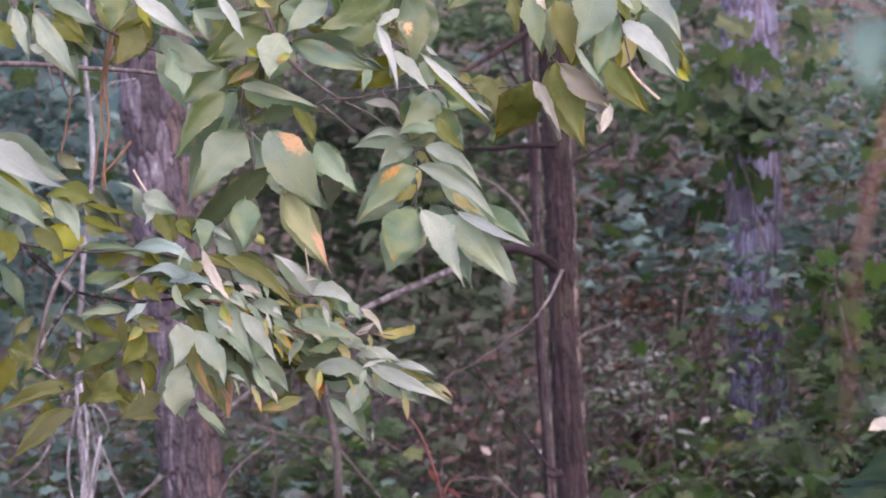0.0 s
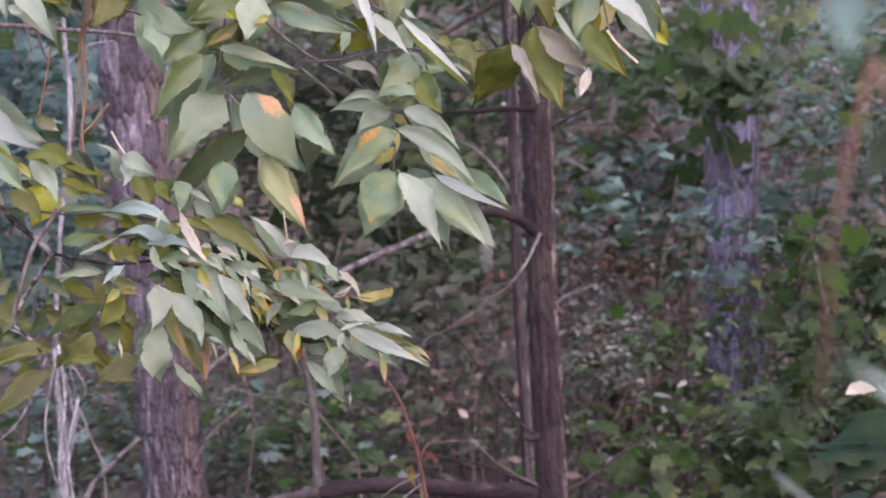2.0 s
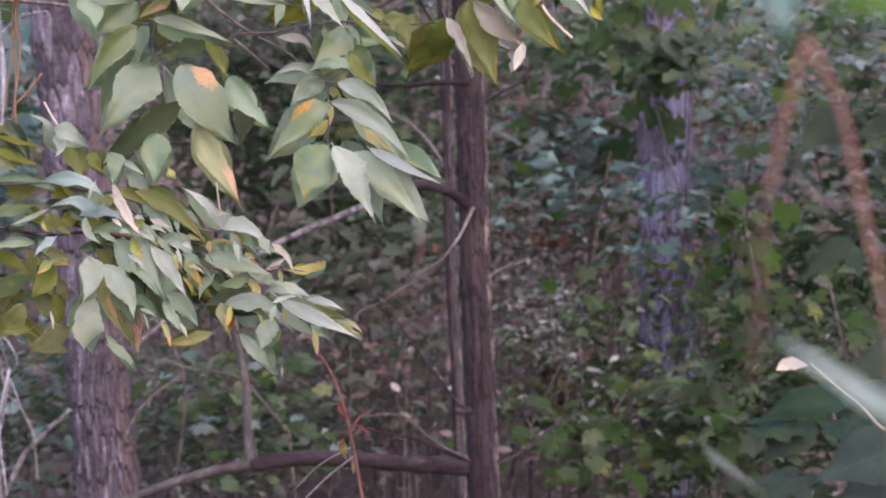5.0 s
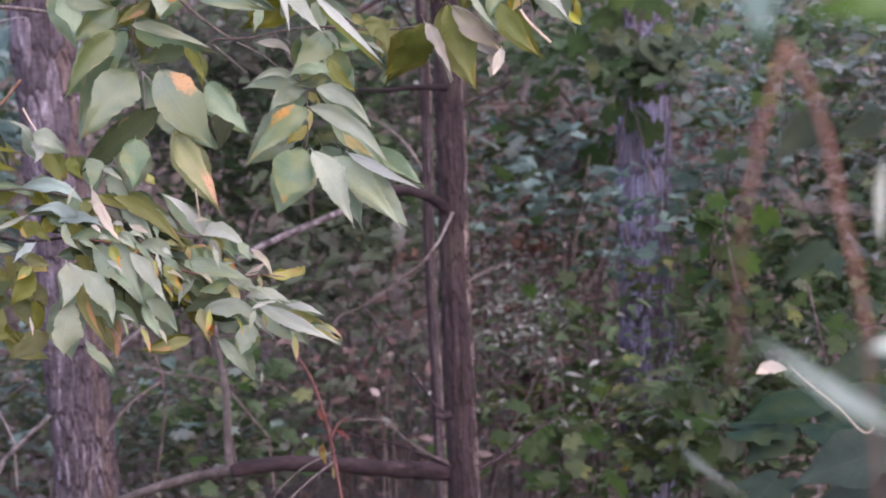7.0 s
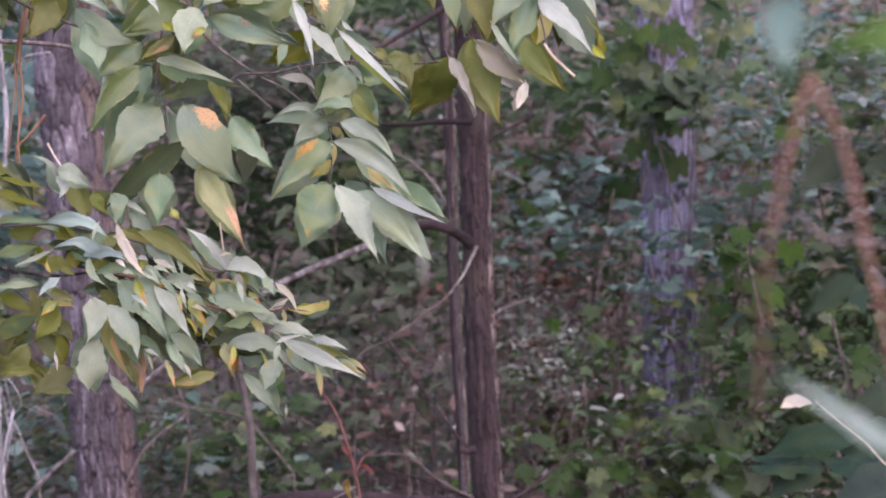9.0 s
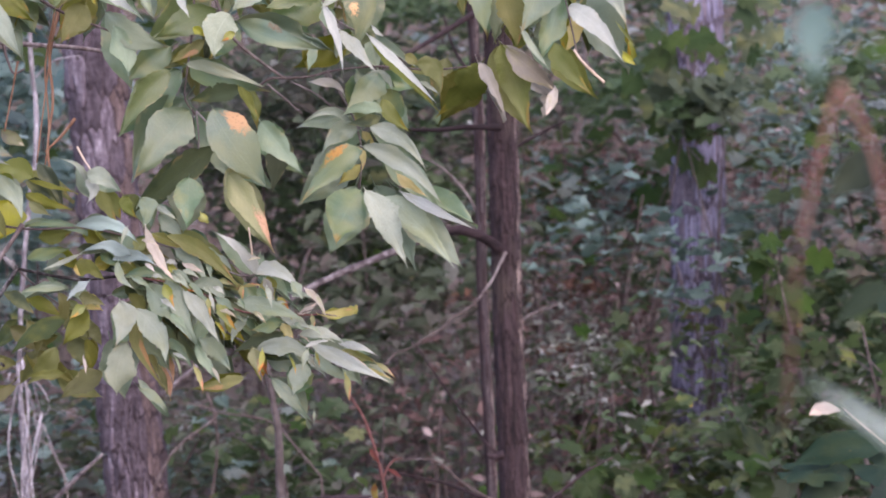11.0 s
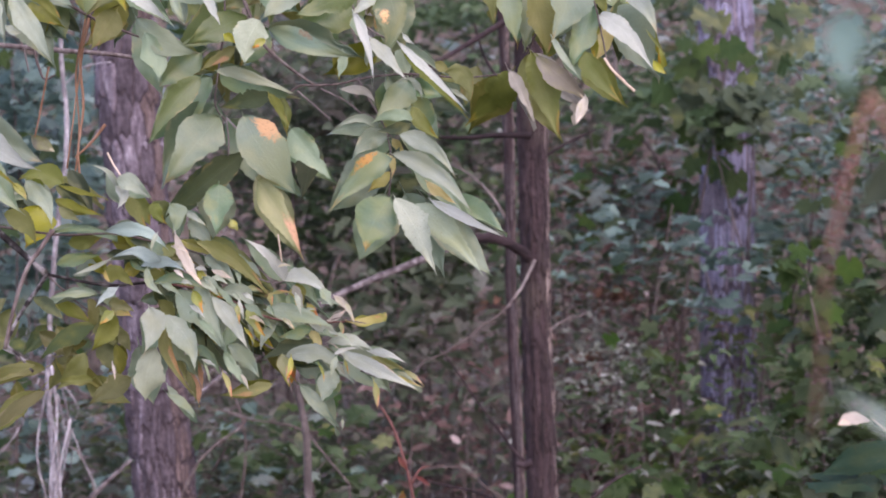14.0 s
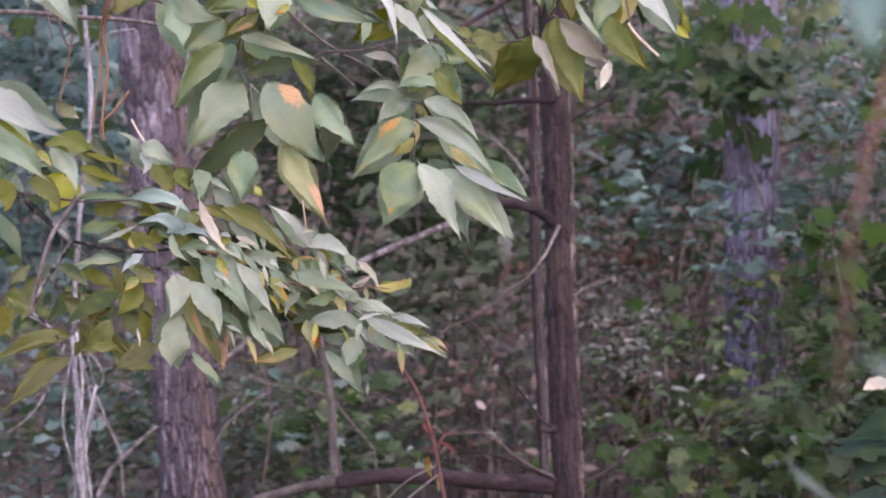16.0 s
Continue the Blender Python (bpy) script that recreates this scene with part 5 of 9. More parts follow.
blade(limb_low, "m", (-0.404, 5.042, 1.374), (-0.383, 5.032, 1.349), (-0.358, 5.021, 1.319), 0.0139)
blade(limb_low, "m", (-0.352, 5.024, 1.539), (-0.33, 5.006, 1.485), (-0.3, 4.984, 1.417), 0.0385)
blade(limb_low, "p", (-0.325, 5.006, 1.514), (-0.294, 4.987, 1.472), (-0.267, 4.964, 1.427), 0.0308)
blade(limb_low, "m", (-0.309, 5.042, 1.522), (-0.278, 5.033, 1.516), (-0.261, 5.022, 1.483), 0.0308)
blade(limb_low, "o", (-0.351, 5.042, 1.602), (-0.289, 5.039, 1.57), (-0.232, 5.034, 1.504), 0.0262)
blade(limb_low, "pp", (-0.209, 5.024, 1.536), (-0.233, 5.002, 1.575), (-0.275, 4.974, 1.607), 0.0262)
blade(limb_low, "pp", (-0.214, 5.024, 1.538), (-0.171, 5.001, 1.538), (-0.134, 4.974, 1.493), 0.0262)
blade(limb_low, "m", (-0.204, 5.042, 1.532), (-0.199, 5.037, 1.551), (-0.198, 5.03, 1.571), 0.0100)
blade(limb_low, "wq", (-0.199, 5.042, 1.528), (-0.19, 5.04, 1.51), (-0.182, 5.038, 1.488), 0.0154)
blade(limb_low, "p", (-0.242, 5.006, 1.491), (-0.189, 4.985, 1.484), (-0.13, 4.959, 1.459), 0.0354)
blade(limb_low, "g", (-0.17, 5.024, 1.46), (-0.195, 5.018, 1.453), (-0.224, 5.01, 1.447), 0.0216)
blade(limb_low, "b", (-0.271, 5.024, 1.494), (-0.261, 5.016, 1.47), (-0.24, 5.007, 1.446), 0.0216)
blade(limb_low, "o", (-0.263, 5.042, 1.464), (-0.247, 5.041, 1.447), (-0.23, 5.04, 1.426), 0.0200)
blade(limb_low, "dm", (-0.17, 5.042, 1.438), (-0.21, 5.046, 1.429), (-0.257, 5.051, 1.409), 0.0262)
blade(limb_low, "y", (-0.176, 5.024, 1.457), (-0.162, 5.02, 1.442), (-0.155, 5.016, 1.424), 0.0170)
blade(limb_low, "m", (-0.303, 5.024, 1.436), (-0.273, 5.014, 1.411), (-0.254, 5.002, 1.381), 0.0339, torn=0.4)
blade(limb_low, "m", (-0.309, 5.006, 1.428), (-0.29, 4.996, 1.394), (-0.268, 4.983, 1.364), 0.0200)
blade(limb_low, "bb", (-0.236, 5.042, 1.372), (-0.276, 5.038, 1.363), (-0.323, 5.033, 1.357), 0.0231)
blade(limb_low, "b", (-0.22, 5.042, 1.419), (-0.215, 5.035, 1.397), (-0.209, 5.027, 1.369), 0.0262)
blade(limb_low, "p", (-0.211, 5.006, 1.416), (-0.153, 4.986, 1.418), (-0.116, 4.962, 1.382), 0.0354)
blade(limb_low, "m", (-0.137, 5.024, 1.392), (-0.146, 5.016, 1.368), (-0.158, 5.007, 1.341), 0.0401)
blade(limb_low, "g", (-0.191, 5.024, 1.369), (-0.159, 5.013, 1.334), (-0.124, 4.999, 1.295), 0.0216)
blade(limb_low, "p", (-0.144, 5.024, 1.436), (-0.105, 5.009, 1.438), (-0.067, 4.992, 1.419), 0.0200)
blade(limb_low, "pp", (-0.126, 5.006, 1.424), (-0.062, 4.974, 1.391), (0.001, 4.934, 1.359), 0.0277)
blade(limb_low, "pp", (-0.081, 5.006, 1.421), (-0.051, 4.991, 1.417), (-0.019, 4.973, 1.4), 0.0146)
blade(limb_low, "y", (-0.114, 5.024, 1.469), (-0.081, 5.018, 1.469), (-0.05, 5.011, 1.476), 0.0154, wide=0.8)
blade(limb_low, "pw", (-0.145, 5.042, 1.47), (-0.128, 5.037, 1.478), (-0.114, 5.031, 1.489), 0.0116)
blade(limb_low, "p", (-0.175, 5.024, 1.475), (-0.149, 5.013, 1.46), (-0.12, 4.999, 1.445), 0.0200)
blade(limb_low, "y", (-0.049, 5.024, 1.381), (-0.023, 5.019, 1.373), (0.006, 5.012, 1.36), 0.0100)
blade(limb_low, "b", (-0.073, 5.042, 1.371), (-0.071, 5.036, 1.349), (-0.068, 5.028, 1.324), 0.0100)
blade(limb_low, "m", (-0.34, 5.06, 1.579), (-0.313, 5.05, 1.56), (-0.287, 5.037, 1.523), 0.0308)
blade(limb_low, "pw", (-0.327, 5.042, 1.556), (-0.309, 5.037, 1.549), (-0.293, 5.031, 1.541), 0.0108)
blade(limb_low, "g", (-0.365, 5.06, 1.635), (-0.343, 5.053, 1.616), (-0.321, 5.044, 1.588), 0.0308)
blade(limb_low, "m", (-0.227, 5.042, 1.466), (-0.245, 5.035, 1.449), (-0.253, 5.026, 1.423), 0.0185)
blade(limb_low, "g", (-0.29, 5.042, 1.469), (-0.304, 5.035, 1.443), (-0.299, 5.026, 1.408), 0.0262)
blade(limb_low, "m", (-0.12, 5.024, 1.408), (-0.094, 5.012, 1.38), (-0.045, 4.997, 1.359), 0.0231)
blade(limb_low, "pl", (-0.439, 5.042, 1.566), (-0.401, 5.018, 1.573), (-0.364, 4.988, 1.554), 0.0185)
blade(limb_low, "o", (-0.384, 5.042, 1.6), (-0.398, 5.041, 1.582), (-0.394, 5.04, 1.564), 0.0200)
blade(limb_low, "g", (-0.356, 5.06, 1.435), (-0.333, 5.052, 1.416), (-0.314, 5.042, 1.379), 0.0200)
blade(limb_low, "w", (-0.381, 5.06, 1.472), (-0.374, 5.062, 1.445), (-0.377, 5.066, 1.417), 0.0154)
blade(limb_low, "od", (-0.416, 5.06, 1.51), (-0.399, 5.065, 1.491), (-0.392, 5.071, 1.462), 0.0231)
blade(limb_low, "g", (-0.579, 5.078, 1.572), (-0.541, 5.069, 1.581), (-0.502, 5.059, 1.587), 0.0231)
blade(limb_low, "dm", (-0.618, 5.078, 1.519), (-0.591, 5.081, 1.504), (-0.57, 5.084, 1.48), 0.0231)
blade(limb_low, "od", (-0.531, 5.078, 1.515), (-0.524, 5.083, 1.487), (-0.535, 5.09, 1.455), 0.0231)
blade(limb_low, "od", (-0.585, 5.096, 1.471), (-0.569, 5.101, 1.443), (-0.575, 5.108, 1.415), 0.0277)
blade(limb_low, "od", (-0.489, 5.078, 1.44), (-0.482, 5.083, 1.412), (-0.486, 5.089, 1.385), 0.0262)
# drawn-out, torn tips hanging below the low spray
blade(limb_low, "pp", (-0.343, 4.990, 1.415), (-0.331, 4.980, 1.411), (-0.320, 4.970, 1.404), 0.0068, torn=0.4)
blade(limb_low, "gy", (-0.341, 4.990, 1.410), (-0.334, 4.980, 1.393), (-0.331, 4.970, 1.375), 0.0051, torn=0.4)
blade(limb_low, "b", (-0.312, 4.990, 1.395), (-0.302, 4.980, 1.373), (-0.297, 4.970, 1.350), 0.0091, torn=0.4)
blade(limb_low, "pw", (-0.283, 4.990, 1.391), (-0.275, 4.980, 1.379), (-0.271, 4.970, 1.365), 0.0068, torn=0.4)
blade(limb_low, "b", (-0.203, 4.990, 1.417), (-0.205, 4.980, 1.396), (-0.213, 4.970, 1.377), 0.0114, torn=0.4)
blade(limb_low, "b", (-0.074, 4.990, 1.375), (-0.068, 4.980, 1.354), (-0.068, 4.970, 1.332), 0.0080, torn=0.4)
blade(limb_low, "pw", (-0.486, 4.990, 1.414), (-0.482, 4.980, 1.401), (-0.481, 4.970, 1.387), 0.0051, torn=0.4)
blade(limb_low, "gy", (-0.124, 4.990, 1.317), (-0.124, 4.980, 1.306), (-0.125, 4.970, 1.296), 0.0046, torn=0.4)
blade(limb_low, "b", (-0.025, 4.990, 1.390), (-0.007, 4.980, 1.378), (0.008, 4.970, 1.363), 0.0080, torn=0.4)
blade(limb_low, "pw", (-0.084, 4.990, 1.404), (-0.058, 4.980, 1.397), (-0.035, 4.970, 1.383), 0.0091, torn=0.4)
blade(limb_low, "b", (-0.160, 4.990, 1.404), (-0.153, 4.980, 1.390), (-0.151, 4.970, 1.374), 0.0057, torn=0.4)
blade(limb_low, "gy", (-0.399, 4.990, 1.361), (-0.374, 4.980, 1.347), (-0.354, 4.970, 1.327), 0.0148, torn=0.4)
blade(limb_low, "oq", (-0.369, 4.990, 1.397), (-0.358, 4.980, 1.373), (-0.353, 4.970, 1.346), 0.0103, torn=0.4)
# small torn and curled leaf ends through the low spray
scrap = random.Random(41)
for i in range(70):
    u, v = scrap.uniform(0, 0.85), scrap.gauss(0, 0.03)
    b = Vector((-0.44 + 0.40 * u, scrap.uniform(4.94, 5.08), 1.575 - 0.165 * u + v))
    a = scrap.gauss(-0.7, 0.45)
    d = Vector((math.cos(a), scrap.uniform(-0.5, 0.1), math.sin(a))) * scrap.uniform(0.018, 0.048)
    kind = scrap.choice(("p", "pp", "m", "b", "pw", "m", "g", "bb", "g", "p"))
    blade(limb_low, kind, b, b + 0.5 * d + Vector((0, 0, 0.004)), b + d, d.length * scrap.uniform(0.2, 0.45), torn=0.3)
# leaves deeper in the sprays
leaf(limb_high, "d", (-0.521, 5.168, 2.060), (-0.528, 5.155, 1.973), 0.057, 9)
leaf(limb_high, "o", (-0.622, 5.175, 2.011), (-0.569, 5.157, 1.961), 0.033, 6)
leaf(limb_high, "o", (-0.473, 5.179, 2.019), (-0.522, 5.183, 1.926), 0.053, 3)
leaf(limb_high, "g", (-0.640, 5.188, 2.046), (-0.547, 5.169, 1.987), 0.038, 1)
leaf(limb_high, "m", (-0.691, 5.175, 2.027), (-0.664, 5.168, 1.940), 0.029, 6)
leaf(limb_high, "g", (-0.654, 5.186, 2.011), (-0.584, 5.169, 1.898), 0.058, 1)
leaf(limb_high, "m", (-0.484, 5.132, 2.038), (-0.386, 5.138, 1.958), 0.042, 4)
leaf(limb_high, "m", (-0.350, 5.158, 2.029), (-0.311, 5.157, 1.957), 0.025, 6)
leaf(limb_high, "m", (-0.386, 5.187, 2.009), (-0.370, 5.187, 1.962), 0.027, 2)
leaf(limb_high, "d", (-0.274, 5.169, 2.004), (-0.376, 5.149, 1.921), 0.065, 2)
leaf(limb_high, "o", (-0.293, 5.185, 1.919), (-0.357, 5.189, 1.877), 0.033, 3)
leaf(limb_high, "g", (-0.341, 5.137, 1.909), (-0.408, 5.120, 1.860), 0.047, 2)
leaf(limb_high, "g", (-0.447, 5.158, 1.967), (-0.407, 5.129, 1.847), 0.056, 3)
leaf(limb_high, "g", (-0.326, 5.145, 1.871), (-0.427, 5.127, 1.770), 0.067, 3)
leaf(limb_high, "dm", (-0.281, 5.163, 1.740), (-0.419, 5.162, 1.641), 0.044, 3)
leaf(limb_high, "g", (-0.320, 5.165, 1.826), (-0.409, 5.124, 1.700), 0.083, 4)
leaf(limb_high, "o", (-0.251, 5.131, 2.021), (-0.301, 5.134, 1.980), 0.038, 2)
leaf(limb_high, "m", (-0.247, 5.143, 2.010), (-0.179, 5.140, 1.972), 0.041, 7)
leaf(limb_high, "g", (-0.232, 5.147, 1.947), (-0.278, 5.137, 1.888), 0.047, 9)
leaf(limb_high, "m", (-0.313, 5.185, 1.886), (-0.194, 5.122, 1.833), 0.045, 4)
leaf(limb_high, "d", (-0.064, 5.176, 2.026), (-0.195, 5.166, 1.932), 0.078, 9)
leaf(limb_high, "g", (-0.228, 5.140, 1.950), (-0.081, 5.130, 1.897), 0.049, 9)
leaf(limb_high, "o", (-0.120, 5.178, 1.914), (-0.119, 5.178, 1.861), 0.016, 0)
leaf(limb_high, "m", (-0.091, 5.138, 1.967), (-0.066, 5.123, 1.916), 0.023, 6)
leaf(limb_high, "m", (-0.071, 5.167, 1.921), (-0.061, 5.170, 1.854), 0.016, 5)
leaf(limb_high, "d", (-0.016, 5.138, 2.014), (-0.030, 5.129, 1.894), 0.066, 1)
leaf(limb_high, "m", (-0.015, 5.130, 1.922), (-0.005, 5.124, 1.856), 0.025, 7)
leaf(limb_high, "g", (-0.429, 5.182, 2.084), (-0.467, 5.159, 2.011), 0.054, 3)
leaf(limb_high, "d", (-0.315, 5.143, 2.086), (-0.398, 5.114, 2.013), 0.063, 5)
leaf(limb_high, "g", (-0.131, 5.143, 2.068), (-0.207, 5.132, 2.006), 0.054, 4)
leaf(limb_high, "d", (0.091, 5.189, 2.062), (0.023, 5.168, 1.989), 0.045, 9)
leaf(limb_high, "g", (-0.604, 5.182, 2.101), (-0.652, 5.163, 2.028), 0.045, 4)
leaf(limb_high, "d", (-0.186, 5.147, 2.090), (-0.272, 5.151, 2.019), 0.053, 1)
leaf(limb_high, "o", (-0.016, 5.188, 1.911), (0.094, 5.188, 1.794), 0.020, 3, least=0.14)
leaf(limb_high, "m", (-0.017, 5.163, 1.917), (0.057, 5.151, 1.863), 0.016, 2, least=0.2)
leaf(limb_high, "o", (0.108, 5.171, 1.878), (0.086, 5.167, 1.816), 0.036, 2)
leaf(limb_high, "oq", (0.160, 5.142, 1.861), (0.091, 5.128, 1.771), 0.063, 5)
leaf(limb_high, "od", (0.137, 5.187, 2.015), (0.136, 5.184, 1.947), 0.025, 8)
leaf(limb_high, "g", (0.169, 5.172, 2.019), (0.177, 5.172, 1.907), 0.045, 7)
leaf(limb_high, "o", (0.203, 5.188, 1.994), (0.222, 5.188, 1.891), 0.042, 7)
leaf(limb_high, "o", (0.240, 5.184, 1.927), (0.220, 5.178, 1.887), 0.029, 3)
leaf(limb_high, "g", (0.264, 5.148, 2.027), (0.230, 5.126, 1.913), 0.088, 4)
leaf(limb_high, "g", (0.300, 5.152, 1.962), (0.264, 5.141, 1.855), 0.052, 0)
leaf(limb_high, "m", (0.249, 5.140, 1.904), (0.278, 5.123, 1.844), 0.023, 7)
leaf(limb_high, "o", (0.190, 5.139, 1.893), (0.239, 5.130, 1.752), 0.063, 1)
leaf(limb_high, "wq", (0.201, 5.134, 1.894), (0.285, 5.134, 1.799), 0.039, 1)
leaf(limb_high, "wq", (0.277, 5.148, 1.818), (0.261, 5.142, 1.776), 0.021, 8)
leaf(limb_high, "wq", (0.159, 5.166, 1.868), (0.201, 5.141, 1.776), 0.025, 0)
leaf(limb_high, "y", (0.317, 5.130, 1.938), (0.297, 5.130, 1.881), 0.029, 0)
leaf(limb_high, "o", (0.281, 5.171, 1.895), (0.348, 5.145, 1.805), 0.048, 1)
leaf(limb_high, "o", (0.272, 5.150, 2.005), (0.317, 5.143, 1.952), 0.027, 2)
leaf(limb_high, "m", (0.295, 5.149, 1.982), (0.398, 5.065, 1.851), 0.047, 7)
leaf(limb_high, "m", (0.345, 5.179, 2.007), (0.398, 5.152, 1.921), 0.038, 5)
leaf(limb_high, "o", (0.355, 5.159, 1.983), (0.420, 5.145, 1.877), 0.013, 6)
leaf(limb_high, "g", (0.320, 5.149, 2.031), (0.352, 5.128, 1.954), 0.045, 6)
leaf(limb_high, "m", (-0.007, 5.159, 1.856), (0.026, 5.145, 1.814), 0.018, 7)
leaf(limb_high, "g", (-0.003, 5.172, 1.859), (-0.049, 5.150, 1.772), 0.067, 7)
leaf(limb_high, "g", (0.001, 5.133, 1.828), (0.042, 5.130, 1.762), 0.041, 6)
leaf(limb_high, "g", (-0.005, 5.189, 1.789), (-0.072, 5.184, 1.788), 0.036, 5)
leaf(limb_high, "m", (-0.057, 5.131, 1.787), (-0.137, 5.117, 1.772), 0.031, 4)
leaf(limb_high, "g", (-0.037, 5.175, 1.764), (-0.099, 5.170, 1.724), 0.047, 4)
leaf(limb_high, "y", (-0.034, 5.181, 1.763), (-0.015, 5.173, 1.735), 0.014, 9)
leaf(limb_high, "y", (-0.037, 5.131, 1.707), (-0.076, 5.122, 1.676), 0.020, 5)
leaf(limb_high, "g", (-0.038, 5.177, 1.735), (-0.141, 5.156, 1.648), 0.066, 3)
leaf(limb_high, "m", (-0.022, 5.152, 1.772), (0.067, 5.157, 1.702), 0.034, 4)
leaf(limb_high, "y", (0.018, 5.165, 1.694), (0.075, 5.160, 1.655), 0.020, 4)
leaf(limb_high, "m", (-0.027, 5.131, 1.740), (0.096, 5.095, 1.635), 0.039, 5)
leaf(limb_high, "g", (-0.048, 5.133, 1.673), (-0.091, 5.121, 1.567), 0.071, 3)
leaf(limb_high, "m", (0.018, 5.141, 1.661), (0.117, 5.110, 1.538), 0.054, 3)
leaf(limb_high, "m", (-0.016, 5.187, 1.672), (0.044, 5.158, 1.540), 0.062, 1)
leaf(limb_high, "m", (0.025, 5.142, 1.664), (0.143, 5.112, 1.600), 0.024, 2)
leaf(limb_high, "o", (-0.218, 5.176, 1.845), (-0.203, 5.159, 1.776), 0.020, 5)
leaf(limb_high, "g", (-0.205, 5.186, 1.781), (-0.131, 5.156, 1.693), 0.047, 6)
leaf(limb_high, "g", (-0.304, 5.187, 1.804), (-0.185, 5.139, 1.672), 0.070, 0)
leaf(limb_high, "g", (-0.311, 5.151, 1.703), (-0.332, 5.145, 1.609), 0.063, 3)
leaf(limb_high, "b", (-0.253, 5.151, 1.712), (-0.188, 5.144, 1.572), 0.054, 1)
leaf(limb_high, "y", (-0.308, 5.162, 1.635), (-0.289, 5.158, 1.621), 0.014, 7)
leaf(limb_low, "g", (-0.688, 5.122, 1.670), (-0.720, 5.108, 1.612), 0.039, 8)
leaf(limb_low, "y", (-0.613, 5.137, 1.668), (-0.630, 5.120, 1.603), 0.055, 6)
leaf(limb_low, "o", (-0.582, 5.176, 1.710), (-0.643, 5.164, 1.718), 0.035, 3)
leaf(limb_low, "o", (-0.586, 5.179, 1.715), (-0.504, 5.163, 1.680), 0.014, 3)
leaf(limb_low, "o", (-0.587, 5.183, 1.711), (-0.512, 5.182, 1.666), 0.020, 0)
leaf(limb_low, "o", (-0.585, 5.132, 1.677), (-0.535, 5.123, 1.651), 0.022, 3)
leaf(limb_low, "m", (-0.733, 5.188, 1.819), (-0.612, 5.160, 1.740), 0.057, 0)
leaf(limb_low, "m", (-0.721, 5.136, 1.776), (-0.631, 5.105, 1.652), 0.033, 3)
leaf(limb_low, "m", (-0.635, 5.167, 1.710), (-0.595, 5.159, 1.642), 0.042, 0)
leaf(limb_low, "m", (-0.734, 5.186, 1.610), (-0.687, 5.189, 1.530), 0.025, 5)
leaf(limb_low, "o", (-0.612, 5.151, 1.403), (-0.728, 5.139, 1.367), 0.027, 2)
leaf(limb_low, "o", (-0.625, 5.186, 1.366), (-0.726, 5.173, 1.287), 0.031, 0)
leaf(limb_low, "od", (-0.742, 5.163, 1.448), (-0.702, 5.154, 1.395), 0.033, 5)
leaf(limb_low, "o", (-0.715, 5.149, 1.470), (-0.672, 5.145, 1.448), 0.013, 7)
leaf(limb_low, "y", (-0.501, 5.149, 1.511), (-0.467, 5.148, 1.483), 0.024, 5)
leaf(limb_low, "od", (-0.533, 5.141, 1.486), (-0.489, 5.144, 1.432), 0.036, 4)
leaf(limb_low, "od", (-0.590, 5.135, 1.420), (-0.509, 5.112, 1.367), 0.036, 9)
leaf(limb_low, "o", (-0.543, 5.139, 1.385), (-0.473, 5.121, 1.344), 0.036, 0)
leaf(limb_low, "od", (-0.544, 5.172, 1.445), (-0.597, 5.164, 1.421), 0.018, 4)
leaf(limb_low, "od", (-0.485, 5.190, 1.436), (-0.511, 5.184, 1.391), 0.027, 7)
leaf(limb_low, "od", (-0.618, 5.140, 1.462), (-0.556, 5.137, 1.422), 0.030, 2)
leaf(limb_low, "od", (-0.564, 5.133, 1.423), (-0.603, 5.127, 1.370), 0.030, 8)
leaf(limb_low, "b", (-0.525, 5.190, 1.501), (-0.508, 5.185, 1.469), 0.023, 2)
leaf(limb_low, "o", (-0.591, 5.162, 1.516), (-0.536, 5.152, 1.477), 0.022, 3)
leaf(limb_low, "od", (-0.673, 5.154, 1.519), (-0.710, 5.140, 1.484), 0.019, 5)
leaf(limb_low, "y", (-0.511, 5.144, 1.555), (-0.474, 5.136, 1.550), 0.025, 6)
leaf(limb_low, "y", (-0.480, 5.166, 1.555), (-0.446, 5.166, 1.567), 0.023, 7)
leaf(limb_low, "o", (-0.543, 5.180, 1.588), (-0.498, 5.171, 1.548), 0.021, 7)
leaf(limb_low, "od", (-0.495, 5.157, 1.471), (-0.472, 5.154, 1.428), 0.023, 3)
leaf(limb_low, "od", (-0.519, 5.155, 1.447), (-0.493, 5.148, 1.392), 0.037, 9)
leaf(limb_low, "m", (-0.483, 5.186, 1.668), (-0.504, 5.171, 1.727), 0.025, 3)
leaf(limb_low, "m", (-0.483, 5.132, 1.705), (-0.430, 5.129, 1.678), 0.033, 3)
leaf(limb_low, "o", (-0.466, 5.160, 1.679), (-0.433, 5.154, 1.633), 0.031, 0)
leaf(limb_low, "o", (-0.430, 5.181, 1.671), (-0.398, 5.178, 1.628), 0.033, 7)
leaf(limb_low, "g", (-0.589, 5.138, 1.626), (-0.487, 5.112, 1.616), 0.014, 0)
leaf(limb_low, "m", (-0.498, 5.174, 1.625), (-0.406, 5.175, 1.596), 0.022, 7)
leaf(limb_low, "m", (-0.421, 5.187, 1.593), (-0.504, 5.184, 1.576), 0.024, 2)
leaf(limb_low, "g", (-0.423, 5.168, 1.592), (-0.378, 5.156, 1.560), 0.025, 6)
leaf(limb_low, "m", (-0.509, 5.178, 1.573), (-0.564, 5.169, 1.551), 0.015, 7)
leaf(limb_low, "m", (-0.521, 5.136, 1.519), (-0.602, 5.119, 1.514), 0.014, 4)
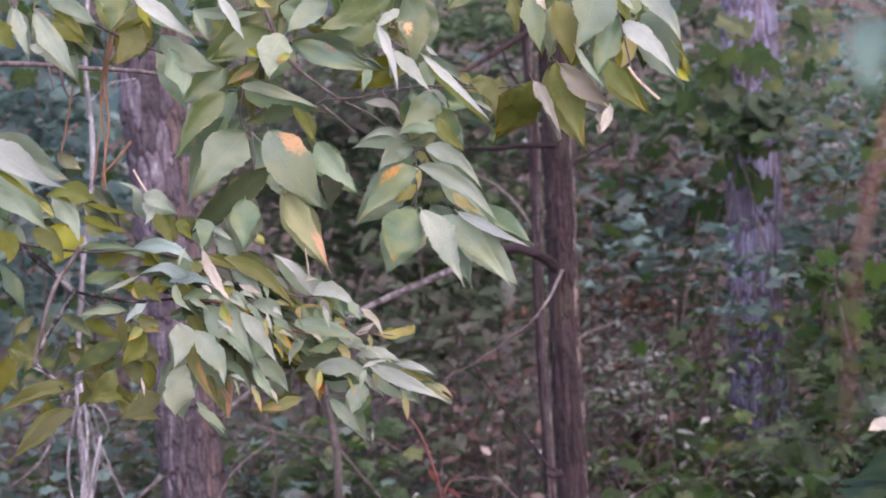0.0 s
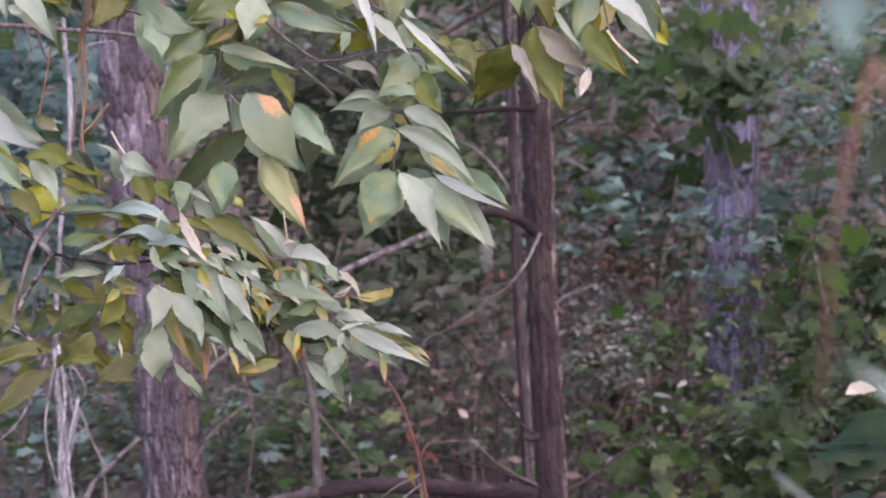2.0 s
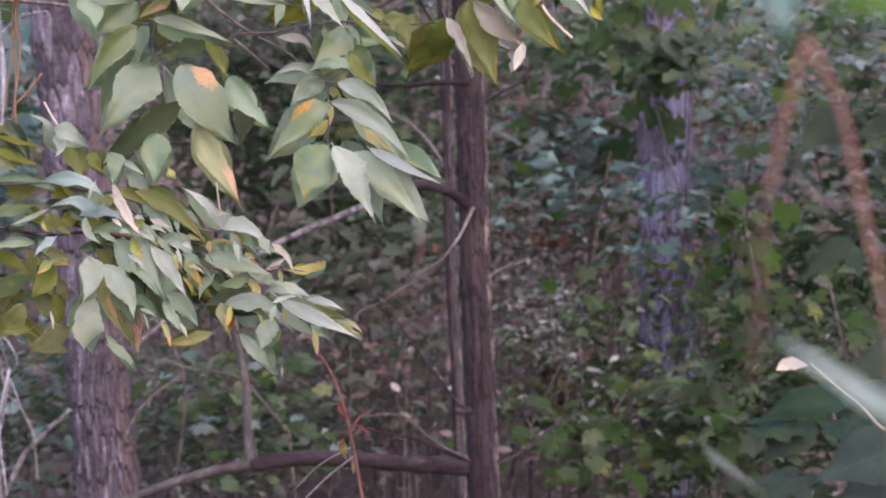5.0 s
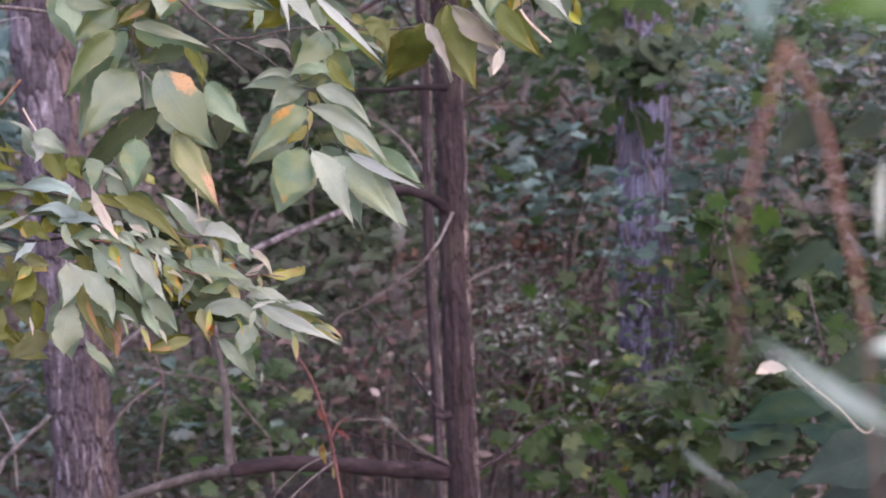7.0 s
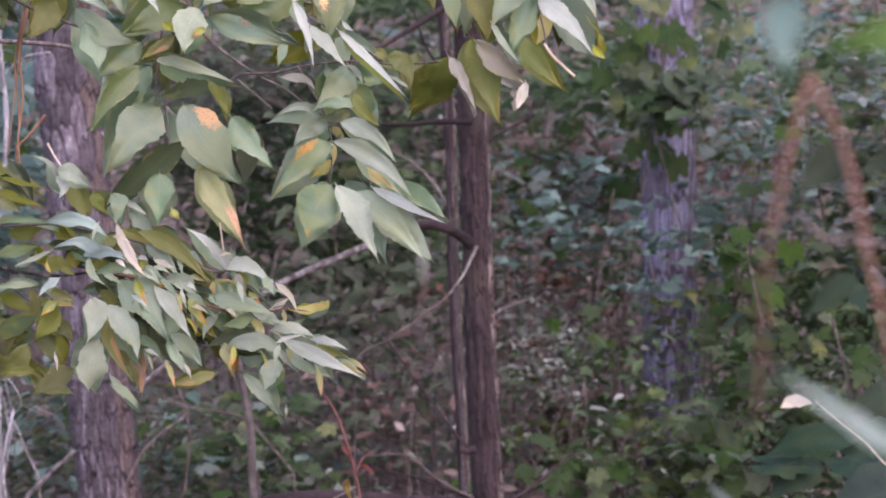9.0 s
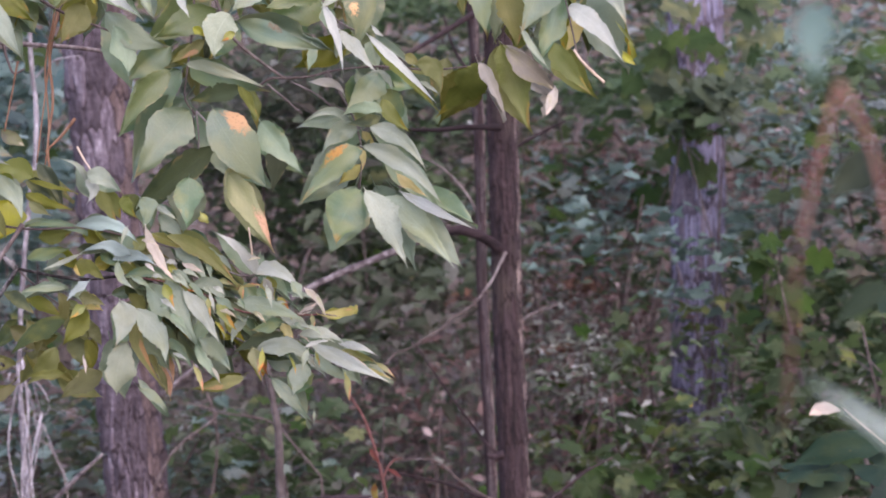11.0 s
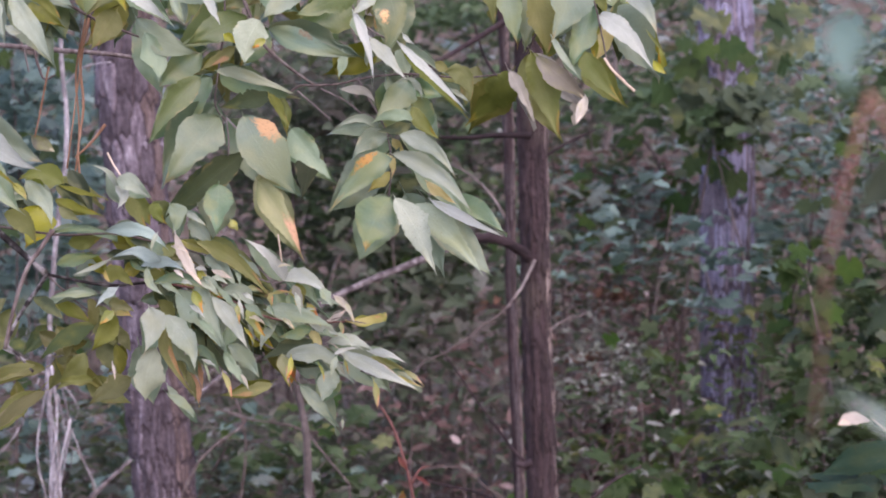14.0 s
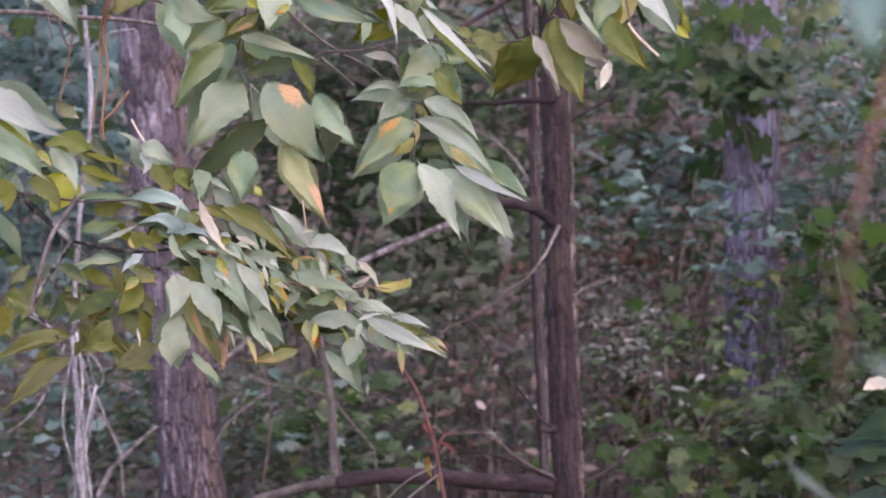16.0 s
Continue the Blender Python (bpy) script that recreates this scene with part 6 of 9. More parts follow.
leaf(limb_low, "m", (-0.399, 5.156, 1.659), (-0.386, 5.145, 1.610), 0.034, 4)
leaf(limb_low, "m", (-0.372, 5.139, 1.654), (-0.337, 5.136, 1.621), 0.016, 7)
leaf(limb_low, "g", (-0.371, 5.181, 1.619), (-0.334, 5.176, 1.593), 0.032, 9)
leaf(limb_low, "wq", (-0.389, 5.148, 1.608), (-0.340, 5.123, 1.520), 0.023, 0)
leaf(limb_low, "o", (-0.355, 5.157, 1.605), (-0.235, 5.157, 1.508), 0.036, 2)
leaf(limb_low, "m", (-0.321, 5.190, 1.611), (-0.286, 5.188, 1.572), 0.020, 7)
leaf(limb_low, "m", (-0.301, 5.181, 1.559), (-0.273, 5.179, 1.535), 0.020, 7)
leaf(limb_low, "g", (-0.417, 5.189, 1.546), (-0.339, 5.184, 1.515), 0.027, 7)
leaf(limb_low, "m", (-0.439, 5.157, 1.559), (-0.413, 5.157, 1.514), 0.020, 6)
leaf(limb_low, "g", (-0.323, 5.159, 1.523), (-0.264, 5.152, 1.480), 0.039, 8)
leaf(limb_low, "m", (-0.320, 5.174, 1.588), (-0.358, 5.168, 1.561), 0.021, 6)
leaf(limb_low, "g", (-0.452, 5.159, 1.509), (-0.395, 5.149, 1.526), 0.021, 8)
leaf(limb_low, "m", (-0.515, 5.147, 1.531), (-0.479, 5.138, 1.493), 0.021, 6)
leaf(limb_low, "m", (-0.208, 5.154, 1.531), (-0.281, 5.143, 1.607), 0.033, 9)
leaf(limb_low, "m", (-0.207, 5.139, 1.540), (-0.207, 5.139, 1.571), 0.014, 1)
leaf(limb_low, "o", (-0.197, 5.153, 1.530), (-0.188, 5.151, 1.485), 0.025, 6)
leaf(limb_low, "m", (-0.215, 5.190, 1.538), (-0.141, 5.177, 1.496), 0.029, 7)
leaf(limb_low, "m", (-0.213, 5.188, 1.534), (-0.146, 5.165, 1.474), 0.023, 7)
leaf(limb_low, "m", (-0.248, 5.168, 1.493), (-0.163, 5.151, 1.454), 0.040, 5)
leaf(limb_low, "m", (-0.229, 5.160, 1.447), (-0.129, 5.148, 1.448), 0.022, 6)
leaf(limb_low, "o", (-0.178, 5.150, 1.450), (-0.158, 5.142, 1.421), 0.020, 3)
leaf(limb_low, "y", (-0.107, 5.135, 1.465), (-0.060, 5.133, 1.465), 0.018, 1)
leaf(limb_low, "y", (-0.063, 5.146, 1.465), (-0.052, 5.143, 1.479), 0.016, 9)
leaf(limb_low, "wq", (-0.141, 5.177, 1.469), (-0.116, 5.174, 1.484), 0.013, 6)
leaf(limb_low, "m", (-0.148, 5.182, 1.425), (-0.077, 5.169, 1.418), 0.023, 1)
leaf(limb_low, "m", (-0.081, 5.152, 1.422), (-0.029, 5.151, 1.395), 0.018, 1)
leaf(limb_low, "g", (-0.239, 5.177, 1.451), (-0.188, 5.166, 1.416), 0.032, 4)
leaf(limb_low, "b", (-0.220, 5.176, 1.410), (-0.213, 5.167, 1.362), 0.027, 2)
leaf(limb_low, "g", (-0.143, 5.171, 1.386), (-0.163, 5.163, 1.334), 0.045, 2)
leaf(limb_low, "g", (-0.201, 5.170, 1.367), (-0.131, 5.173, 1.287), 0.024, 6)
leaf(limb_low, "m", (-0.208, 5.175, 1.411), (-0.121, 5.176, 1.374), 0.043, 1)
leaf(limb_low, "gy", (-0.120, 5.172, 1.413), (-0.003, 5.146, 1.348), 0.032, 2)
leaf(limb_high, "m", (-0.015, 5.159, 1.922), (-0.020, 5.150, 1.860), 0.023, 8)
leaf(limb_high, "m", (-0.012, 5.171, 1.861), (0.013, 5.168, 1.817), 0.014, 8)
leaf(limb_high, "o", (0.047, 5.186, 1.862), (0.106, 5.179, 1.866), 0.023, 1)
leaf(limb_high, "b", (-0.037, 5.165, 1.933), (-0.058, 5.160, 1.963), 0.025, 3)
leaf(limb_high, "wq", (-0.083, 5.163, 1.993), (-0.062, 5.163, 1.964), 0.020, 8)
leaf(limb_high, "od", (-0.340, 5.178, 1.886), (-0.300, 5.173, 1.911), 0.020, 6)
leaf(limb_high, "b", (-0.248, 5.177, 1.792), (-0.208, 5.166, 1.764), 0.018, 6)
# dark leaves added behind the low spray stand in for shadow between its leaves
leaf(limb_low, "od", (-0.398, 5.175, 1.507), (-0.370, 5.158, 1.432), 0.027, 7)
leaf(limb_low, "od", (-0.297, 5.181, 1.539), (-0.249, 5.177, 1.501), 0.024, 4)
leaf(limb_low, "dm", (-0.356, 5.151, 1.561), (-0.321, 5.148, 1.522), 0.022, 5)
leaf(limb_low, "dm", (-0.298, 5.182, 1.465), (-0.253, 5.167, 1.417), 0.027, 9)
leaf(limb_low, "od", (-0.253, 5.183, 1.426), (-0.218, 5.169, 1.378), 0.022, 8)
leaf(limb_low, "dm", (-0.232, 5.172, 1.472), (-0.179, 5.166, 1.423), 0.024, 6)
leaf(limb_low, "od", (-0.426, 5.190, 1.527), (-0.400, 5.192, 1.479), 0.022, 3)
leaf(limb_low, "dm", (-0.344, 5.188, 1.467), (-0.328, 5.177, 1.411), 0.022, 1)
leaf(limb_low, "b", (-0.385, 5.162, 1.518), (-0.361, 5.165, 1.469), 0.013, 3)
leaf(limb_low, "b", (-0.287, 5.162, 1.473), (-0.244, 5.164, 1.443), 0.015, 7)
leaf(limb_low, "wq", (-0.304, 5.180, 1.540), (-0.269, 5.176, 1.515), 0.013, 7)
leaf(limb_low, "b", (-0.222, 5.155, 1.412), (-0.203, 5.156, 1.369), 0.020, 4)
leaf(limb_low, "b", (-0.281, 5.177, 1.476), (-0.256, 5.179, 1.438), 0.029, 7)
leaf(limb_low, "g", (-0.268, 5.168, 1.485), (-0.230, 5.166, 1.436), 0.034, 6)
leaf(limb_low, "g", (-0.315, 5.173, 1.431), (-0.256, 5.153, 1.374), 0.043, 8)
leaf(limb_low, "o", (-0.243, 5.132, 1.372), (-0.323, 5.128, 1.350), 0.027, 4)
leaf(limb_low, "m", (-0.311, 5.140, 1.417), (-0.274, 5.142, 1.355), 0.014, 7)
leaf(limb_low, "g", (-0.391, 5.156, 1.523), (-0.307, 5.155, 1.382), 0.050, 8)
leaf(limb_low, "m", (-0.334, 5.169, 1.515), (-0.280, 5.168, 1.459), 0.023, 7)
leaf(limb_low, "m", (-0.322, 5.143, 1.498), (-0.275, 5.135, 1.421), 0.038, 0)
leaf(limb_low, "b", (-0.412, 5.171, 1.464), (-0.363, 5.157, 1.337), 0.036, 2)
leaf(limb_low, "g", (-0.458, 5.168, 1.435), (-0.436, 5.151, 1.343), 0.064, 3)
leaf(limb_low, "m", (-0.421, 5.133, 1.497), (-0.450, 5.136, 1.420), 0.047, 6)
leaf(limb_low, "m", (-0.412, 5.158, 1.482), (-0.362, 5.143, 1.382), 0.050, 9)
leaf(limb_low, "m", (-0.363, 5.144, 1.414), (-0.323, 5.145, 1.397), 0.013, 7)
leaf(limb_low, "g", (-0.413, 5.133, 1.359), (-0.364, 5.135, 1.312), 0.018, 8)
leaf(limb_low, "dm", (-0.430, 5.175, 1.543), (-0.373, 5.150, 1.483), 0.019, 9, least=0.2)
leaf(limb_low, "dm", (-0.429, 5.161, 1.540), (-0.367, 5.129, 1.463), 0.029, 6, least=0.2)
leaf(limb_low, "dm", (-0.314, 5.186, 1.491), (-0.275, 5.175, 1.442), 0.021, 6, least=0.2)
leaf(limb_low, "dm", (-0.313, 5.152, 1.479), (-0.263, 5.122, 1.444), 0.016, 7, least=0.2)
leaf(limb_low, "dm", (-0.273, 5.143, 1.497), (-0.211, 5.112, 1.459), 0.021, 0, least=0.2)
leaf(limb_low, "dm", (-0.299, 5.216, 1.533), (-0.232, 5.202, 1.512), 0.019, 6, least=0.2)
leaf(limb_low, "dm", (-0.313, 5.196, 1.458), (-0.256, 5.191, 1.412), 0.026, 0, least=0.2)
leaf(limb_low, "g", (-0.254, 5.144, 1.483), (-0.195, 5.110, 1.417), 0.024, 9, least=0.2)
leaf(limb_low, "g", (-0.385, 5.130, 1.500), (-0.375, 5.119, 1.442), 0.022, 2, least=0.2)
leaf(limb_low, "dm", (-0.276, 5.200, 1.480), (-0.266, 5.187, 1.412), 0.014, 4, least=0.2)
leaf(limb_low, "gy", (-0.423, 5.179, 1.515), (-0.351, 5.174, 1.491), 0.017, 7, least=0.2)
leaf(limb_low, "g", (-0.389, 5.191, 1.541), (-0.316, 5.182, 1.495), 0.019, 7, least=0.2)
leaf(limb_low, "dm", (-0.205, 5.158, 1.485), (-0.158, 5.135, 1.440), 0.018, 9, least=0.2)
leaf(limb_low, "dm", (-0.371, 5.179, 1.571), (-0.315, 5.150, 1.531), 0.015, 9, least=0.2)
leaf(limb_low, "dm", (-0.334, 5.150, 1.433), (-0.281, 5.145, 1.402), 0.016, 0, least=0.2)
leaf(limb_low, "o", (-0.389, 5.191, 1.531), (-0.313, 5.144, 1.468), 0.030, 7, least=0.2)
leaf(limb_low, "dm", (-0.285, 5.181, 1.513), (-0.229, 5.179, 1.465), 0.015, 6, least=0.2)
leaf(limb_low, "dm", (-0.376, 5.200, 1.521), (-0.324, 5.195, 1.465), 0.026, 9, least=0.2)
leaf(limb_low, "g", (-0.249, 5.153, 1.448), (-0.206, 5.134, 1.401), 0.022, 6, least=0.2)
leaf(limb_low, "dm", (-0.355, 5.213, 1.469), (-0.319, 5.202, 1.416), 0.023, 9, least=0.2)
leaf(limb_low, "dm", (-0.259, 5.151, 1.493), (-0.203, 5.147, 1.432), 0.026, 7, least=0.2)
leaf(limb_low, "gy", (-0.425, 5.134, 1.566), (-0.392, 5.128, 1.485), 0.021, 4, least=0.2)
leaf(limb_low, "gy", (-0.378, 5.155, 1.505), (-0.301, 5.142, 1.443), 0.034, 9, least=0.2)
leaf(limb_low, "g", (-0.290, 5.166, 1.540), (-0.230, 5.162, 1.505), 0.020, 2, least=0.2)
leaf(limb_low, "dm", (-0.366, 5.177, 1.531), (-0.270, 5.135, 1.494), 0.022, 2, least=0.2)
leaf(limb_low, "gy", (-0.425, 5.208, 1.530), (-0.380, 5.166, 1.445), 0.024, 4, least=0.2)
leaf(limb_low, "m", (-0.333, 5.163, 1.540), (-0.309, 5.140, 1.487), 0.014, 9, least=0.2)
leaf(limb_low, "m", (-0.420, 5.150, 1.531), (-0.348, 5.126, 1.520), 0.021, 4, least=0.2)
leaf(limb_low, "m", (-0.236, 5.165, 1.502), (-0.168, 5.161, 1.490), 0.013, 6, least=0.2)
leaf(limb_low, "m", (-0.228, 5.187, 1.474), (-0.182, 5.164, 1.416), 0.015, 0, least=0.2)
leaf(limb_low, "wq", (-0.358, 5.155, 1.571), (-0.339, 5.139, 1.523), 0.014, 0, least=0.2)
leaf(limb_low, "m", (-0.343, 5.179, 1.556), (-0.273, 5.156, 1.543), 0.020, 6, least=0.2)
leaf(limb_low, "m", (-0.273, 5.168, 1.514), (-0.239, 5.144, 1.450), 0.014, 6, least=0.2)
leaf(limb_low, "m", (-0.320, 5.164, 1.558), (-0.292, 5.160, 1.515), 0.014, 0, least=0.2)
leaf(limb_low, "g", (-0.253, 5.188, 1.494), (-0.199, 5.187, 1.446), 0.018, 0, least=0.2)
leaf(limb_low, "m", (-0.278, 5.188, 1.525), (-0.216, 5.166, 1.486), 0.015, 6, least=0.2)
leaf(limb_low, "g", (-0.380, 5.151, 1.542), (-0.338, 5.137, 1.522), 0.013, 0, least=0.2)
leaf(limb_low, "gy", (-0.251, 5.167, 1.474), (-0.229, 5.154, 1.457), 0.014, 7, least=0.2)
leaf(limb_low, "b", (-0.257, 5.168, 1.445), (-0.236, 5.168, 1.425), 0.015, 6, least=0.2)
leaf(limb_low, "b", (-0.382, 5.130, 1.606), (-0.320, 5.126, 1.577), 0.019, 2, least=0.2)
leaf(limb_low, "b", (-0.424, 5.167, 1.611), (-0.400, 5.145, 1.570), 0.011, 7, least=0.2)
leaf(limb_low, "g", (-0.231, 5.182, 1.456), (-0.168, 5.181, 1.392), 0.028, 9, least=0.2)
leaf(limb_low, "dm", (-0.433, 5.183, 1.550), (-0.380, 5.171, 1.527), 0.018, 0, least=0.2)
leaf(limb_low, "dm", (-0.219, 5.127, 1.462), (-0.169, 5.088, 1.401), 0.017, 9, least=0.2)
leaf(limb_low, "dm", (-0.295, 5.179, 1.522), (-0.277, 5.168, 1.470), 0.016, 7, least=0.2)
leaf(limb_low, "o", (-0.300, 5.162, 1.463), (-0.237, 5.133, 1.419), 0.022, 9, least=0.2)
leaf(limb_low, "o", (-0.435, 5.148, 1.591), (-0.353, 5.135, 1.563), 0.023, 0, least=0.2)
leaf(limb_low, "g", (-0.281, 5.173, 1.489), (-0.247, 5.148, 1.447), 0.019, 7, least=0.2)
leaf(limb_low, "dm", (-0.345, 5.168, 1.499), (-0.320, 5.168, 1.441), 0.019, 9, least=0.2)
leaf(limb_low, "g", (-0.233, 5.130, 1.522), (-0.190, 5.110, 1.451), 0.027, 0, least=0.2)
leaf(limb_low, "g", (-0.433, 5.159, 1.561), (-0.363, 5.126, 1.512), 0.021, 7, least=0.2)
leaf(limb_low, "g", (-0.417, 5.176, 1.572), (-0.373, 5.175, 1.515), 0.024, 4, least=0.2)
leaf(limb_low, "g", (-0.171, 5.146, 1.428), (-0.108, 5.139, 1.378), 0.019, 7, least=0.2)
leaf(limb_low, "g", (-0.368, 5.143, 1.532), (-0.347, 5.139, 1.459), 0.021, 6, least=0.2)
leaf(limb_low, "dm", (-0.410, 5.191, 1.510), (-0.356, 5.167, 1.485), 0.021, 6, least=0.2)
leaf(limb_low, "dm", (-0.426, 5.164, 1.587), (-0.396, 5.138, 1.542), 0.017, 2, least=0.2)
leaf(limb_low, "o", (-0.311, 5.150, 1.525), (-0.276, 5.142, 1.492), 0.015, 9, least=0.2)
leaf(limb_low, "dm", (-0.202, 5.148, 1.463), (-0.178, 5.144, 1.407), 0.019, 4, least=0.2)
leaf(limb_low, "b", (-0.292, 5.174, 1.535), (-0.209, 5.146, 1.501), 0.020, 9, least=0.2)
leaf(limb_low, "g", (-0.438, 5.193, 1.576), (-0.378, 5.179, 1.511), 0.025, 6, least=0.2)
leaf(limb_low, "dm", (-0.363, 5.172, 1.474), (-0.346, 5.154, 1.430), 0.016, 7, least=0.2)
leaf(limb_low, "o", (-0.360, 5.168, 1.505), (-0.323, 5.146, 1.424), 0.031, 7, least=0.2)
leaf(limb_low, "dm", (-0.215, 5.160, 1.405), (-0.161, 5.147, 1.393), 0.013, 7, least=0.2)
leaf(limb_low, "b", (-0.396, 5.146, 1.545), (-0.313, 5.132, 1.509), 0.020, 0, least=0.2)
leaf(limb_low, "dm", (-0.427, 5.167, 1.482), (-0.377, 5.165, 1.466), 0.016, 6, least=0.2)
leaf(limb_low, "dm", (-0.389, 5.151, 1.539), (-0.338, 5.148, 1.506), 0.021, 4, least=0.2)
leaf(limb_low, "g", (-0.452, 5.168, 1.553), (-0.386, 5.154, 1.544), 0.015, 7, least=0.2)
leaf(limb_low, "dm", (-0.409, 5.143, 1.559), (-0.382, 5.129, 1.515), 0.017, 4, least=0.2)
leaf(limb_low, "dm", (-0.290, 5.142, 1.472), (-0.248, 5.135, 1.448), 0.015, 6, least=0.2)
leaf(limb_low, "g", (-0.362, 5.174, 1.615), (-0.348, 5.151, 1.565), 0.017, 7, least=0.2)
leaf(limb_low, "o", (-0.349, 5.121, 1.511), (-0.298, 5.119, 1.491), 0.012, 6, least=0.2)
leaf(limb_low, "g", (-0.327, 5.167, 1.492), (-0.314, 5.161, 1.446), 0.012, 4, least=0.2)
leaf(limb_low, "dm", (-0.464, 5.123, 1.609), (-0.408, 5.102, 1.595), 0.015, 0, least=0.2)
leaf(limb_low, "g", (-0.071, 5.162, 1.385), (-0.011, 5.145, 1.378), 0.014, 0, least=0.2)
leaf(limb_low, "g", (-0.203, 5.147, 1.438), (-0.157, 5.118, 1.393), 0.017, 4, least=0.2)
leaf(limb_low, "m", (-0.158, 5.177, 1.419), (-0.131, 5.158, 1.371), 0.018, 6, least=0.2)
leaf(limb_low, "o", (-0.079, 5.145, 1.407), (-0.020, 5.122, 1.383), 0.014, 9, least=0.2)
leaf(limb_low, "g", (-0.119, 5.146, 1.398), (-0.077, 5.137, 1.372), 0.014, 6, least=0.2)
leaf(limb_low, "m", (-0.121, 5.139, 1.407), (-0.074, 5.129, 1.365), 0.020, 6, least=0.2)
leaf(limb_low, "b", (-0.079, 5.190, 1.396), (-0.034, 5.177, 1.366), 0.014, 6, least=0.2)
leaf(limb_low, "m", (-0.081, 5.148, 1.390), (-0.046, 5.129, 1.346), 0.019, 7, least=0.2)
leaf(limb_low, "o", (-0.089, 5.175, 1.409), (-0.056, 5.167, 1.364), 0.018, 9, least=0.2)
leaf(limb_low, "o", (-0.710, 5.235, 1.483), (-0.722, 5.226, 1.418), 0.027, 6, least=0.2)
leaf(limb_low, "dm", (-0.611, 5.194, 1.471), (-0.647, 5.168, 1.427), 0.028, 2, least=0.2)
leaf(limb_low, "b", (-0.602, 5.231, 1.513), (-0.540, 5.214, 1.478), 0.019, 4, least=0.2)
leaf(limb_low, "b", (-0.502, 5.255, 1.486), (-0.547, 5.253, 1.451), 0.021, 4, least=0.2)
leaf(limb_low, "od", (-0.671, 5.244, 1.379), (-0.658, 5.232, 1.315), 0.024, 7, least=0.2)
leaf(limb_low, "od", (-0.670, 5.215, 1.500), (-0.694, 5.188, 1.429), 0.038, 2, least=0.2)
leaf(limb_low, "g", (-0.673, 5.139, 1.699), (-0.627, 5.133, 1.679), 0.019, 0, least=0.2)
leaf(limb_low, "dm", (-0.670, 5.194, 1.680), (-0.618, 5.189, 1.661), 0.025, 4, least=0.2)
leaf(limb_low, "g", (-0.732, 5.146, 1.749), (-0.705, 5.126, 1.674), 0.036, 6, least=0.2)
leaf(limb_low, "g", (-0.727, 5.151, 1.721), (-0.707, 5.129, 1.644), 0.036, 4, least=0.2)
leaf(limb_low, "dm", (-0.581, 5.137, 1.699), (-0.527, 5.110, 1.654), 0.025, 4, least=0.2)
leaf(limb_low, "g", (-0.680, 5.138, 1.717), (-0.624, 5.132, 1.682), 0.028, 9, least=0.2)
leaf(limb_low, "dm", (-0.667, 5.175, 1.665), (-0.616, 5.172, 1.634), 0.020, 4, least=0.2)
leaf(limb_low, "o", (-0.721, 5.144, 1.680), (-0.690, 5.143, 1.635), 0.027, 0, least=0.2)
leaf(limb_low, "dm", (-0.562, 5.157, 1.727), (-0.523, 5.125, 1.653), 0.028, 2, least=0.2)
leaf(limb_low, "o", (-0.628, 5.146, 1.718), (-0.607, 5.135, 1.664), 0.027, 4, least=0.2)
leaf(limb_low, "o", (-0.478, 5.158, 1.629), (-0.447, 5.139, 1.581), 0.015, 2, least=0.2)
leaf(limb_low, "o", (-0.411, 5.196, 1.568), (-0.360, 5.189, 1.566), 0.016, 6, least=0.2)
leaf(limb_low, "o", (-0.423, 5.139, 1.596), (-0.397, 5.135, 1.570), 0.013, 0, least=0.2)
leaf(limb_low, "o", (-0.497, 5.169, 1.605), (-0.432, 5.139, 1.598), 0.030, 2, least=0.2)
leaf(limb_low, "g", (-0.412, 5.163, 1.597), (-0.368, 5.156, 1.592), 0.021, 4, least=0.2)
leaf(limb_low, "o", (-0.441, 5.144, 1.590), (-0.398, 5.134, 1.583), 0.016, 6, least=0.2)
leaf(limb_low, "g", (-0.564, 5.195, 1.554), (-0.540, 5.187, 1.517), 0.012, 4, least=0.2)
leaf(limb_low, "dm", (-0.483, 5.204, 1.578), (-0.428, 5.193, 1.544), 0.028, 6, least=0.2)
leaf(limb_low, "o", (-0.567, 5.142, 1.606), (-0.510, 5.136, 1.615), 0.026, 0, least=0.2)
leaf(limb_low, "dm", (-0.506, 5.153, 1.586), (-0.449, 5.131, 1.582), 0.018, 2, least=0.2)
leaf(limb_low, "dm", (-0.481, 5.166, 1.609), (-0.429, 5.165, 1.589), 0.028, 6, least=0.2)
leaf(limb_low, "g", (-0.468, 5.151, 1.576), (-0.437, 5.149, 1.555), 0.017, 2, least=0.2)
leaf(limb_low, "g", (-0.421, 5.128, 1.596), (-0.396, 5.122, 1.571), 0.012, 6, least=0.2)
leaf(limb_low, "g", (-0.457, 5.157, 1.594), (-0.433, 5.150, 1.553), 0.020, 4, least=0.2)
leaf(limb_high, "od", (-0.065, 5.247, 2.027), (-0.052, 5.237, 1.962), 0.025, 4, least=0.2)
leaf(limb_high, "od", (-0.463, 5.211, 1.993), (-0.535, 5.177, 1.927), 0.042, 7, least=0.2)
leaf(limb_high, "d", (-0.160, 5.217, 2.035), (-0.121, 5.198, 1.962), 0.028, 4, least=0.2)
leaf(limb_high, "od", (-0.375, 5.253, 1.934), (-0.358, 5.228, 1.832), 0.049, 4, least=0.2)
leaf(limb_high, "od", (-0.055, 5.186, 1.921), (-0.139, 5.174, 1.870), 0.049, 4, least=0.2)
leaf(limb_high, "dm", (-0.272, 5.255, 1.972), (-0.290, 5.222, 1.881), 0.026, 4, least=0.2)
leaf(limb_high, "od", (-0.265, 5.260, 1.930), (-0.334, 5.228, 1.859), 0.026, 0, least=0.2)
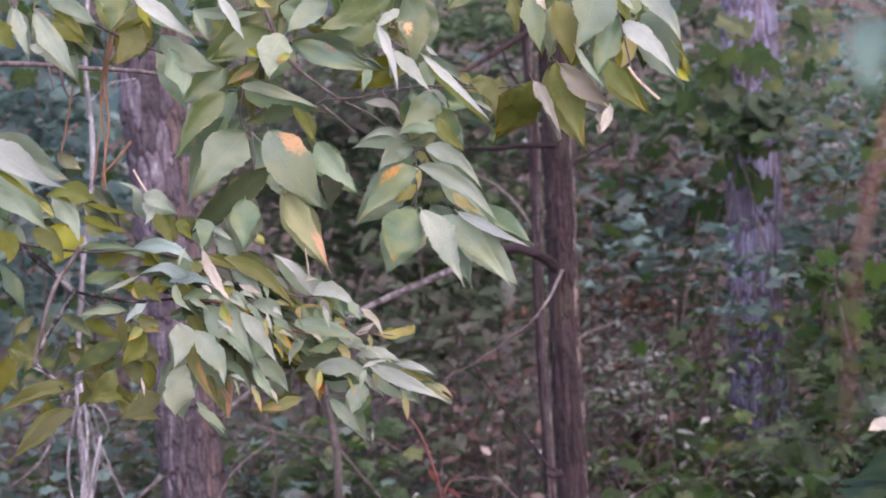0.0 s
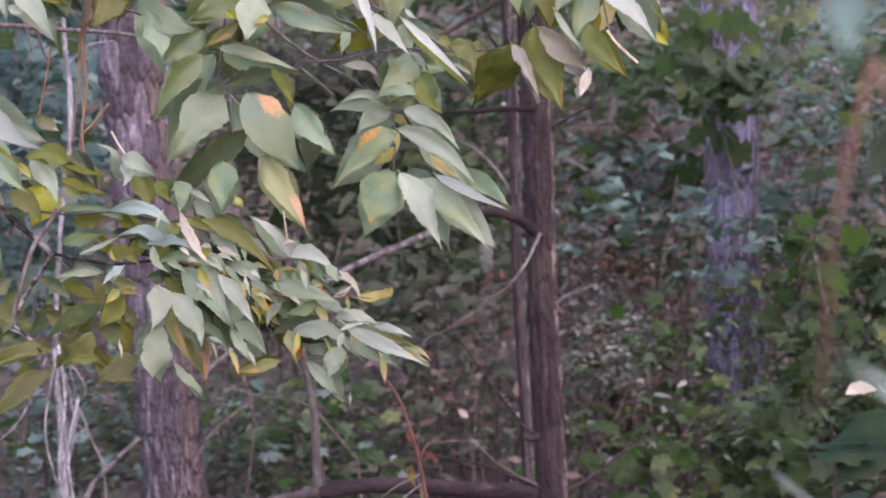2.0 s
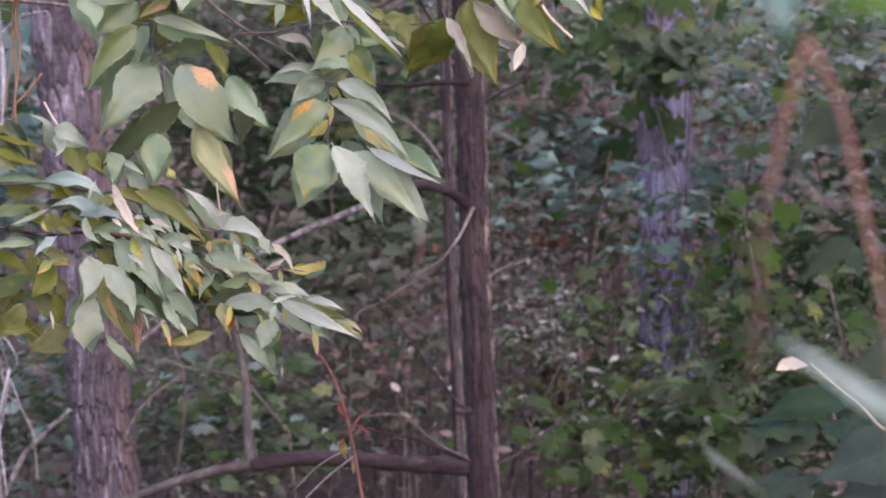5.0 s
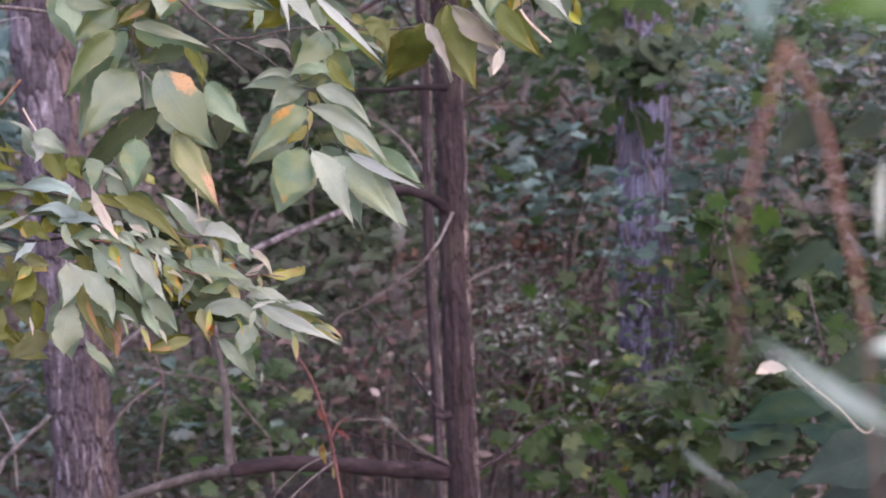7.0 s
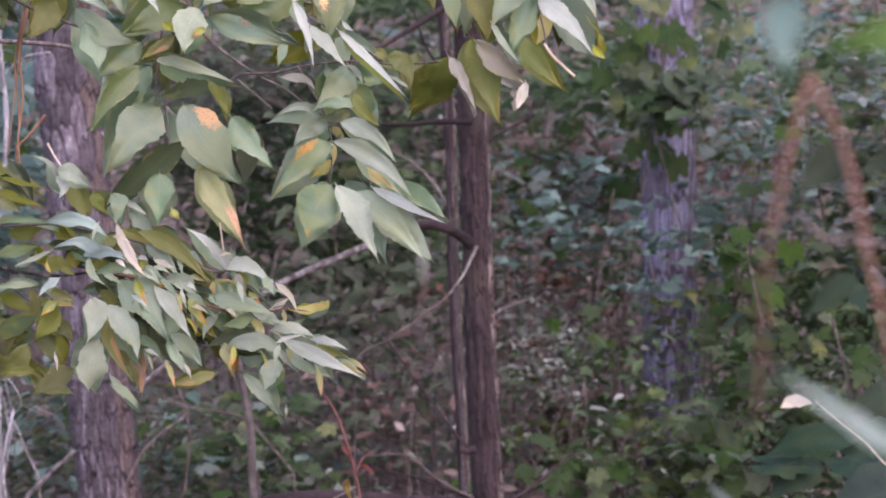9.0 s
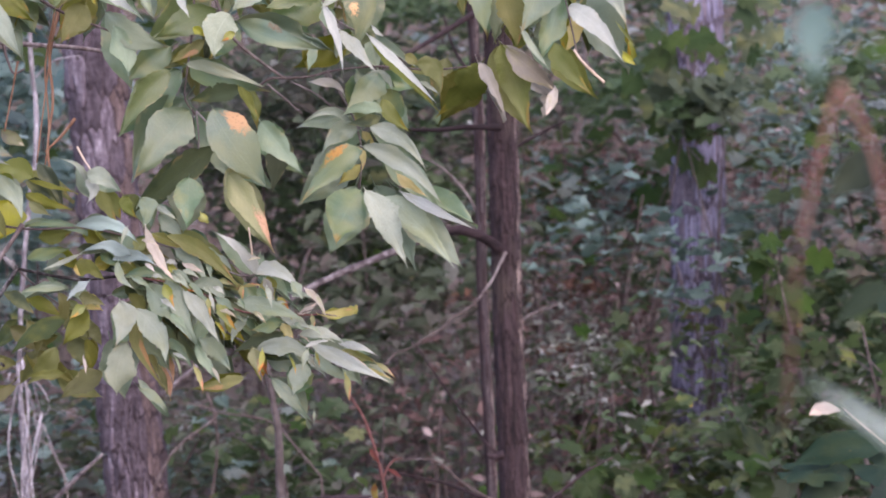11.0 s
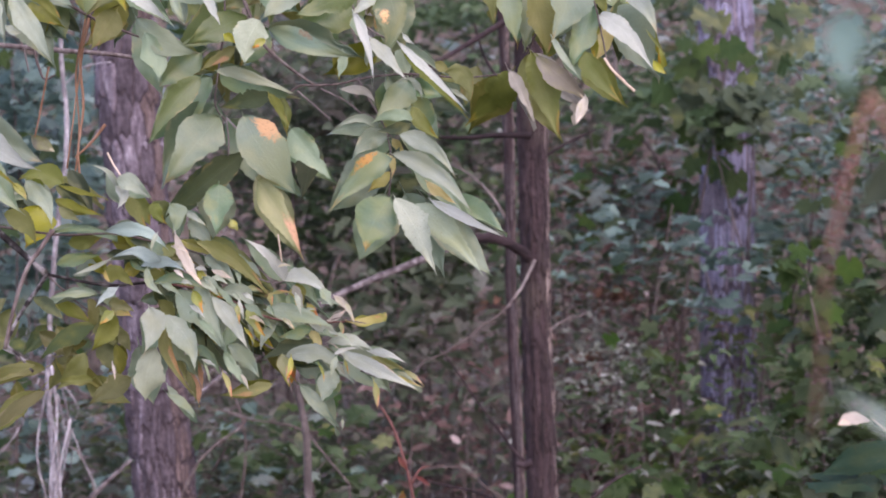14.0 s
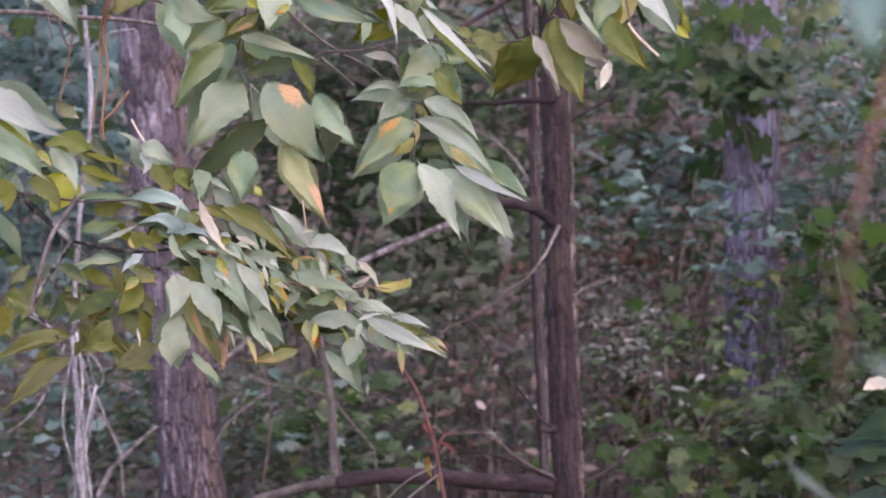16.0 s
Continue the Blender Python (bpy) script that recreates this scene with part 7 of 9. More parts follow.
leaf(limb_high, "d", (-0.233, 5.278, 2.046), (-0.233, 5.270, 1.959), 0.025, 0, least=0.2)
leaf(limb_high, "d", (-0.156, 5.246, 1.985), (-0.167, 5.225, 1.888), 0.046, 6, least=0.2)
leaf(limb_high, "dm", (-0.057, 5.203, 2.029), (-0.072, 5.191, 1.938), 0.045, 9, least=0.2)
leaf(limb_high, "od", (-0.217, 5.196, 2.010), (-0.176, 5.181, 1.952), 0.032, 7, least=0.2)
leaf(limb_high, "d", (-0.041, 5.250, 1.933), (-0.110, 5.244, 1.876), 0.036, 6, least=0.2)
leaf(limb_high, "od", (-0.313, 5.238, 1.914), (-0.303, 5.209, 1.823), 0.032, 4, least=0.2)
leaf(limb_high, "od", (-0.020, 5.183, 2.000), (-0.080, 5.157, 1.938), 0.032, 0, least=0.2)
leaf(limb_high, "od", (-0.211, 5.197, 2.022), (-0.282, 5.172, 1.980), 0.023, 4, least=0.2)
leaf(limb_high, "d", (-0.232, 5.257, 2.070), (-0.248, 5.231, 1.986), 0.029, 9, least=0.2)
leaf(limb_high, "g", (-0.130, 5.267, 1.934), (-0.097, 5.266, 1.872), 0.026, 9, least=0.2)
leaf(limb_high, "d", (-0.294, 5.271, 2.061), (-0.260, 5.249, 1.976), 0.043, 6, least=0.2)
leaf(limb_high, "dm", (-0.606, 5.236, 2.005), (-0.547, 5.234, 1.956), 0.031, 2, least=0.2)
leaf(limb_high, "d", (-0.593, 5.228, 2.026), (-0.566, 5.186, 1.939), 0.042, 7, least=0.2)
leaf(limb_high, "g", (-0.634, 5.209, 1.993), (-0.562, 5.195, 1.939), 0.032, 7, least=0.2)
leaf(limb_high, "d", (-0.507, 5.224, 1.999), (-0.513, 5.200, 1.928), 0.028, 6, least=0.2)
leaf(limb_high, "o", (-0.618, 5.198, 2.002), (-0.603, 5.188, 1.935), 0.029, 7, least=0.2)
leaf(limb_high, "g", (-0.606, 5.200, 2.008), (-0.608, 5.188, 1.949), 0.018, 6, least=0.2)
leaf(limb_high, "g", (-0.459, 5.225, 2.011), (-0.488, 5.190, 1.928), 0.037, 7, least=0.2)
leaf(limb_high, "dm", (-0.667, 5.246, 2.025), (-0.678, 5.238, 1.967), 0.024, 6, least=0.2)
leaf(limb_high, "d", (0.232, 5.149, 2.007), (0.230, 5.130, 1.946), 0.027, 6, least=0.2)
leaf(limb_high, "g", (0.235, 5.181, 1.998), (0.287, 5.168, 1.919), 0.035, 9, least=0.2)
leaf(limb_high, "dm", (0.273, 5.188, 2.015), (0.315, 5.166, 1.961), 0.024, 0, least=0.2)
leaf(limb_high, "d", (0.231, 5.156, 2.025), (0.233, 5.132, 1.927), 0.039, 0, least=0.2)
leaf(limb_high, "o", (0.246, 5.186, 2.016), (0.240, 5.179, 1.919), 0.038, 6, least=0.2)
leaf(limb_high, "dm", (0.342, 5.131, 1.976), (0.338, 5.114, 1.877), 0.038, 2, least=0.2)
leaf(limb_high, "d", (0.209, 5.181, 2.037), (0.187, 5.164, 1.940), 0.034, 4, least=0.2)
leaf(limb_high, "d", (0.205, 5.125, 1.995), (0.185, 5.084, 1.898), 0.040, 9, least=0.2)
leaf(limb_high, "g", (-0.038, 5.182, 1.855), (-0.033, 5.164, 1.818), 0.017, 7, least=0.2)
leaf(limb_high, "g", (-0.007, 5.142, 1.846), (-0.005, 5.138, 1.782), 0.019, 0, least=0.2)
leaf(limb_high, "m", (0.019, 5.148, 1.817), (0.038, 5.127, 1.760), 0.028, 2, least=0.2)
leaf(limb_high, "g", (-0.018, 5.158, 1.857), (0.018, 5.157, 1.830), 0.014, 6, least=0.2)
leaf(limb_high, "m", (-0.041, 5.134, 1.868), (-0.003, 5.128, 1.819), 0.030, 7, least=0.2)
leaf(limb_high, "g", (-0.015, 5.141, 1.787), (0.038, 5.128, 1.754), 0.025, 2, least=0.2)
leaf(limb_high, "g", (-0.041, 5.145, 1.873), (-0.022, 5.127, 1.835), 0.011, 7, least=0.2)
leaf(limb_high, "g", (-0.002, 5.157, 1.854), (0.052, 5.140, 1.827), 0.030, 7, least=0.2)
stem("twig", [(-0.357, 5.020, 1.391), (-0.350, 5.020, 1.377), (-0.347, 5.020, 1.362)], 0.0011, 0.0007, GREY, limb_low, "", sides=5, knots=0.12, per=3)
stem("twig", [(-0.333, 5.020, 1.399), (-0.321, 5.020, 1.393), (-0.313, 5.020, 1.387)], 0.0011, 0.0007, GREY, limb_low, "", sides=5, knots=0.12, per=3)
stem("twig", [(-0.347, 5.020, 1.407), (-0.342, 5.020, 1.389), (-0.341, 5.020, 1.372)], 0.0011, 0.0007, GREY, limb_low, "", sides=5, knots=0.12, per=3)
stem("twig", [(-0.211, 5.020, 1.385), (-0.206, 5.020, 1.372), (-0.205, 5.020, 1.359)], 0.0011, 0.0007, GREY, limb_low, "", sides=5, knots=0.12, per=3)
stem("twig", [(-0.068, 5.020, 1.370), (-0.065, 5.020, 1.351), (-0.067, 5.020, 1.332)], 0.0011, 0.0007, GREY, limb_low, "", sides=5, knots=0.12, per=3)
stem("twig", [(-0.139, 5.020, 1.472), (-0.127, 5.020, 1.475), (-0.118, 5.020, 1.477)], 0.0011, 0.0007, GREY, limb_low, "", sides=5, knots=0.12, per=3)
stem("twig", [(-0.114, 5.020, 1.471), (-0.094, 5.020, 1.467), (-0.078, 5.020, 1.464)], 0.0011, 0.0007, GREY, limb_low, "", sides=5, knots=0.12, per=3)

# ---- the scaly pine behind the branch ----
PINE_FOOT = (-0.725, 9.500, 0.0)
PINE_LEAN = (-0.0623, -0.0000)
PINE_R = 0.092

# ---- the dark young tree, its limbs and the dead wood about it ----
dark_tree = thing("dark_young_tree", (0.334, 8.600, 0.0), "slim young tree with dark rough bark and bare lower limbs", "tree")
dark_trunk = stem("trunk", [(0.334, 8.600, -0.1), (0.326, 8.600, 0.908), (0.323, 8.600, 1.402), (0.326, 8.600, 1.958), (0.291, 8.600, 4.2), (0.263, 8.600, 7.0)], 0.0434, 0.0189, DARK, dark_tree, sides=20, knots=0.1, per=8)
DARK_LINE = [(0.334, 8.600, -0.100), (0.326, 8.600, 0.908), (0.323, 8.600, 1.402), (0.326, 8.600, 1.958), (0.291, 8.600, 4.200)]
dark_zs = [p[2] for p in DARK_LINE]
# last bark colour only runs along the right edge, paler than the rest
bark_section(dark_trunk, lambda z: (np.interp(z, dark_zs, [p[0] for p in DARK_LINE]), np.interp(z, dark_zs, [p[1] for p in DARK_LINE])), 0.0400, 0.5, 2.7, (0.0125, 0.10), 0.2, [DARK, DARK_FLAKE, DARK, DARK_PALE], DARK_GAP, 31, step=0.007, sides=84, red_side=-0.12)
bent_limb = stem("limb", [(0.330, 8.600, 1.513), (0.276, 8.550, 1.562), (0.215, 8.520, 1.589), (0.161, 8.500, 1.591), (0.099, 8.470, 1.577)], 0.0177, 0.0121, DARK_LIMB, dark_tree, "", sides=8, knots=0.3, per=5)
stem("limb_end", [(0.109, 8.480, 1.580), (0.037, 8.450, 1.548), (-0.101, 8.400, 1.497), (-0.222, 8.350, 1.446), (-0.405, 8.300, 1.336), (-0.598, 8.200, 1.189)], 0.0122, 0.0062, LICHEN, bent_limb, "", sides=8, knots=0.3, per=5)
side_twig = stem("limb", [(0.322, 8.550, 1.529), (0.302, 8.540, 1.493), (0.281, 8.520, 1.455), (0.258, 8.500, 1.426)], 0.0046, 0.0038, GREY, dark_tree, "", sides=8, knots=0.5, per=5)
stem("twig", [(0.259, 8.500, 1.427), (0.235, 8.490, 1.399), (0.198, 8.480, 1.371), (0.170, 8.460, 1.359), (0.134, 8.450, 1.327), (0.104, 8.440, 1.312), (0.059, 8.430, 1.284), (0.010, 8.420, 1.266), (-0.034, 8.400, 1.226), (-0.145, 8.400, 1.183)], 0.0036, 0.0020, TWIG, side_twig, "", sides=8, knots=0.5, per=5)
stem("limb", [(0.318, 8.500, 1.865), (0.234, 8.500, 1.869), (0.143, 8.500, 1.864), (0.036, 8.500, 1.871)], 0.0091, 0.0046, DARK_LIMB, dark_tree, "", sides=8, knots=0.12, per=5)
stem("limb", [(0.322, 8.500, 2.198), (0.248, 8.500, 2.170), (0.169, 8.500, 2.125), (0.044, 8.500, 2.057), (-0.049, 8.500, 2.015)], 0.0107, 0.0038, DARK, dark_tree, "", sides=8, knots=0.12, per=5)
stem("limb", [(0.342, 8.600, 1.803), (0.437, 8.600, 1.853), (0.500, 8.600, 1.881)], 0.0054, 0.0023, DARK, dark_tree, "", sides=8, knots=0.12, per=5)
low_limb = stem("limb", [(0.325, 8.630, 0.813), (0.237, 8.580, 0.825), (0.114, 8.520, 0.841), (-0.023, 8.460, 0.862), (-0.158, 8.400, 0.876), (-0.300, 8.400, 0.864)], 0.0250, 0.0200, DARK_LIMB, dark_tree, "thick crooked low limb", sides=18, knots=0.25, per=12, ridges=0.16)
stem("shoot", [(-0.301, 8.400, 0.853), (-0.306, 8.400, 0.952), (-0.306, 8.400, 1.072), (-0.319, 8.400, 1.163), (-0.334, 8.400, 1.262)], 0.0136, 0.0083, GREY_DIM, low_limb, "", sides=8, knots=0.25, per=5)
stem("shoot", [(-0.279, 8.400, 0.868), (-0.431, 8.400, 0.844), (-0.568, 8.400, 0.805), (-0.767, 8.400, 0.731)], 0.0166, 0.0090, GREY_DIM, low_limb, "", sides=8, knots=0.25, per=5)
stem("shoot", [(0.361, 8.600, 0.822), (0.424, 8.600, 0.850), (0.536, 8.600, 0.930), (0.598, 8.600, 0.958)], 0.0062, 0.0023, DARK, dark_tree, "", sides=8, knots=0.12, per=5)

stem("shoot", [(0.292, 8.500, 0.841), (0.213, 8.500, 0.878), (0.136, 8.500, 0.910), (0.040, 8.500, 0.933), (-0.018, 8.500, 0.950)], 0.005, 0.0028, DARK_LIMB, dark_tree, "", sides=6, knots=0.2, per=4)
stem("shoot", [(0.284, 8.450, 0.855), (0.222, 8.450, 0.887), (0.165, 8.450, 0.928), (0.118, 8.450, 0.973), (0.060, 8.450, 0.982), (0.002, 8.450, 0.977)], 0.0034, 0.0018, TWIG, dark_tree, "", sides=6, knots=0.2, per=4)
stem("shoot", [(0.297, 8.500, 0.978), (0.266, 8.500, 0.998), (0.219, 8.500, 1.059), (0.136, 8.500, 1.179), (0.053, 8.500, 1.309)], 0.0048, 0.0022, DARK_LIMB, dark_tree, "", sides=6, knots=0.2, per=4)
stem("shoot", [(0.295, 8.450, 0.986), (0.269, 8.450, 0.980), (0.250, 8.450, 0.987)], 0.012, 0.006, DARK, dark_tree, "short dark knot", sides=6, knots=0.2, per=4)

# ---- thin brown tree beside it ----
thin_tree = thing("thin_brown_tree", (0.285, 9.100, 0.0), "thin straight brown sapling close beside the dark tree", "tree")
thin_trunk = stem("trunk", [(0.285, 9.100, -0.1), (0.278, 9.100, 1.002), (0.270, 9.100, 1.427), (0.277, 9.100, 1.818), (0.268, 9.100, 2.210), (0.015, 9.100, 5.5)], 0.0150, 0.010, THIN, thin_tree, "brown bark with pale streaks", knots=0.1, per=8, sides=14)
THIN_LINE = [(0.285, 9.100, -0.1), (0.278, 9.100, 1.002), (0.270, 9.100, 1.427), (0.277, 9.100, 1.818), (0.268, 9.100, 2.210), (0.015, 9.100, 5.5)]
thin_zs = [p[2] for p in THIN_LINE]
# lit streak down the right edge is put into the bark colour
bark_section(thin_trunk, lambda z: (np.interp(z, thin_zs, [p[0] for p in THIN_LINE]), np.interp(z, thin_zs, [p[1] for p in THIN_LINE])), 0.0158, 0.5, 2.7, (0.0085, 0.09), 0.2, [THIN, THIN, DARK_FLAKE, DARK_PALE], DARK_GAP, 33, step=0.009, sides=48, red_side=-0.45)
stem("limb", [(0.272, 9.100, 1.622), (0.227, 9.100, 1.706), (0.164, 9.100, 1.774), (0.069, 9.100, 1.827)], 0.0057, 0.0024, GREY, thin_tree, "", sides=8, knots=0.12, per=5)
stem("limb", [(0.275, 9.200, 1.160), (0.317, 9.200, 1.258), (0.411, 9.200, 1.336), (0.495, 9.200, 1.365)], 0.0049, 0.0025, TWIG, thin_tree, "", sides=8, knots=0.12, per=5)
stem("limb", [(0.273, 9.100, 2.014), (0.212, 9.100, 2.115), (0.184, 9.100, 2.214)], 0.0057, 0.0033, DARK, thin_tree, "", sides=8, knots=0.12, per=5)

# ---- pale lichen-covered stem at the pine, dead vines, red shoot ----
pale_stem = thing("pale_sapling", (-1.038, 8.900, 0.0), "spindly dead sapling with whitish lichen-covered bark", "sapling")
stem("trunk", [(-1.038, 8.900, -0.1), (-1.038, 8.900, 0.944), (-1.048, 8.900, 1.232), (-1.020, 8.900, 1.582), (-0.975, 8.900, 1.948), (-0.986, 8.900, 2.140), (-0.958, 8.900, 2.474)], 0.009, 0.006, PALE, pale_stem, knots=0.35, per=8)
stem("twig", [(-1.038, 8.850, 1.250), (-1.004, 8.850, 1.121), (-0.997, 8.850, 1.026), (-1.021, 8.850, 0.916)], 0.0026, 0.0018, PALE, pale_stem, "", sides=6, knots=0.12, per=5)
stem("twig", [(-1.047, 8.850, 1.234), (-1.029, 8.850, 1.091), (-1.022, 8.850, 0.963), (-1.039, 8.850, 0.869)], 0.0026, 0.0018, PALE, pale_stem, "", sides=6, knots=0.12, per=5)
stem("twig", [(-1.032, 8.850, 1.202), (-0.982, 8.850, 1.073), (-0.986, 8.850, 0.978)], 0.0018, 0.0013, PALE, pale_stem, "", sides=6, knots=0.12, per=5)
stem("twig", [(-1.067, 8.850, 1.235), (-1.110, 8.850, 1.126), (-1.150, 8.850, 1.056)], 0.0018, 0.0009, PALE, pale_stem, "", sides=6, knots=0.12, per=5)
stem("twig", [(-1.062, 8.850, 1.132), (-1.107, 8.850, 1.129)], 0.0013, 0.0009, PALE, pale_stem, "", sides=6, knots=0.12, per=5)
stem("twig", [(-0.971, 8.850, 2.057), (-0.913, 8.850, 2.105), (-0.841, 8.850, 2.115)], 0.0022, 0.0013, PALE, pale_stem, "", sides=6, knots=0.12, per=5)
stem("twig", [(-0.981, 8.850, 1.089), (-0.946, 8.850, 0.992), (-0.910, 8.850, 0.911)], 0.0018, 0.0009, PALE, pale_stem, "", sides=6, knots=0.12, per=5)
stem("twig", [(-1.054, 8.850, 1.251), (-1.146, 8.850, 1.310), (-1.185, 8.850, 1.328)], 0.0022, 0.0009, PALE, pale_stem, "", sides=6, knots=0.12, per=5)
stem("twig", [(-1.110, 8.850, 1.126), (-1.174, 8.850, 1.034), (-1.240, 8.850, 0.989)], 0.0013, 0.0009, PALE, pale_stem, "", sides=6, knots=0.12, per=5)
stem("twig", [(-1.019, 8.850, 1.328), (-1.024, 8.850, 1.300), (-1.052, 8.850, 1.300), (-1.076, 8.850, 1.317), (-1.086, 8.850, 1.343), (-1.086, 8.850, 1.372)], 0.0012, 0.0006, PALE, pale_stem, "", sides=5, knots=0.4, per=2)
stem("twig", [(-1.070, 8.850, 1.251), (-1.097, 8.850, 1.229), (-1.130, 8.850, 1.219), (-1.163, 8.850, 1.208), (-1.190, 8.850, 1.186), (-1.204, 8.850, 1.153)], 0.0012, 0.0006, PALE, pale_stem, "", sides=5, knots=0.4, per=2)
stem("twig", [(-1.023, 8.850, 1.233), (-0.993, 8.850, 1.204), (-0.970, 8.850, 1.171), (-0.960, 8.850, 1.130), (-0.988, 8.850, 1.100), (-1.024, 8.850, 1.080)], 0.0017, 0.0009, PALE, pale_stem, "", sides=5, knots=0.4, per=2)
stem("twig", [(-1.015, 8.850, 1.185), (-1.011, 8.850, 1.148), (-1.023, 8.850, 1.111), (-1.037, 8.850, 1.076), (-1.015, 8.850, 1.045), (-1.016, 8.850, 1.007)], 0.0013, 0.0007, PALE, pale_stem, "", sides=5, knots=0.4, per=2)
stem("twig", [(-1.162, 8.850, 1.319), (-1.142, 8.850, 1.309), (-1.124, 8.850, 1.296), (-1.105, 8.850, 1.285), (-1.119, 8.850, 1.267), (-1.141, 8.850, 1.263)], 0.0010, 0.0006, PALE, pale_stem, "", sides=5, knots=0.4, per=2)
stem("twig", [(-1.110, 8.850, 1.129), (-1.127, 8.850, 1.120), (-1.136, 8.850, 1.103), (-1.152, 8.850, 1.094), (-1.163, 8.850, 1.078), (-1.181, 8.850, 1.074)], 0.0010, 0.0006, PALE, pale_stem, "", sides=5, knots=0.4, per=2)
stem("twig", [(-1.110, 8.850, 1.129), (-1.100, 8.850, 1.137), (-1.090, 8.850, 1.144), (-1.077, 8.850, 1.145), (-1.066, 8.850, 1.151), (-1.054, 8.850, 1.155)], 0.0008, 0.0004, PALE, pale_stem, "", sides=5, knots=0.4, per=2)
stem("twig", [(-1.196, 8.850, 1.257), (-1.174, 8.850, 1.246), (-1.161, 8.850, 1.224), (-1.144, 8.850, 1.205), (-1.137, 8.850, 1.180), (-1.158, 8.850, 1.166)], 0.0010, 0.0006, PALE, pale_stem, "", sides=5, knots=0.4, per=2)
stem("twig", [(-0.985, 8.850, 1.152), (-0.962, 8.850, 1.130), (-0.932, 8.850, 1.120), (-0.907, 8.850, 1.100), (-0.878, 8.850, 1.089), (-0.848, 8.850, 1.099)], 0.0010, 0.0006, PALE, pale_stem, "", sides=5, knots=0.4, per=2)
stem("twig", [(-1.082, 8.850, 1.331), (-1.095, 8.850, 1.345), (-1.099, 8.850, 1.363), (-1.089, 8.850, 1.380), (-1.071, 8.850, 1.386), (-1.052, 8.850, 1.384)], 0.0008, 0.0004, PALE, pale_stem, "", sides=5, knots=0.4, per=2)
stem("twig", [(-0.959, 8.850, 1.231), (-0.953, 8.850, 1.193), (-0.915, 8.850, 1.189), (-0.881, 8.850, 1.172), (-0.843, 8.850, 1.174), (-0.805, 8.850, 1.173)], 0.0008, 0.0004, PALE, pale_stem, "", sides=5, knots=0.4, per=2)
stem("twig", [(-1.154, 8.850, 1.144), (-1.179, 8.850, 1.139), (-1.195, 8.850, 1.120), (-1.210, 8.850, 1.099), (-1.235, 8.850, 1.102), (-1.256, 8.850, 1.116)], 0.0008, 0.0004, PALE, pale_stem, "", sides=5, knots=0.4, per=2)
stem("twig", [(-0.940, 8.850, 1.134), (-0.915, 8.850, 1.121), (-0.889, 8.850, 1.109), (-0.864, 8.850, 1.094), (-0.847, 8.850, 1.071), (-0.843, 8.850, 1.043)], 0.0010, 0.0006, PALE, pale_stem, "", sides=5, knots=0.4, per=2)
stem("twig", [(-1.045, 8.850, 1.377), (-1.054, 8.850, 1.357), (-1.062, 8.850, 1.336), (-1.079, 8.850, 1.323), (-1.083, 8.850, 1.301), (-1.101, 8.850, 1.287)], 0.0010, 0.0006, PALE, pale_stem, "", sides=5, knots=0.4, per=2)
stem("strand", [(-1.027, 8.800, 1.274), (-1.014, 8.800, 1.115), (-1.040, 8.800, 0.926), (-1.024, 8.800, 0.767)], 0.0042, 0.0029, PALE, pale_stem, "", sides=6, knots=0.4, per=4)
stem("strand", [(-0.976, 8.800, 1.122), (-1.009, 8.800, 0.989), (-0.996, 8.800, 0.766)], 0.0034, 0.0024, PALE, pale_stem, "", sides=6, knots=0.4, per=4)
stem("strand", [(-1.042, 8.800, 1.211), (-1.074, 8.800, 1.023), (-1.044, 8.800, 0.831), (-1.056, 8.800, 0.769)], 0.003, 0.0021, PALE, pale_stem, "", sides=6, knots=0.4, per=4)
stem("strand", [(-0.998, 8.800, 1.210), (-0.980, 8.800, 1.082), (-1.024, 8.800, 0.942), (-1.070, 8.800, 0.801)], 0.0026, 0.0018, PALE, pale_stem, "", sides=6, knots=0.4, per=4)
dead_vine = thing("dead_vine", (-0.523, 5.250, 2.144), "rust-coloured dead vine strands hanging beside the pine", "vine")
stem("strand", [(-0.517, 5.250, 2.144), (-0.533, 5.250, 1.982), (-0.550, 5.250, 1.908), (-0.547, 5.250, 1.832), (-0.558, 5.250, 1.757), (-0.555, 5.250, 1.701)], 0.0033, 0.0019, VINE, dead_vine, "", sides=6, knots=0.3, per=5)
stem("strand", [(-0.540, 5.250, 2.144), (-0.539, 5.250, 1.982), (-0.558, 5.250, 1.889), (-0.555, 5.250, 1.795), (-0.574, 5.250, 1.664)], 0.0019, 0.0014, VINE, dead_vine, "", sides=6, knots=0.3, per=5)
stem("strand", [(-0.538, 5.250, 1.964), (-0.555, 5.250, 1.870), (-0.577, 5.250, 1.730)], 0.0014, 0.0014, VINE, dead_vine, "", sides=6, knots=0.3, per=5)
stem("strand", [(-0.511, 5.250, 1.802), (-0.538, 5.250, 1.770), (-0.563, 5.250, 1.748)], 0.0028, 0.0019, VINE, dead_vine, "", sides=6, knots=0.3, per=5)
stem("strand", [(-0.603, 5.250, 1.900), (-0.617, 5.250, 1.835), (-0.629, 5.250, 1.784)], 0.0019, 0.0014, VINE, dead_vine, "", sides=6, knots=0.3, per=5)
leaf(dead_vine, "w", (-0.635, 5.254, 1.787), (-0.598, 5.254, 1.759), 0.024, 3)
dark_twig = thing("dead_twig", (-0.951, 6.400, 2.019), "dark reddish dead twig with hooked side shoots", "twig")
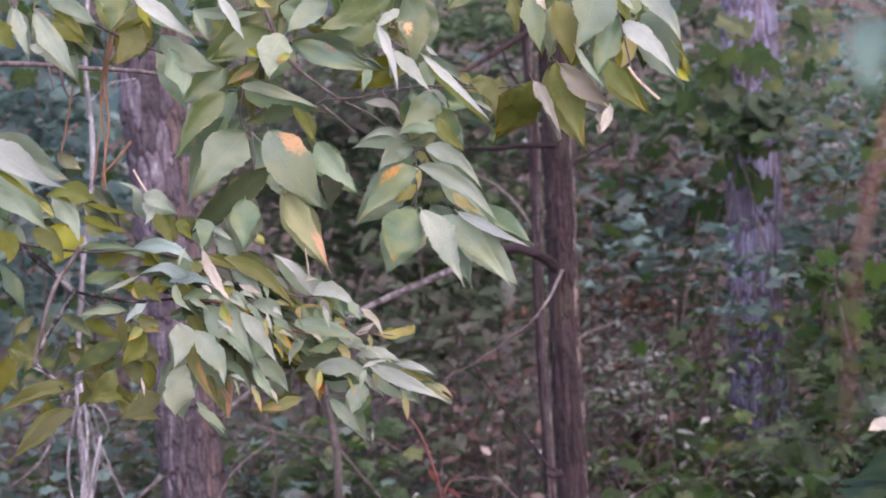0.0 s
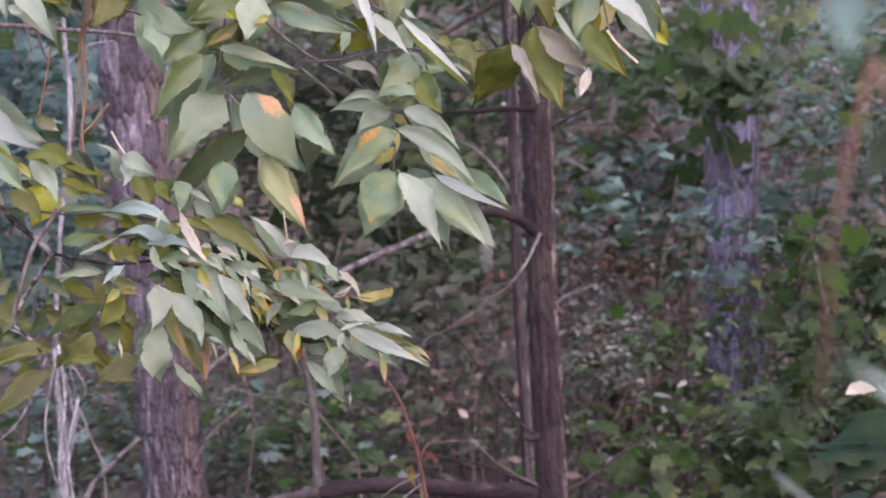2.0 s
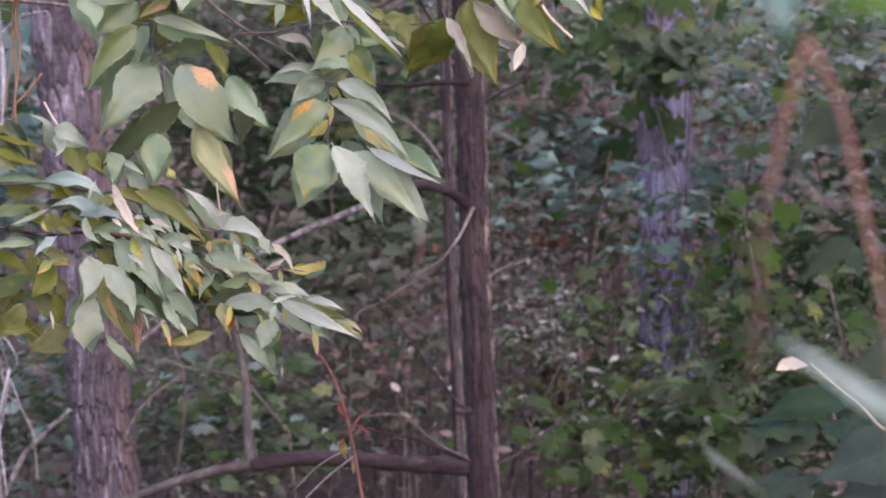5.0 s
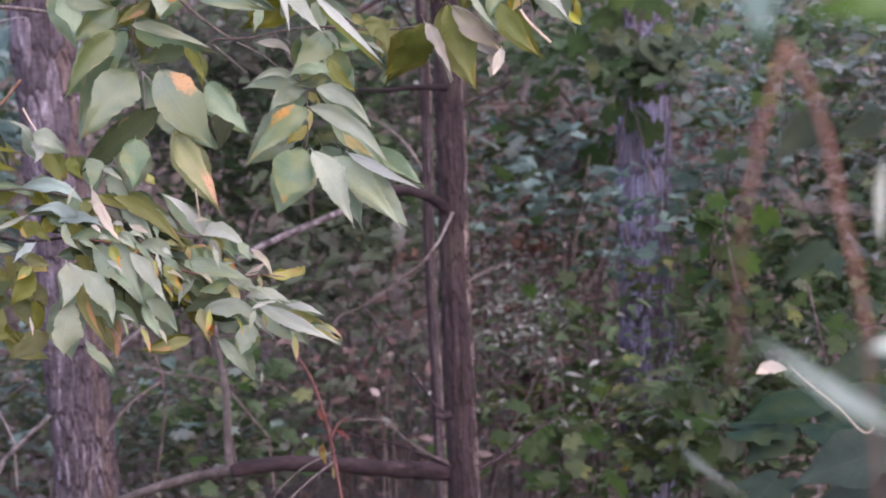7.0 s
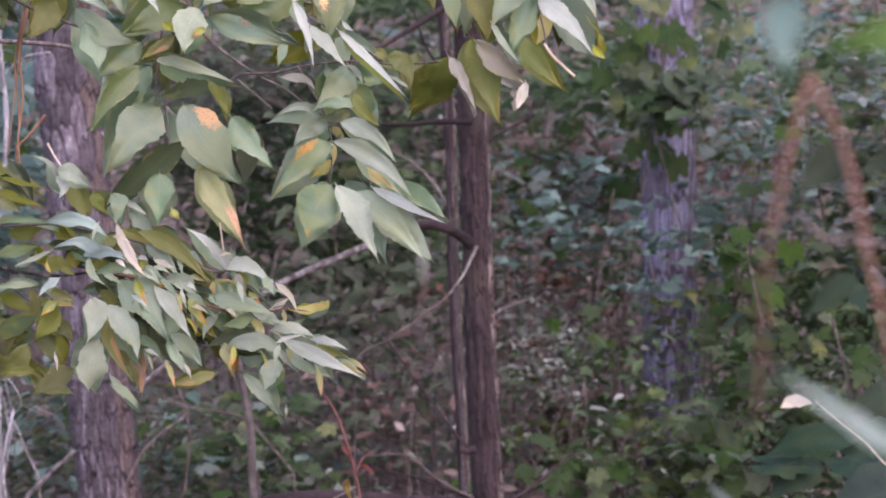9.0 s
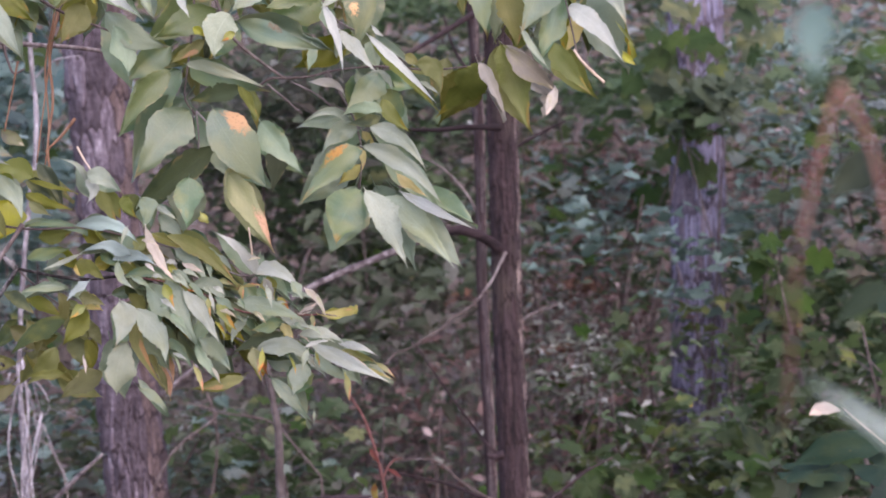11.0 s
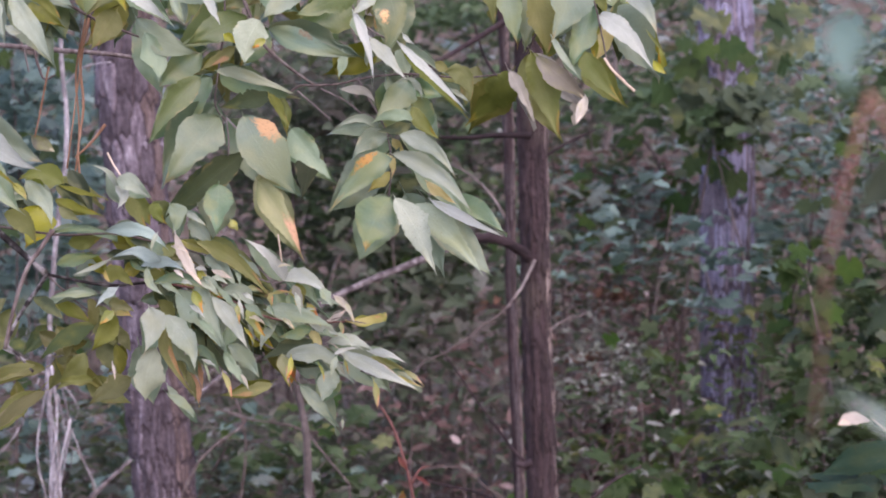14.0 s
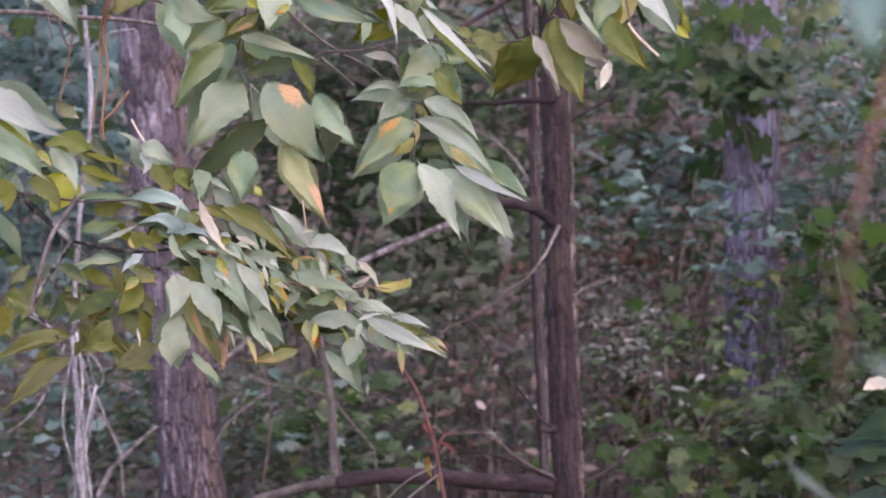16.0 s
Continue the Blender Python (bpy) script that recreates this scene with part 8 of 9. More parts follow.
stem("twig", [(-1.247, 5.400, 1.985), (-0.862, 5.800, 1.980), (-0.763, 6.000, 1.985), (-0.700, 6.200, 1.987), (-0.608, 6.400, 1.988), (-0.548, 6.500, 1.982)], 0.0058, 0.0041, TWIG, dark_twig, "", sides=8, knots=0.12, per=5)
stem("shoot", [(-0.728, 6.100, 1.983), (-0.720, 6.100, 1.950), (-0.708, 6.100, 1.925), (-0.688, 6.100, 1.933)], 0.0033, 0.0016, TWIG, dark_twig, "", sides=6, knots=0.12, per=5)
stem("shoot", [(-0.757, 6.050, 2.025), (-0.742, 6.050, 1.983), (-0.733, 6.050, 1.937)], 0.0022, 0.0016, TWIG, dark_twig, "", sides=6, knots=0.12, per=5)
red_shoot = thing("red_shoot", (-0.009, 7.400, 0.0), "slender red-stemmed leafless shoot", "shoot")
stem("stem", [(0.021, 7.400, -0.05), (-0.024, 7.400, 0.992), (-0.044, 7.400, 1.085), (-0.071, 7.400, 1.166), (-0.107, 7.400, 1.224)], 0.0050, 0.0026, RED, red_shoot)
stem("twig", [(-0.042, 7.400, 1.072), (-0.051, 7.400, 1.106), (-0.065, 7.400, 1.139)], 0.0027, 0.0013, RED, red_shoot, "", sides=6, knots=0.12, per=5)
stem("twig", [(-0.028, 7.400, 1.018), (-0.002, 7.400, 1.057), (0.018, 7.400, 1.063)], 0.0033, 0.0013, RED, red_shoot, "", sides=6, knots=0.12, per=5)
stem("twig", [(-0.020, 7.400, 0.965), (-0.088, 7.400, 0.915), (-0.144, 7.400, 0.864)], 0.0027, 0.0020, GREY, red_shoot, "", sides=6, knots=0.12, per=5)
stem("twig", [(-0.026, 7.400, 0.985), (-0.100, 7.400, 0.948), (-0.169, 7.400, 0.885)], 0.0027, 0.0020, GREY, red_shoot, "", sides=6, knots=0.12, per=5)

blade(red_shoot, "rd", (-0.056, 7.360, 1.089), (-0.044, 7.360, 1.070), (-0.032, 7.360, 1.048), 0.0152, torn=0.3)
blade(red_shoot, "rd", (-0.046, 7.360, 1.009), (-0.047, 7.360, 0.984), (-0.037, 7.360, 0.954), 0.0185, torn=0.3)
blade(red_shoot, "rd", (-0.016, 7.360, 1.042), (0.002, 7.360, 1.030), (0.021, 7.360, 1.015), 0.0118, torn=0.3)
blade(red_shoot, "rd", (-0.027, 7.360, 0.962), (-0.023, 7.360, 0.940), (-0.027, 7.360, 0.919), 0.0101, torn=0.3)
stem("stem", [(-0.034, 7.900, 0.897), (-0.028, 7.900, 1.042), (-0.023, 7.900, 1.123), (-0.023, 7.900, 1.200)], 0.0018, 0.0012, TWIG, red_shoot, "thin pale straight stalk", sides=6, knots=0.2, per=4)

# ---- far pine on the bank ----
FAR_AT = (1.073, 11.000, 0.785)
FAR_LEAN = (0.0195, -0.0000)
FAR_R = 0.095

# ---- thin stems in the understorey ----
sapling_stem([(0.752, 12.500, 1.659), (0.747, 12.500, 1.861), (0.792, 12.500, 2.061), (0.813, 12.500, 2.240), (0.840, 12.500, 2.552), (0.874, 12.500, 2.820)], 0.0112, 0.0179, GREY, "pale thin stem hanging over the bank")
sapling_stem([(0.875, 12.000, 1.133), (0.908, 12.000, 1.476), (0.957, 12.000, 1.765), (0.919, 12.000, 1.885), (0.864, 12.000, 1.969)], 0.0054, 0.0075, GREY, "thin crooked twig on the bank")
sapling_stem([(-0.363, 11.000, 0.710), (-0.289, 11.000, 1.496), (-0.180, 11.000, 1.728), (-0.145, 11.000, 2.082), (-0.246, 11.000, 2.481)], 0.0099, 0.0059, TWIG, "slim dark stem in the understorey")
sapling_stem([(-1.129, 10.400, 0.923), (-0.984, 10.400, 1.029), (-0.698, 10.400, 1.166), (-0.582, 10.400, 1.254)], 0.0112, 0.0065, GREY_DIM, "leaning grey stick behind the pine")
sapling_stem([(0.595, 11.400, 0.431), (0.654, 11.400, 0.837), (0.694, 11.400, 1.040), (0.798, 11.400, 1.322)], 0.0102, 0.0072, TWIG, "thin brown stem among the leaves")
sapling_stem([(-0.583, 9.600, 0.645), (-0.547, 9.600, 1.074), (-0.658, 9.600, 1.286), (-0.841, 9.600, 1.432)], 0.0052, 0.0034, TWIG, "thin leaning stem in the shade")
sapling_stem([(-1.624, 11.500, 0.517), (-1.547, 11.500, 1.339), (-1.540, 11.500, 1.958), (-1.540, 11.500, 2.680)], 0.0103, 0.0072, TWIG, "slim stem at the wood edge")
sapling_stem([(1.521, 12.800, 1.398), (1.518, 12.800, 1.858), (1.579, 12.800, 2.199), (1.571, 12.800, 2.544)], 0.0103, 0.0069, TWIG, "thin rust stem by the bank")
sapling_stem([(-0.699, 9.900, 0.815), (-0.641, 9.900, 0.910), (-0.547, 9.900, 1.039), (-0.423, 9.900, 1.020), (-0.283, 9.900, 0.980)], 0.0053, 0.0035, TWIG, "thin dark dead twig low on the bank")
sapling_stem([(-0.434, 10.000, 0.867), (-0.358, 10.000, 0.971), (-0.263, 10.000, 1.010), (-0.140, 10.000, 0.951)], 0.0045, 0.0027, TWIG, "thin dark dead twig low on the bank")
sapling_stem([(0.141, 10.400, 0.737), (0.114, 10.400, 0.962), (0.159, 10.400, 1.128), (0.069, 10.400, 1.226)], 0.0047, 0.0028, TWIG, "thin dark dead twig low on the bank")
sapling_stem([(0.203, 13.000, 1.127), (0.272, 13.000, 1.637), (0.220, 13.000, 2.036), (0.258, 13.000, 2.384)], 0.0093, 0.0070, TWIG, "slim grey stem on the bank")
sapling_stem([(2.083, 13.000, 0.905), (2.135, 13.000, 1.556), (2.199, 13.000, 1.950), (2.177, 13.000, 2.534)], 0.0140, 0.0105, TWIG, "slim grey stem on the bank")
sapling_stem([(-0.554, 13.500, 1.336), (-0.432, 13.500, 1.912), (-0.511, 13.500, 2.327), (-0.422, 13.500, 2.687)], 0.0109, 0.0085, TWIG, "slim grey stem on the bank")

sapling_stem([(-0.656, 9.300, 0.960), (-0.612, 9.300, 1.001), (-0.519, 9.300, 1.078), (-0.566, 9.300, 1.099), (-0.608, 9.300, 1.108)], 0.0048, 0.0026, TWIG, "dark forked dead twig beside the pine")
sapling_stem([(-0.335, 9.300, 1.028), (-0.376, 9.300, 1.051), (-0.450, 9.300, 1.067), (-0.519, 9.300, 1.078)], 0.004, 0.0026, TWIG, "dark level dead twig beside the pine")
sapling_stem([(-1.004, 9.200, 1.006), (-0.965, 9.200, 0.921), (-0.950, 9.200, 0.752)], 0.0036, 0.0022, GREY, "thin grey stalk near the pine foot")
sapling_stem([(-0.988, 9.200, 0.848), (-0.923, 9.200, 0.909), (-0.848, 9.200, 0.974)], 0.0085, 0.006, LICHEN, "pale lichened stick leaning by the pine")

# ---- weeds close to the camera ----
weed = thing("tall_weed", (0.270, 1.500, 0.0), "tall rust-stemmed weed with long pale leaves, close by", "weed")
stem("stalk", [(0.280, 1.500, -0.03), (0.270, 1.500, 1.0), (0.254, 1.500, 1.489), (0.253, 1.500, 1.522)], 0.0009, 0.0010, RED, weed, "dull brown lower stalk", knots=0.2)
stem("stalk", [(0.253, 1.500, 1.522), (0.249, 1.500, 1.549), (0.243, 1.500, 1.576), (0.239, 1.500, 1.603), (0.231, 1.500, 1.635), (0.218, 1.500, 1.663)], 0.0011, 0.0014, RUST, weed, knots=0.2)
stem("stalk", [(0.218, 1.500, 1.663), (0.213, 1.500, 1.647), (0.207, 1.500, 1.627), (0.202, 1.500, 1.607), (0.197, 1.500, 1.589)], 0.0014, 0.0011, RUST, weed, knots=0.2)
stem("stalk", [(0.197, 1.500, 1.589), (0.194, 1.500, 1.571), (0.192, 1.500, 1.551), (0.190, 1.500, 1.527), (0.186, 1.500, 1.500)], 0.0011, 0.0009, RED, weed, "dull brown lower stalk", knots=0.2)
stem("knot", [(0.195, 1.500, 1.576), (0.194, 1.500, 1.571), (0.193, 1.500, 1.567)], 0.0011, 0.0008, VINE, weed, "rusty swollen joint", knots=0.3)
stem("twig", [(0.308, 2.200, 1.599), (0.319, 2.200, 1.583), (0.333, 2.200, 1.575), (0.357, 2.200, 1.574), (0.384, 2.200, 1.567)], 0.0017, 0.0014, TWIG, weed, "", sides=6, knots=0.12, per=5)
stem("twig", [(0.566, 3.950, 1.356), (0.591, 3.950, 1.333), (0.625, 3.950, 1.304), (0.666, 3.950, 1.272), (0.669, 3.950, 1.276)], 0.0008, 0.0008, STRAW, weed, "", sides=6, knots=0.12, per=5)
blade(weed, "pl", (0.224, 1.250, 1.495), (0.187, 1.248, 1.520), (0.159, 1.246, 1.539), 0.0076, wide=0.35)
blade(weed, "tl", (0.179, 1.300, 1.688), (0.179, 1.299, 1.672), (0.179, 1.297, 1.652), 0.0170)
blade(weed, "v", (0.247, 1.300, 1.679), (0.220, 1.297, 1.670), (0.190, 1.294, 1.666), 0.0215)
blade(weed, "v", (0.251, 1.300, 1.669), (0.234, 1.298, 1.665), (0.215, 1.296, 1.662), 0.0180)
blade(weed, "pp", (0.351, 2.000, 1.603), (0.348, 1.998, 1.578), (0.347, 1.995, 1.550), 0.0093)
blade(weed, "pl", (0.298, 1.600, 1.508), (0.283, 1.599, 1.510), (0.265, 1.597, 1.508), 0.0115)
blade(weed, "pw", (0.626, 4.400, 1.325), (0.601, 4.396, 1.330), (0.580, 4.391, 1.320), 0.0185, wide=0.6, torn=0.3)
leafy_plant = thing("broadleaf_plant", (0.760, 4.200, 0.0), "plant with large dim bluish green leaves", "plant")
stem("stem", [(0.760, 4.200, -0.03), (0.750, 4.200, 0.70), (0.669, 4.200, 1.170), (0.640, 4.200, 1.232), (0.627, 4.200, 1.285)], 0.005, 0.003, TWIG, leafy_plant)
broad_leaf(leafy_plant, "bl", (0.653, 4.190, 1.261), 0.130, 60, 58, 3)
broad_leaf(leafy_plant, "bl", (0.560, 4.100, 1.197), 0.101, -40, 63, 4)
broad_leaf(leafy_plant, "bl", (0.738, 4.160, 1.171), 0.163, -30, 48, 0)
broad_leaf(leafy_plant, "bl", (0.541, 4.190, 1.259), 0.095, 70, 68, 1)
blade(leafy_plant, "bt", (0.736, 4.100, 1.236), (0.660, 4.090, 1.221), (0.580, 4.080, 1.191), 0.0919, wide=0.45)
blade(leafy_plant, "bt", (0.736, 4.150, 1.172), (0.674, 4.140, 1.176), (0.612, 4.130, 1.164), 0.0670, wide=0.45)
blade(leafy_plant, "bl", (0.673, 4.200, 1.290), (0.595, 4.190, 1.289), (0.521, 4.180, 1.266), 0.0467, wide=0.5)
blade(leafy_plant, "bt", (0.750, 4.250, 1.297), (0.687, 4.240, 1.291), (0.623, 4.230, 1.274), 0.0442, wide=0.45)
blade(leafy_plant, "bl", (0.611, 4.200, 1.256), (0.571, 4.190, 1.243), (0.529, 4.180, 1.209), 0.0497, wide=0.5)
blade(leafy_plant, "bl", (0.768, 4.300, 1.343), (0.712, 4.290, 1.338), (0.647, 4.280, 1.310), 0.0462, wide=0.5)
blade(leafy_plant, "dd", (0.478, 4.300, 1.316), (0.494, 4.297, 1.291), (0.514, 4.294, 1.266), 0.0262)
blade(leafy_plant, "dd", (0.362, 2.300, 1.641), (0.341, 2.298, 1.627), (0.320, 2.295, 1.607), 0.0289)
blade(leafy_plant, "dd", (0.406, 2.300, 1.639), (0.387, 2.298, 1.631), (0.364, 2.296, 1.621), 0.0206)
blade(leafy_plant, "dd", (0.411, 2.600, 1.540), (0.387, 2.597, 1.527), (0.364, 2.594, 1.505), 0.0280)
blade(leafy_plant, "mb", (0.260, 2.400, 1.393), (0.278, 2.397, 1.376), (0.307, 2.394, 1.353), 0.0070)

# ---- understorey shrubs ----
shrub("maple_shrub", "dark green maple shrub with layered lobed leaves", (1.51, 10.40), (1.509, 10.400, 1.293), (0.30, 0.50, 0.22), 400, 0.054, FOL_DARK, MAPLE, 100, 40)
shrub("maple_shrub", "dark green maple sapling in the shade", (1.44, 10.00), (1.436, 10.000, 0.965), (0.34, 0.50, 0.23), 400, 0.056, FOL_DARK, MAPLE, 107, 44)
shrub("maple_shrub", "low dark green maple shrub", (0.77, 10.80), (0.774, 10.800, 0.870), (0.37, 0.50, 0.21), 280, 0.046, FOL_DARK, MAPLE, 114, 40)
shrub("maple_shrub", "low dark green maple seedlings", (1.14, 10.30), (1.136, 10.300, 0.693), (0.42, 0.50, 0.15), 260, 0.05, FOL_DARK, MAPLE, 121, 44)
shrub("maple_shrub", "dark maple sapling with yellowing leaves", (1.72, 10.20), (1.721, 10.200, 1.783), (0.20, 0.50, 0.37), 739, 0.065, FOL_MIX, MAPLE, 128, 18)
shrub("understorey_tree", "bluish green understorey tree with layered leaves", (0.90, 12.60), (0.898, 12.600, 1.654), (0.34, 0.50, 0.12), 280, 0.057, FOL_BLUE, MAPLE, 135, 14)
shrub("understorey_tree", "bluish green sapling spray before the far pine", (1.08, 10.50), (1.080, 10.500, 1.479), (0.20, 0.25, 0.06), 36, 0.065, FOL_BLUE, MAPLE, 142, 9)
shrub("understorey_tree", "mixed pale and yellowing understorey leaves", (1.62, 12.80), (1.621, 12.800, 2.106), (0.39, 0.50, 0.25), 330, 0.054, FOL_MIX, MAPLE, 149, 26)
shrub("understorey_tree", "pale bluish understorey leaves up the bank", (1.75, 13.20), (1.746, 13.200, 1.668), (0.35, 0.50, 0.19), 240, 0.060, FOL_BLUE, MAPLE, 156, 18)
shrub("understorey_tree", "dark leafy understorey tree", (1.01, 11.80), (1.011, 11.800, 2.151), (0.27, 0.50, 0.20), 170, 0.065, FOL_DARK, MAPLE, 163, 12)
shrub("understorey_tree", "dark green crown at the top of the bank", (0.85, 13.50), (0.855, 13.500, 2.534), (0.46, 0.50, 0.17), 357, 0.065, FOL_MIX, MAPLE, 170, 16)
shrub("understorey_tree", "bluish green understorey tree behind the pine", (-1.37, 11.20), (-1.374, 11.200, 2.064), (0.26, 0.50, 0.30), 881, 0.063, FOL_BLUE, MAPLE, 177, 22)
shrub("understorey_tree", "bluish green leaves low behind the pale stem", (-1.51, 11.60), (-1.515, 11.600, 1.418), (0.27, 0.50, 0.23), 596, 0.060, FOL_BLUE, MAPLE, 184, 18)
shrub("understorey_tree", "dark green sapling crown", (-0.20, 12.00), (-0.197, 12.000, 1.718), (0.37, 0.50, 0.19), 304, 0.072, FOL_DIM, OVAL, 191, 26, tilt=0.42)
shrub("understorey_tree", "dim green sapling crown", (-0.30, 12.80), (-0.304, 12.800, 2.213), (0.50, 0.50, 0.28), 672, 0.076, FOL_DIM, OVAL, 198, 30, tilt=0.42)
shrub("understorey_tree", "dim green crown over the trunks", (0.19, 13.00), (0.194, 13.000, 2.527), (0.40, 0.50, 0.14), 864, 0.062, FOL_DARK, OVAL, 205, 16, tilt=0.42)
shrub("low_shrub", "low grey-green shrub below the pine", (-1.20, 10.80), (-1.200, 10.800, 0.918), (0.39, 0.50, 0.17), 430, 0.060, FOL_MIX, MAPLE, 212, 22)
shrub("low_shrub", "low green shrub in leaf litter", (-0.56, 10.40), (-0.560, 10.400, 0.917), (0.28, 0.50, 0.15), 528, 0.046, FOL_DIM, OVAL, 219, 18, tilt=0.42)
shrub("low_shrub", "low green plants on the bank", (-0.08, 11.40), (-0.083, 11.400, 0.828), (0.31, 0.50, 0.14), 320, 0.050, FOL_DIM, MAPLE, 226, 18, tilt=0.42)
shrub("small_leaved_bush", "small-leaved bush with pale dry leaves", (0.62, 11.00), (0.615, 11.000, 1.180), (0.12, 0.30, 0.14), 380, 0.034, FOL_PALE, OVAL, 233, 34, tilt=0.55)
shrub("small_leaved_bush", "pale small-leaved bush beside the trunk", (0.12, 11.80), (0.119, 11.800, 1.131), (0.23, 0.50, 0.15), 260, 0.03, FOL_PALE, OVAL, 240, 34, tilt=0.55)
shrub("understorey_tree", "bluish green spray across the far pine", (1.02, 10.50), (1.015, 10.500, 1.303), (0.15, 0.25, 0.06), 24, 0.060, FOL_BLUE, MAPLE, 247, 9)
shrub("understorey_tree", "dark leaves hanging before the far pine", (1.02, 10.50), (1.017, 10.500, 1.982), (0.11, 0.25, 0.08), 60, 0.063, FOL_DARK, MAPLE, 254, 8)
shrub("understorey_tree", "pale leaves beside the far pine", (1.36, 11.60), (1.364, 11.600, 1.563), (0.17, 0.50, 0.12), 78, 0.060, FOL_BLUE, MAPLE, 261, 12)
shrub("understorey_tree", "thin leaf spray over the litter", (0.57, 11.60), (0.574, 11.600, 1.598), (0.27, 0.50, 0.19), 119, 0.049, FOL_MIX, OVAL, 268, 30)
shrub("low_shrub", "scattered seedlings on the litter bank", (0.15, 12.00), (0.152, 12.000, 1.337), (0.45, 0.50, 0.28), 260, 0.05, FOL_MIX, OVAL, 275, 70)
shrub("understorey_tree", "sparse small-leaved saplings up the bank", (1.28, 13.60), (1.279, 13.600, 2.059), (0.63, 0.50, 0.41), 401, 0.061, FOL_MIX, OVAL, 282, 60)
shrub("understorey_tree", "sparse bluish saplings on the bank", (1.00, 14.00), (0.995, 14.000, 1.609), (0.50, 0.50, 0.35), 210, 0.061, FOL_BLUE, OVAL, 289, 50)
shrub("understorey_tree", "sparse yellowing saplings on the bank", (-0.19, 13.60), (-0.190, 13.600, 1.952), (0.63, 0.50, 0.49), 434, 0.057, FOL_MIX, OVAL, 296, 50)
shrub("understorey_tree", "sparse leaves over the dark bank", (1.93, 12.40), (1.925, 12.400, 1.563), (0.36, 0.50, 0.67), 260, 0.066, FOL_MIX, OVAL, 303, 50)
shrub("low_shrub", "sparse seedlings in the leaf litter", (0.45, 12.40), (0.447, 12.400, 0.826), (0.67, 0.50, 0.24), 351, 0.049, FOL_MIX, OVAL, 310, 60)
shrub("low_shrub", "sparse seedlings below the pine", (-1.03, 11.60), (-1.034, 11.600, 0.981), (0.62, 0.50, 0.27), 351, 0.053, FOL_MIX, OVAL, 317, 60)
shrub("understorey_tree", "dim dark green thicket behind the leaves", (-0.27, 12.40), (-0.266, 12.400, 1.836), (0.44, 0.50, 0.31), 480, 0.072, FOL_DARK, OVAL, 324, 40, tilt=0.42)
shrub("low_shrub", "tiny pale leaves among the maples", (1.16, 10.00), (1.165, 10.000, 0.905), (0.50, 0.50, 0.20), 330, 0.028, FOL_PALE, OVAL, 331, 90, tilt=0.55)
shrub("low_shrub", "tiny pale leaves on the litter bank", (-0.08, 11.60), (-0.075, 11.600, 1.023), (0.54, 0.50, 0.25), 420, 0.026, FOL_PALE, OVAL, 338, 110, tilt=0.55)
shrub("understorey_tree", "tiny pale leaves up the bank", (1.25, 12.20), (1.247, 12.200, 1.789), (0.72, 0.50, 0.35), 420, 0.035, FOL_PALE, OVAL, 345, 110, tilt=0.55)
shrub("low_shrub", "grey-green low plants at the foot of the bank", (-1.06, 10.30), (-1.059, 10.300, 0.798), (0.52, 0.50, 0.15), 480, 0.050, FOL_DIM, OVAL, 352, 40, tilt=0.42)
shrub("low_shrub", "low green plants below the crooked limb", (-0.44, 10.00), (-0.440, 10.000, 0.724), (0.39, 0.50, 0.11), 448, 0.046, FOL_DIM, OVAL, 359, 40, tilt=0.42)
shrub("understorey_tree", "pale bluish sprays over the litter", (0.80, 11.80), (0.801, 11.800, 1.715), (0.27, 0.50, 0.15), 144, 0.060, FOL_BLUE, MAPLE, 366, 24)
shrub("understorey_tree", "pale bluish sprays high on the bank", (1.46, 12.00), (1.459, 12.000, 2.163), (0.41, 0.50, 0.24), 110, 0.060, FOL_BLUE, MAPLE, 373, 36)
shrub("maple_shrub", "yellow-green maple spray before the far pine", (1.19, 10.50), (1.193, 10.500, 1.268), (0.14, 0.25, 0.12), 80, 0.052, FOL_LIME, MAPLE, 380, 14)
shrub("maple_shrub", "yellow-green maple seedlings low on the bank", (0.73, 10.70), (0.726, 10.700, 0.821), (0.17, 0.50, 0.09), 110, 0.052, FOL_LIME, MAPLE, 387, 14)
shrub("maple_shrub", "yellowing leaf spray beside the far pine", (1.42, 11.40), (1.422, 11.400, 1.806), (0.14, 0.50, 0.16), 60, 0.055, FOL_LIME, MAPLE, 394, 16)
shrub("maple_shrub", "yellow-green seedlings under the far pine", (0.98, 10.20), (0.983, 10.200, 0.809), (0.20, 0.50, 0.07), 90, 0.052, FOL_LIME, MAPLE, 401, 14)
shrub("understorey_tree", "yellowing sapling leaves over the bank", (0.49, 11.90), (0.492, 11.900, 1.816), (0.13, 0.50, 0.26), 70, 0.05, FOL_LIME, MAPLE, 408, 14)
shrub("understorey_tree", "dim green sapling leaves beside the dark tree", (0.71, 12.80), (0.711, 12.800, 2.054), (0.23, 0.50, 0.28), 260, 0.056, FOL_DIM, MAPLE, 415, 40, tilt=0.42)
shrub("understorey_tree", "dim green sapling leaves behind the thin tree", (0.26, 12.80), (0.262, 12.800, 2.027), (0.21, 0.50, 0.34), 672, 0.060, FOL_DIM, OVAL, 422, 40, tilt=0.42)
shrub("understorey_tree", "dim green leaves behind the high branch", (-0.55, 12.00), (-0.554, 12.000, 1.928), (0.24, 0.50, 0.28), 608, 0.060, FOL_DIM, OVAL, 429, 40, tilt=0.42)
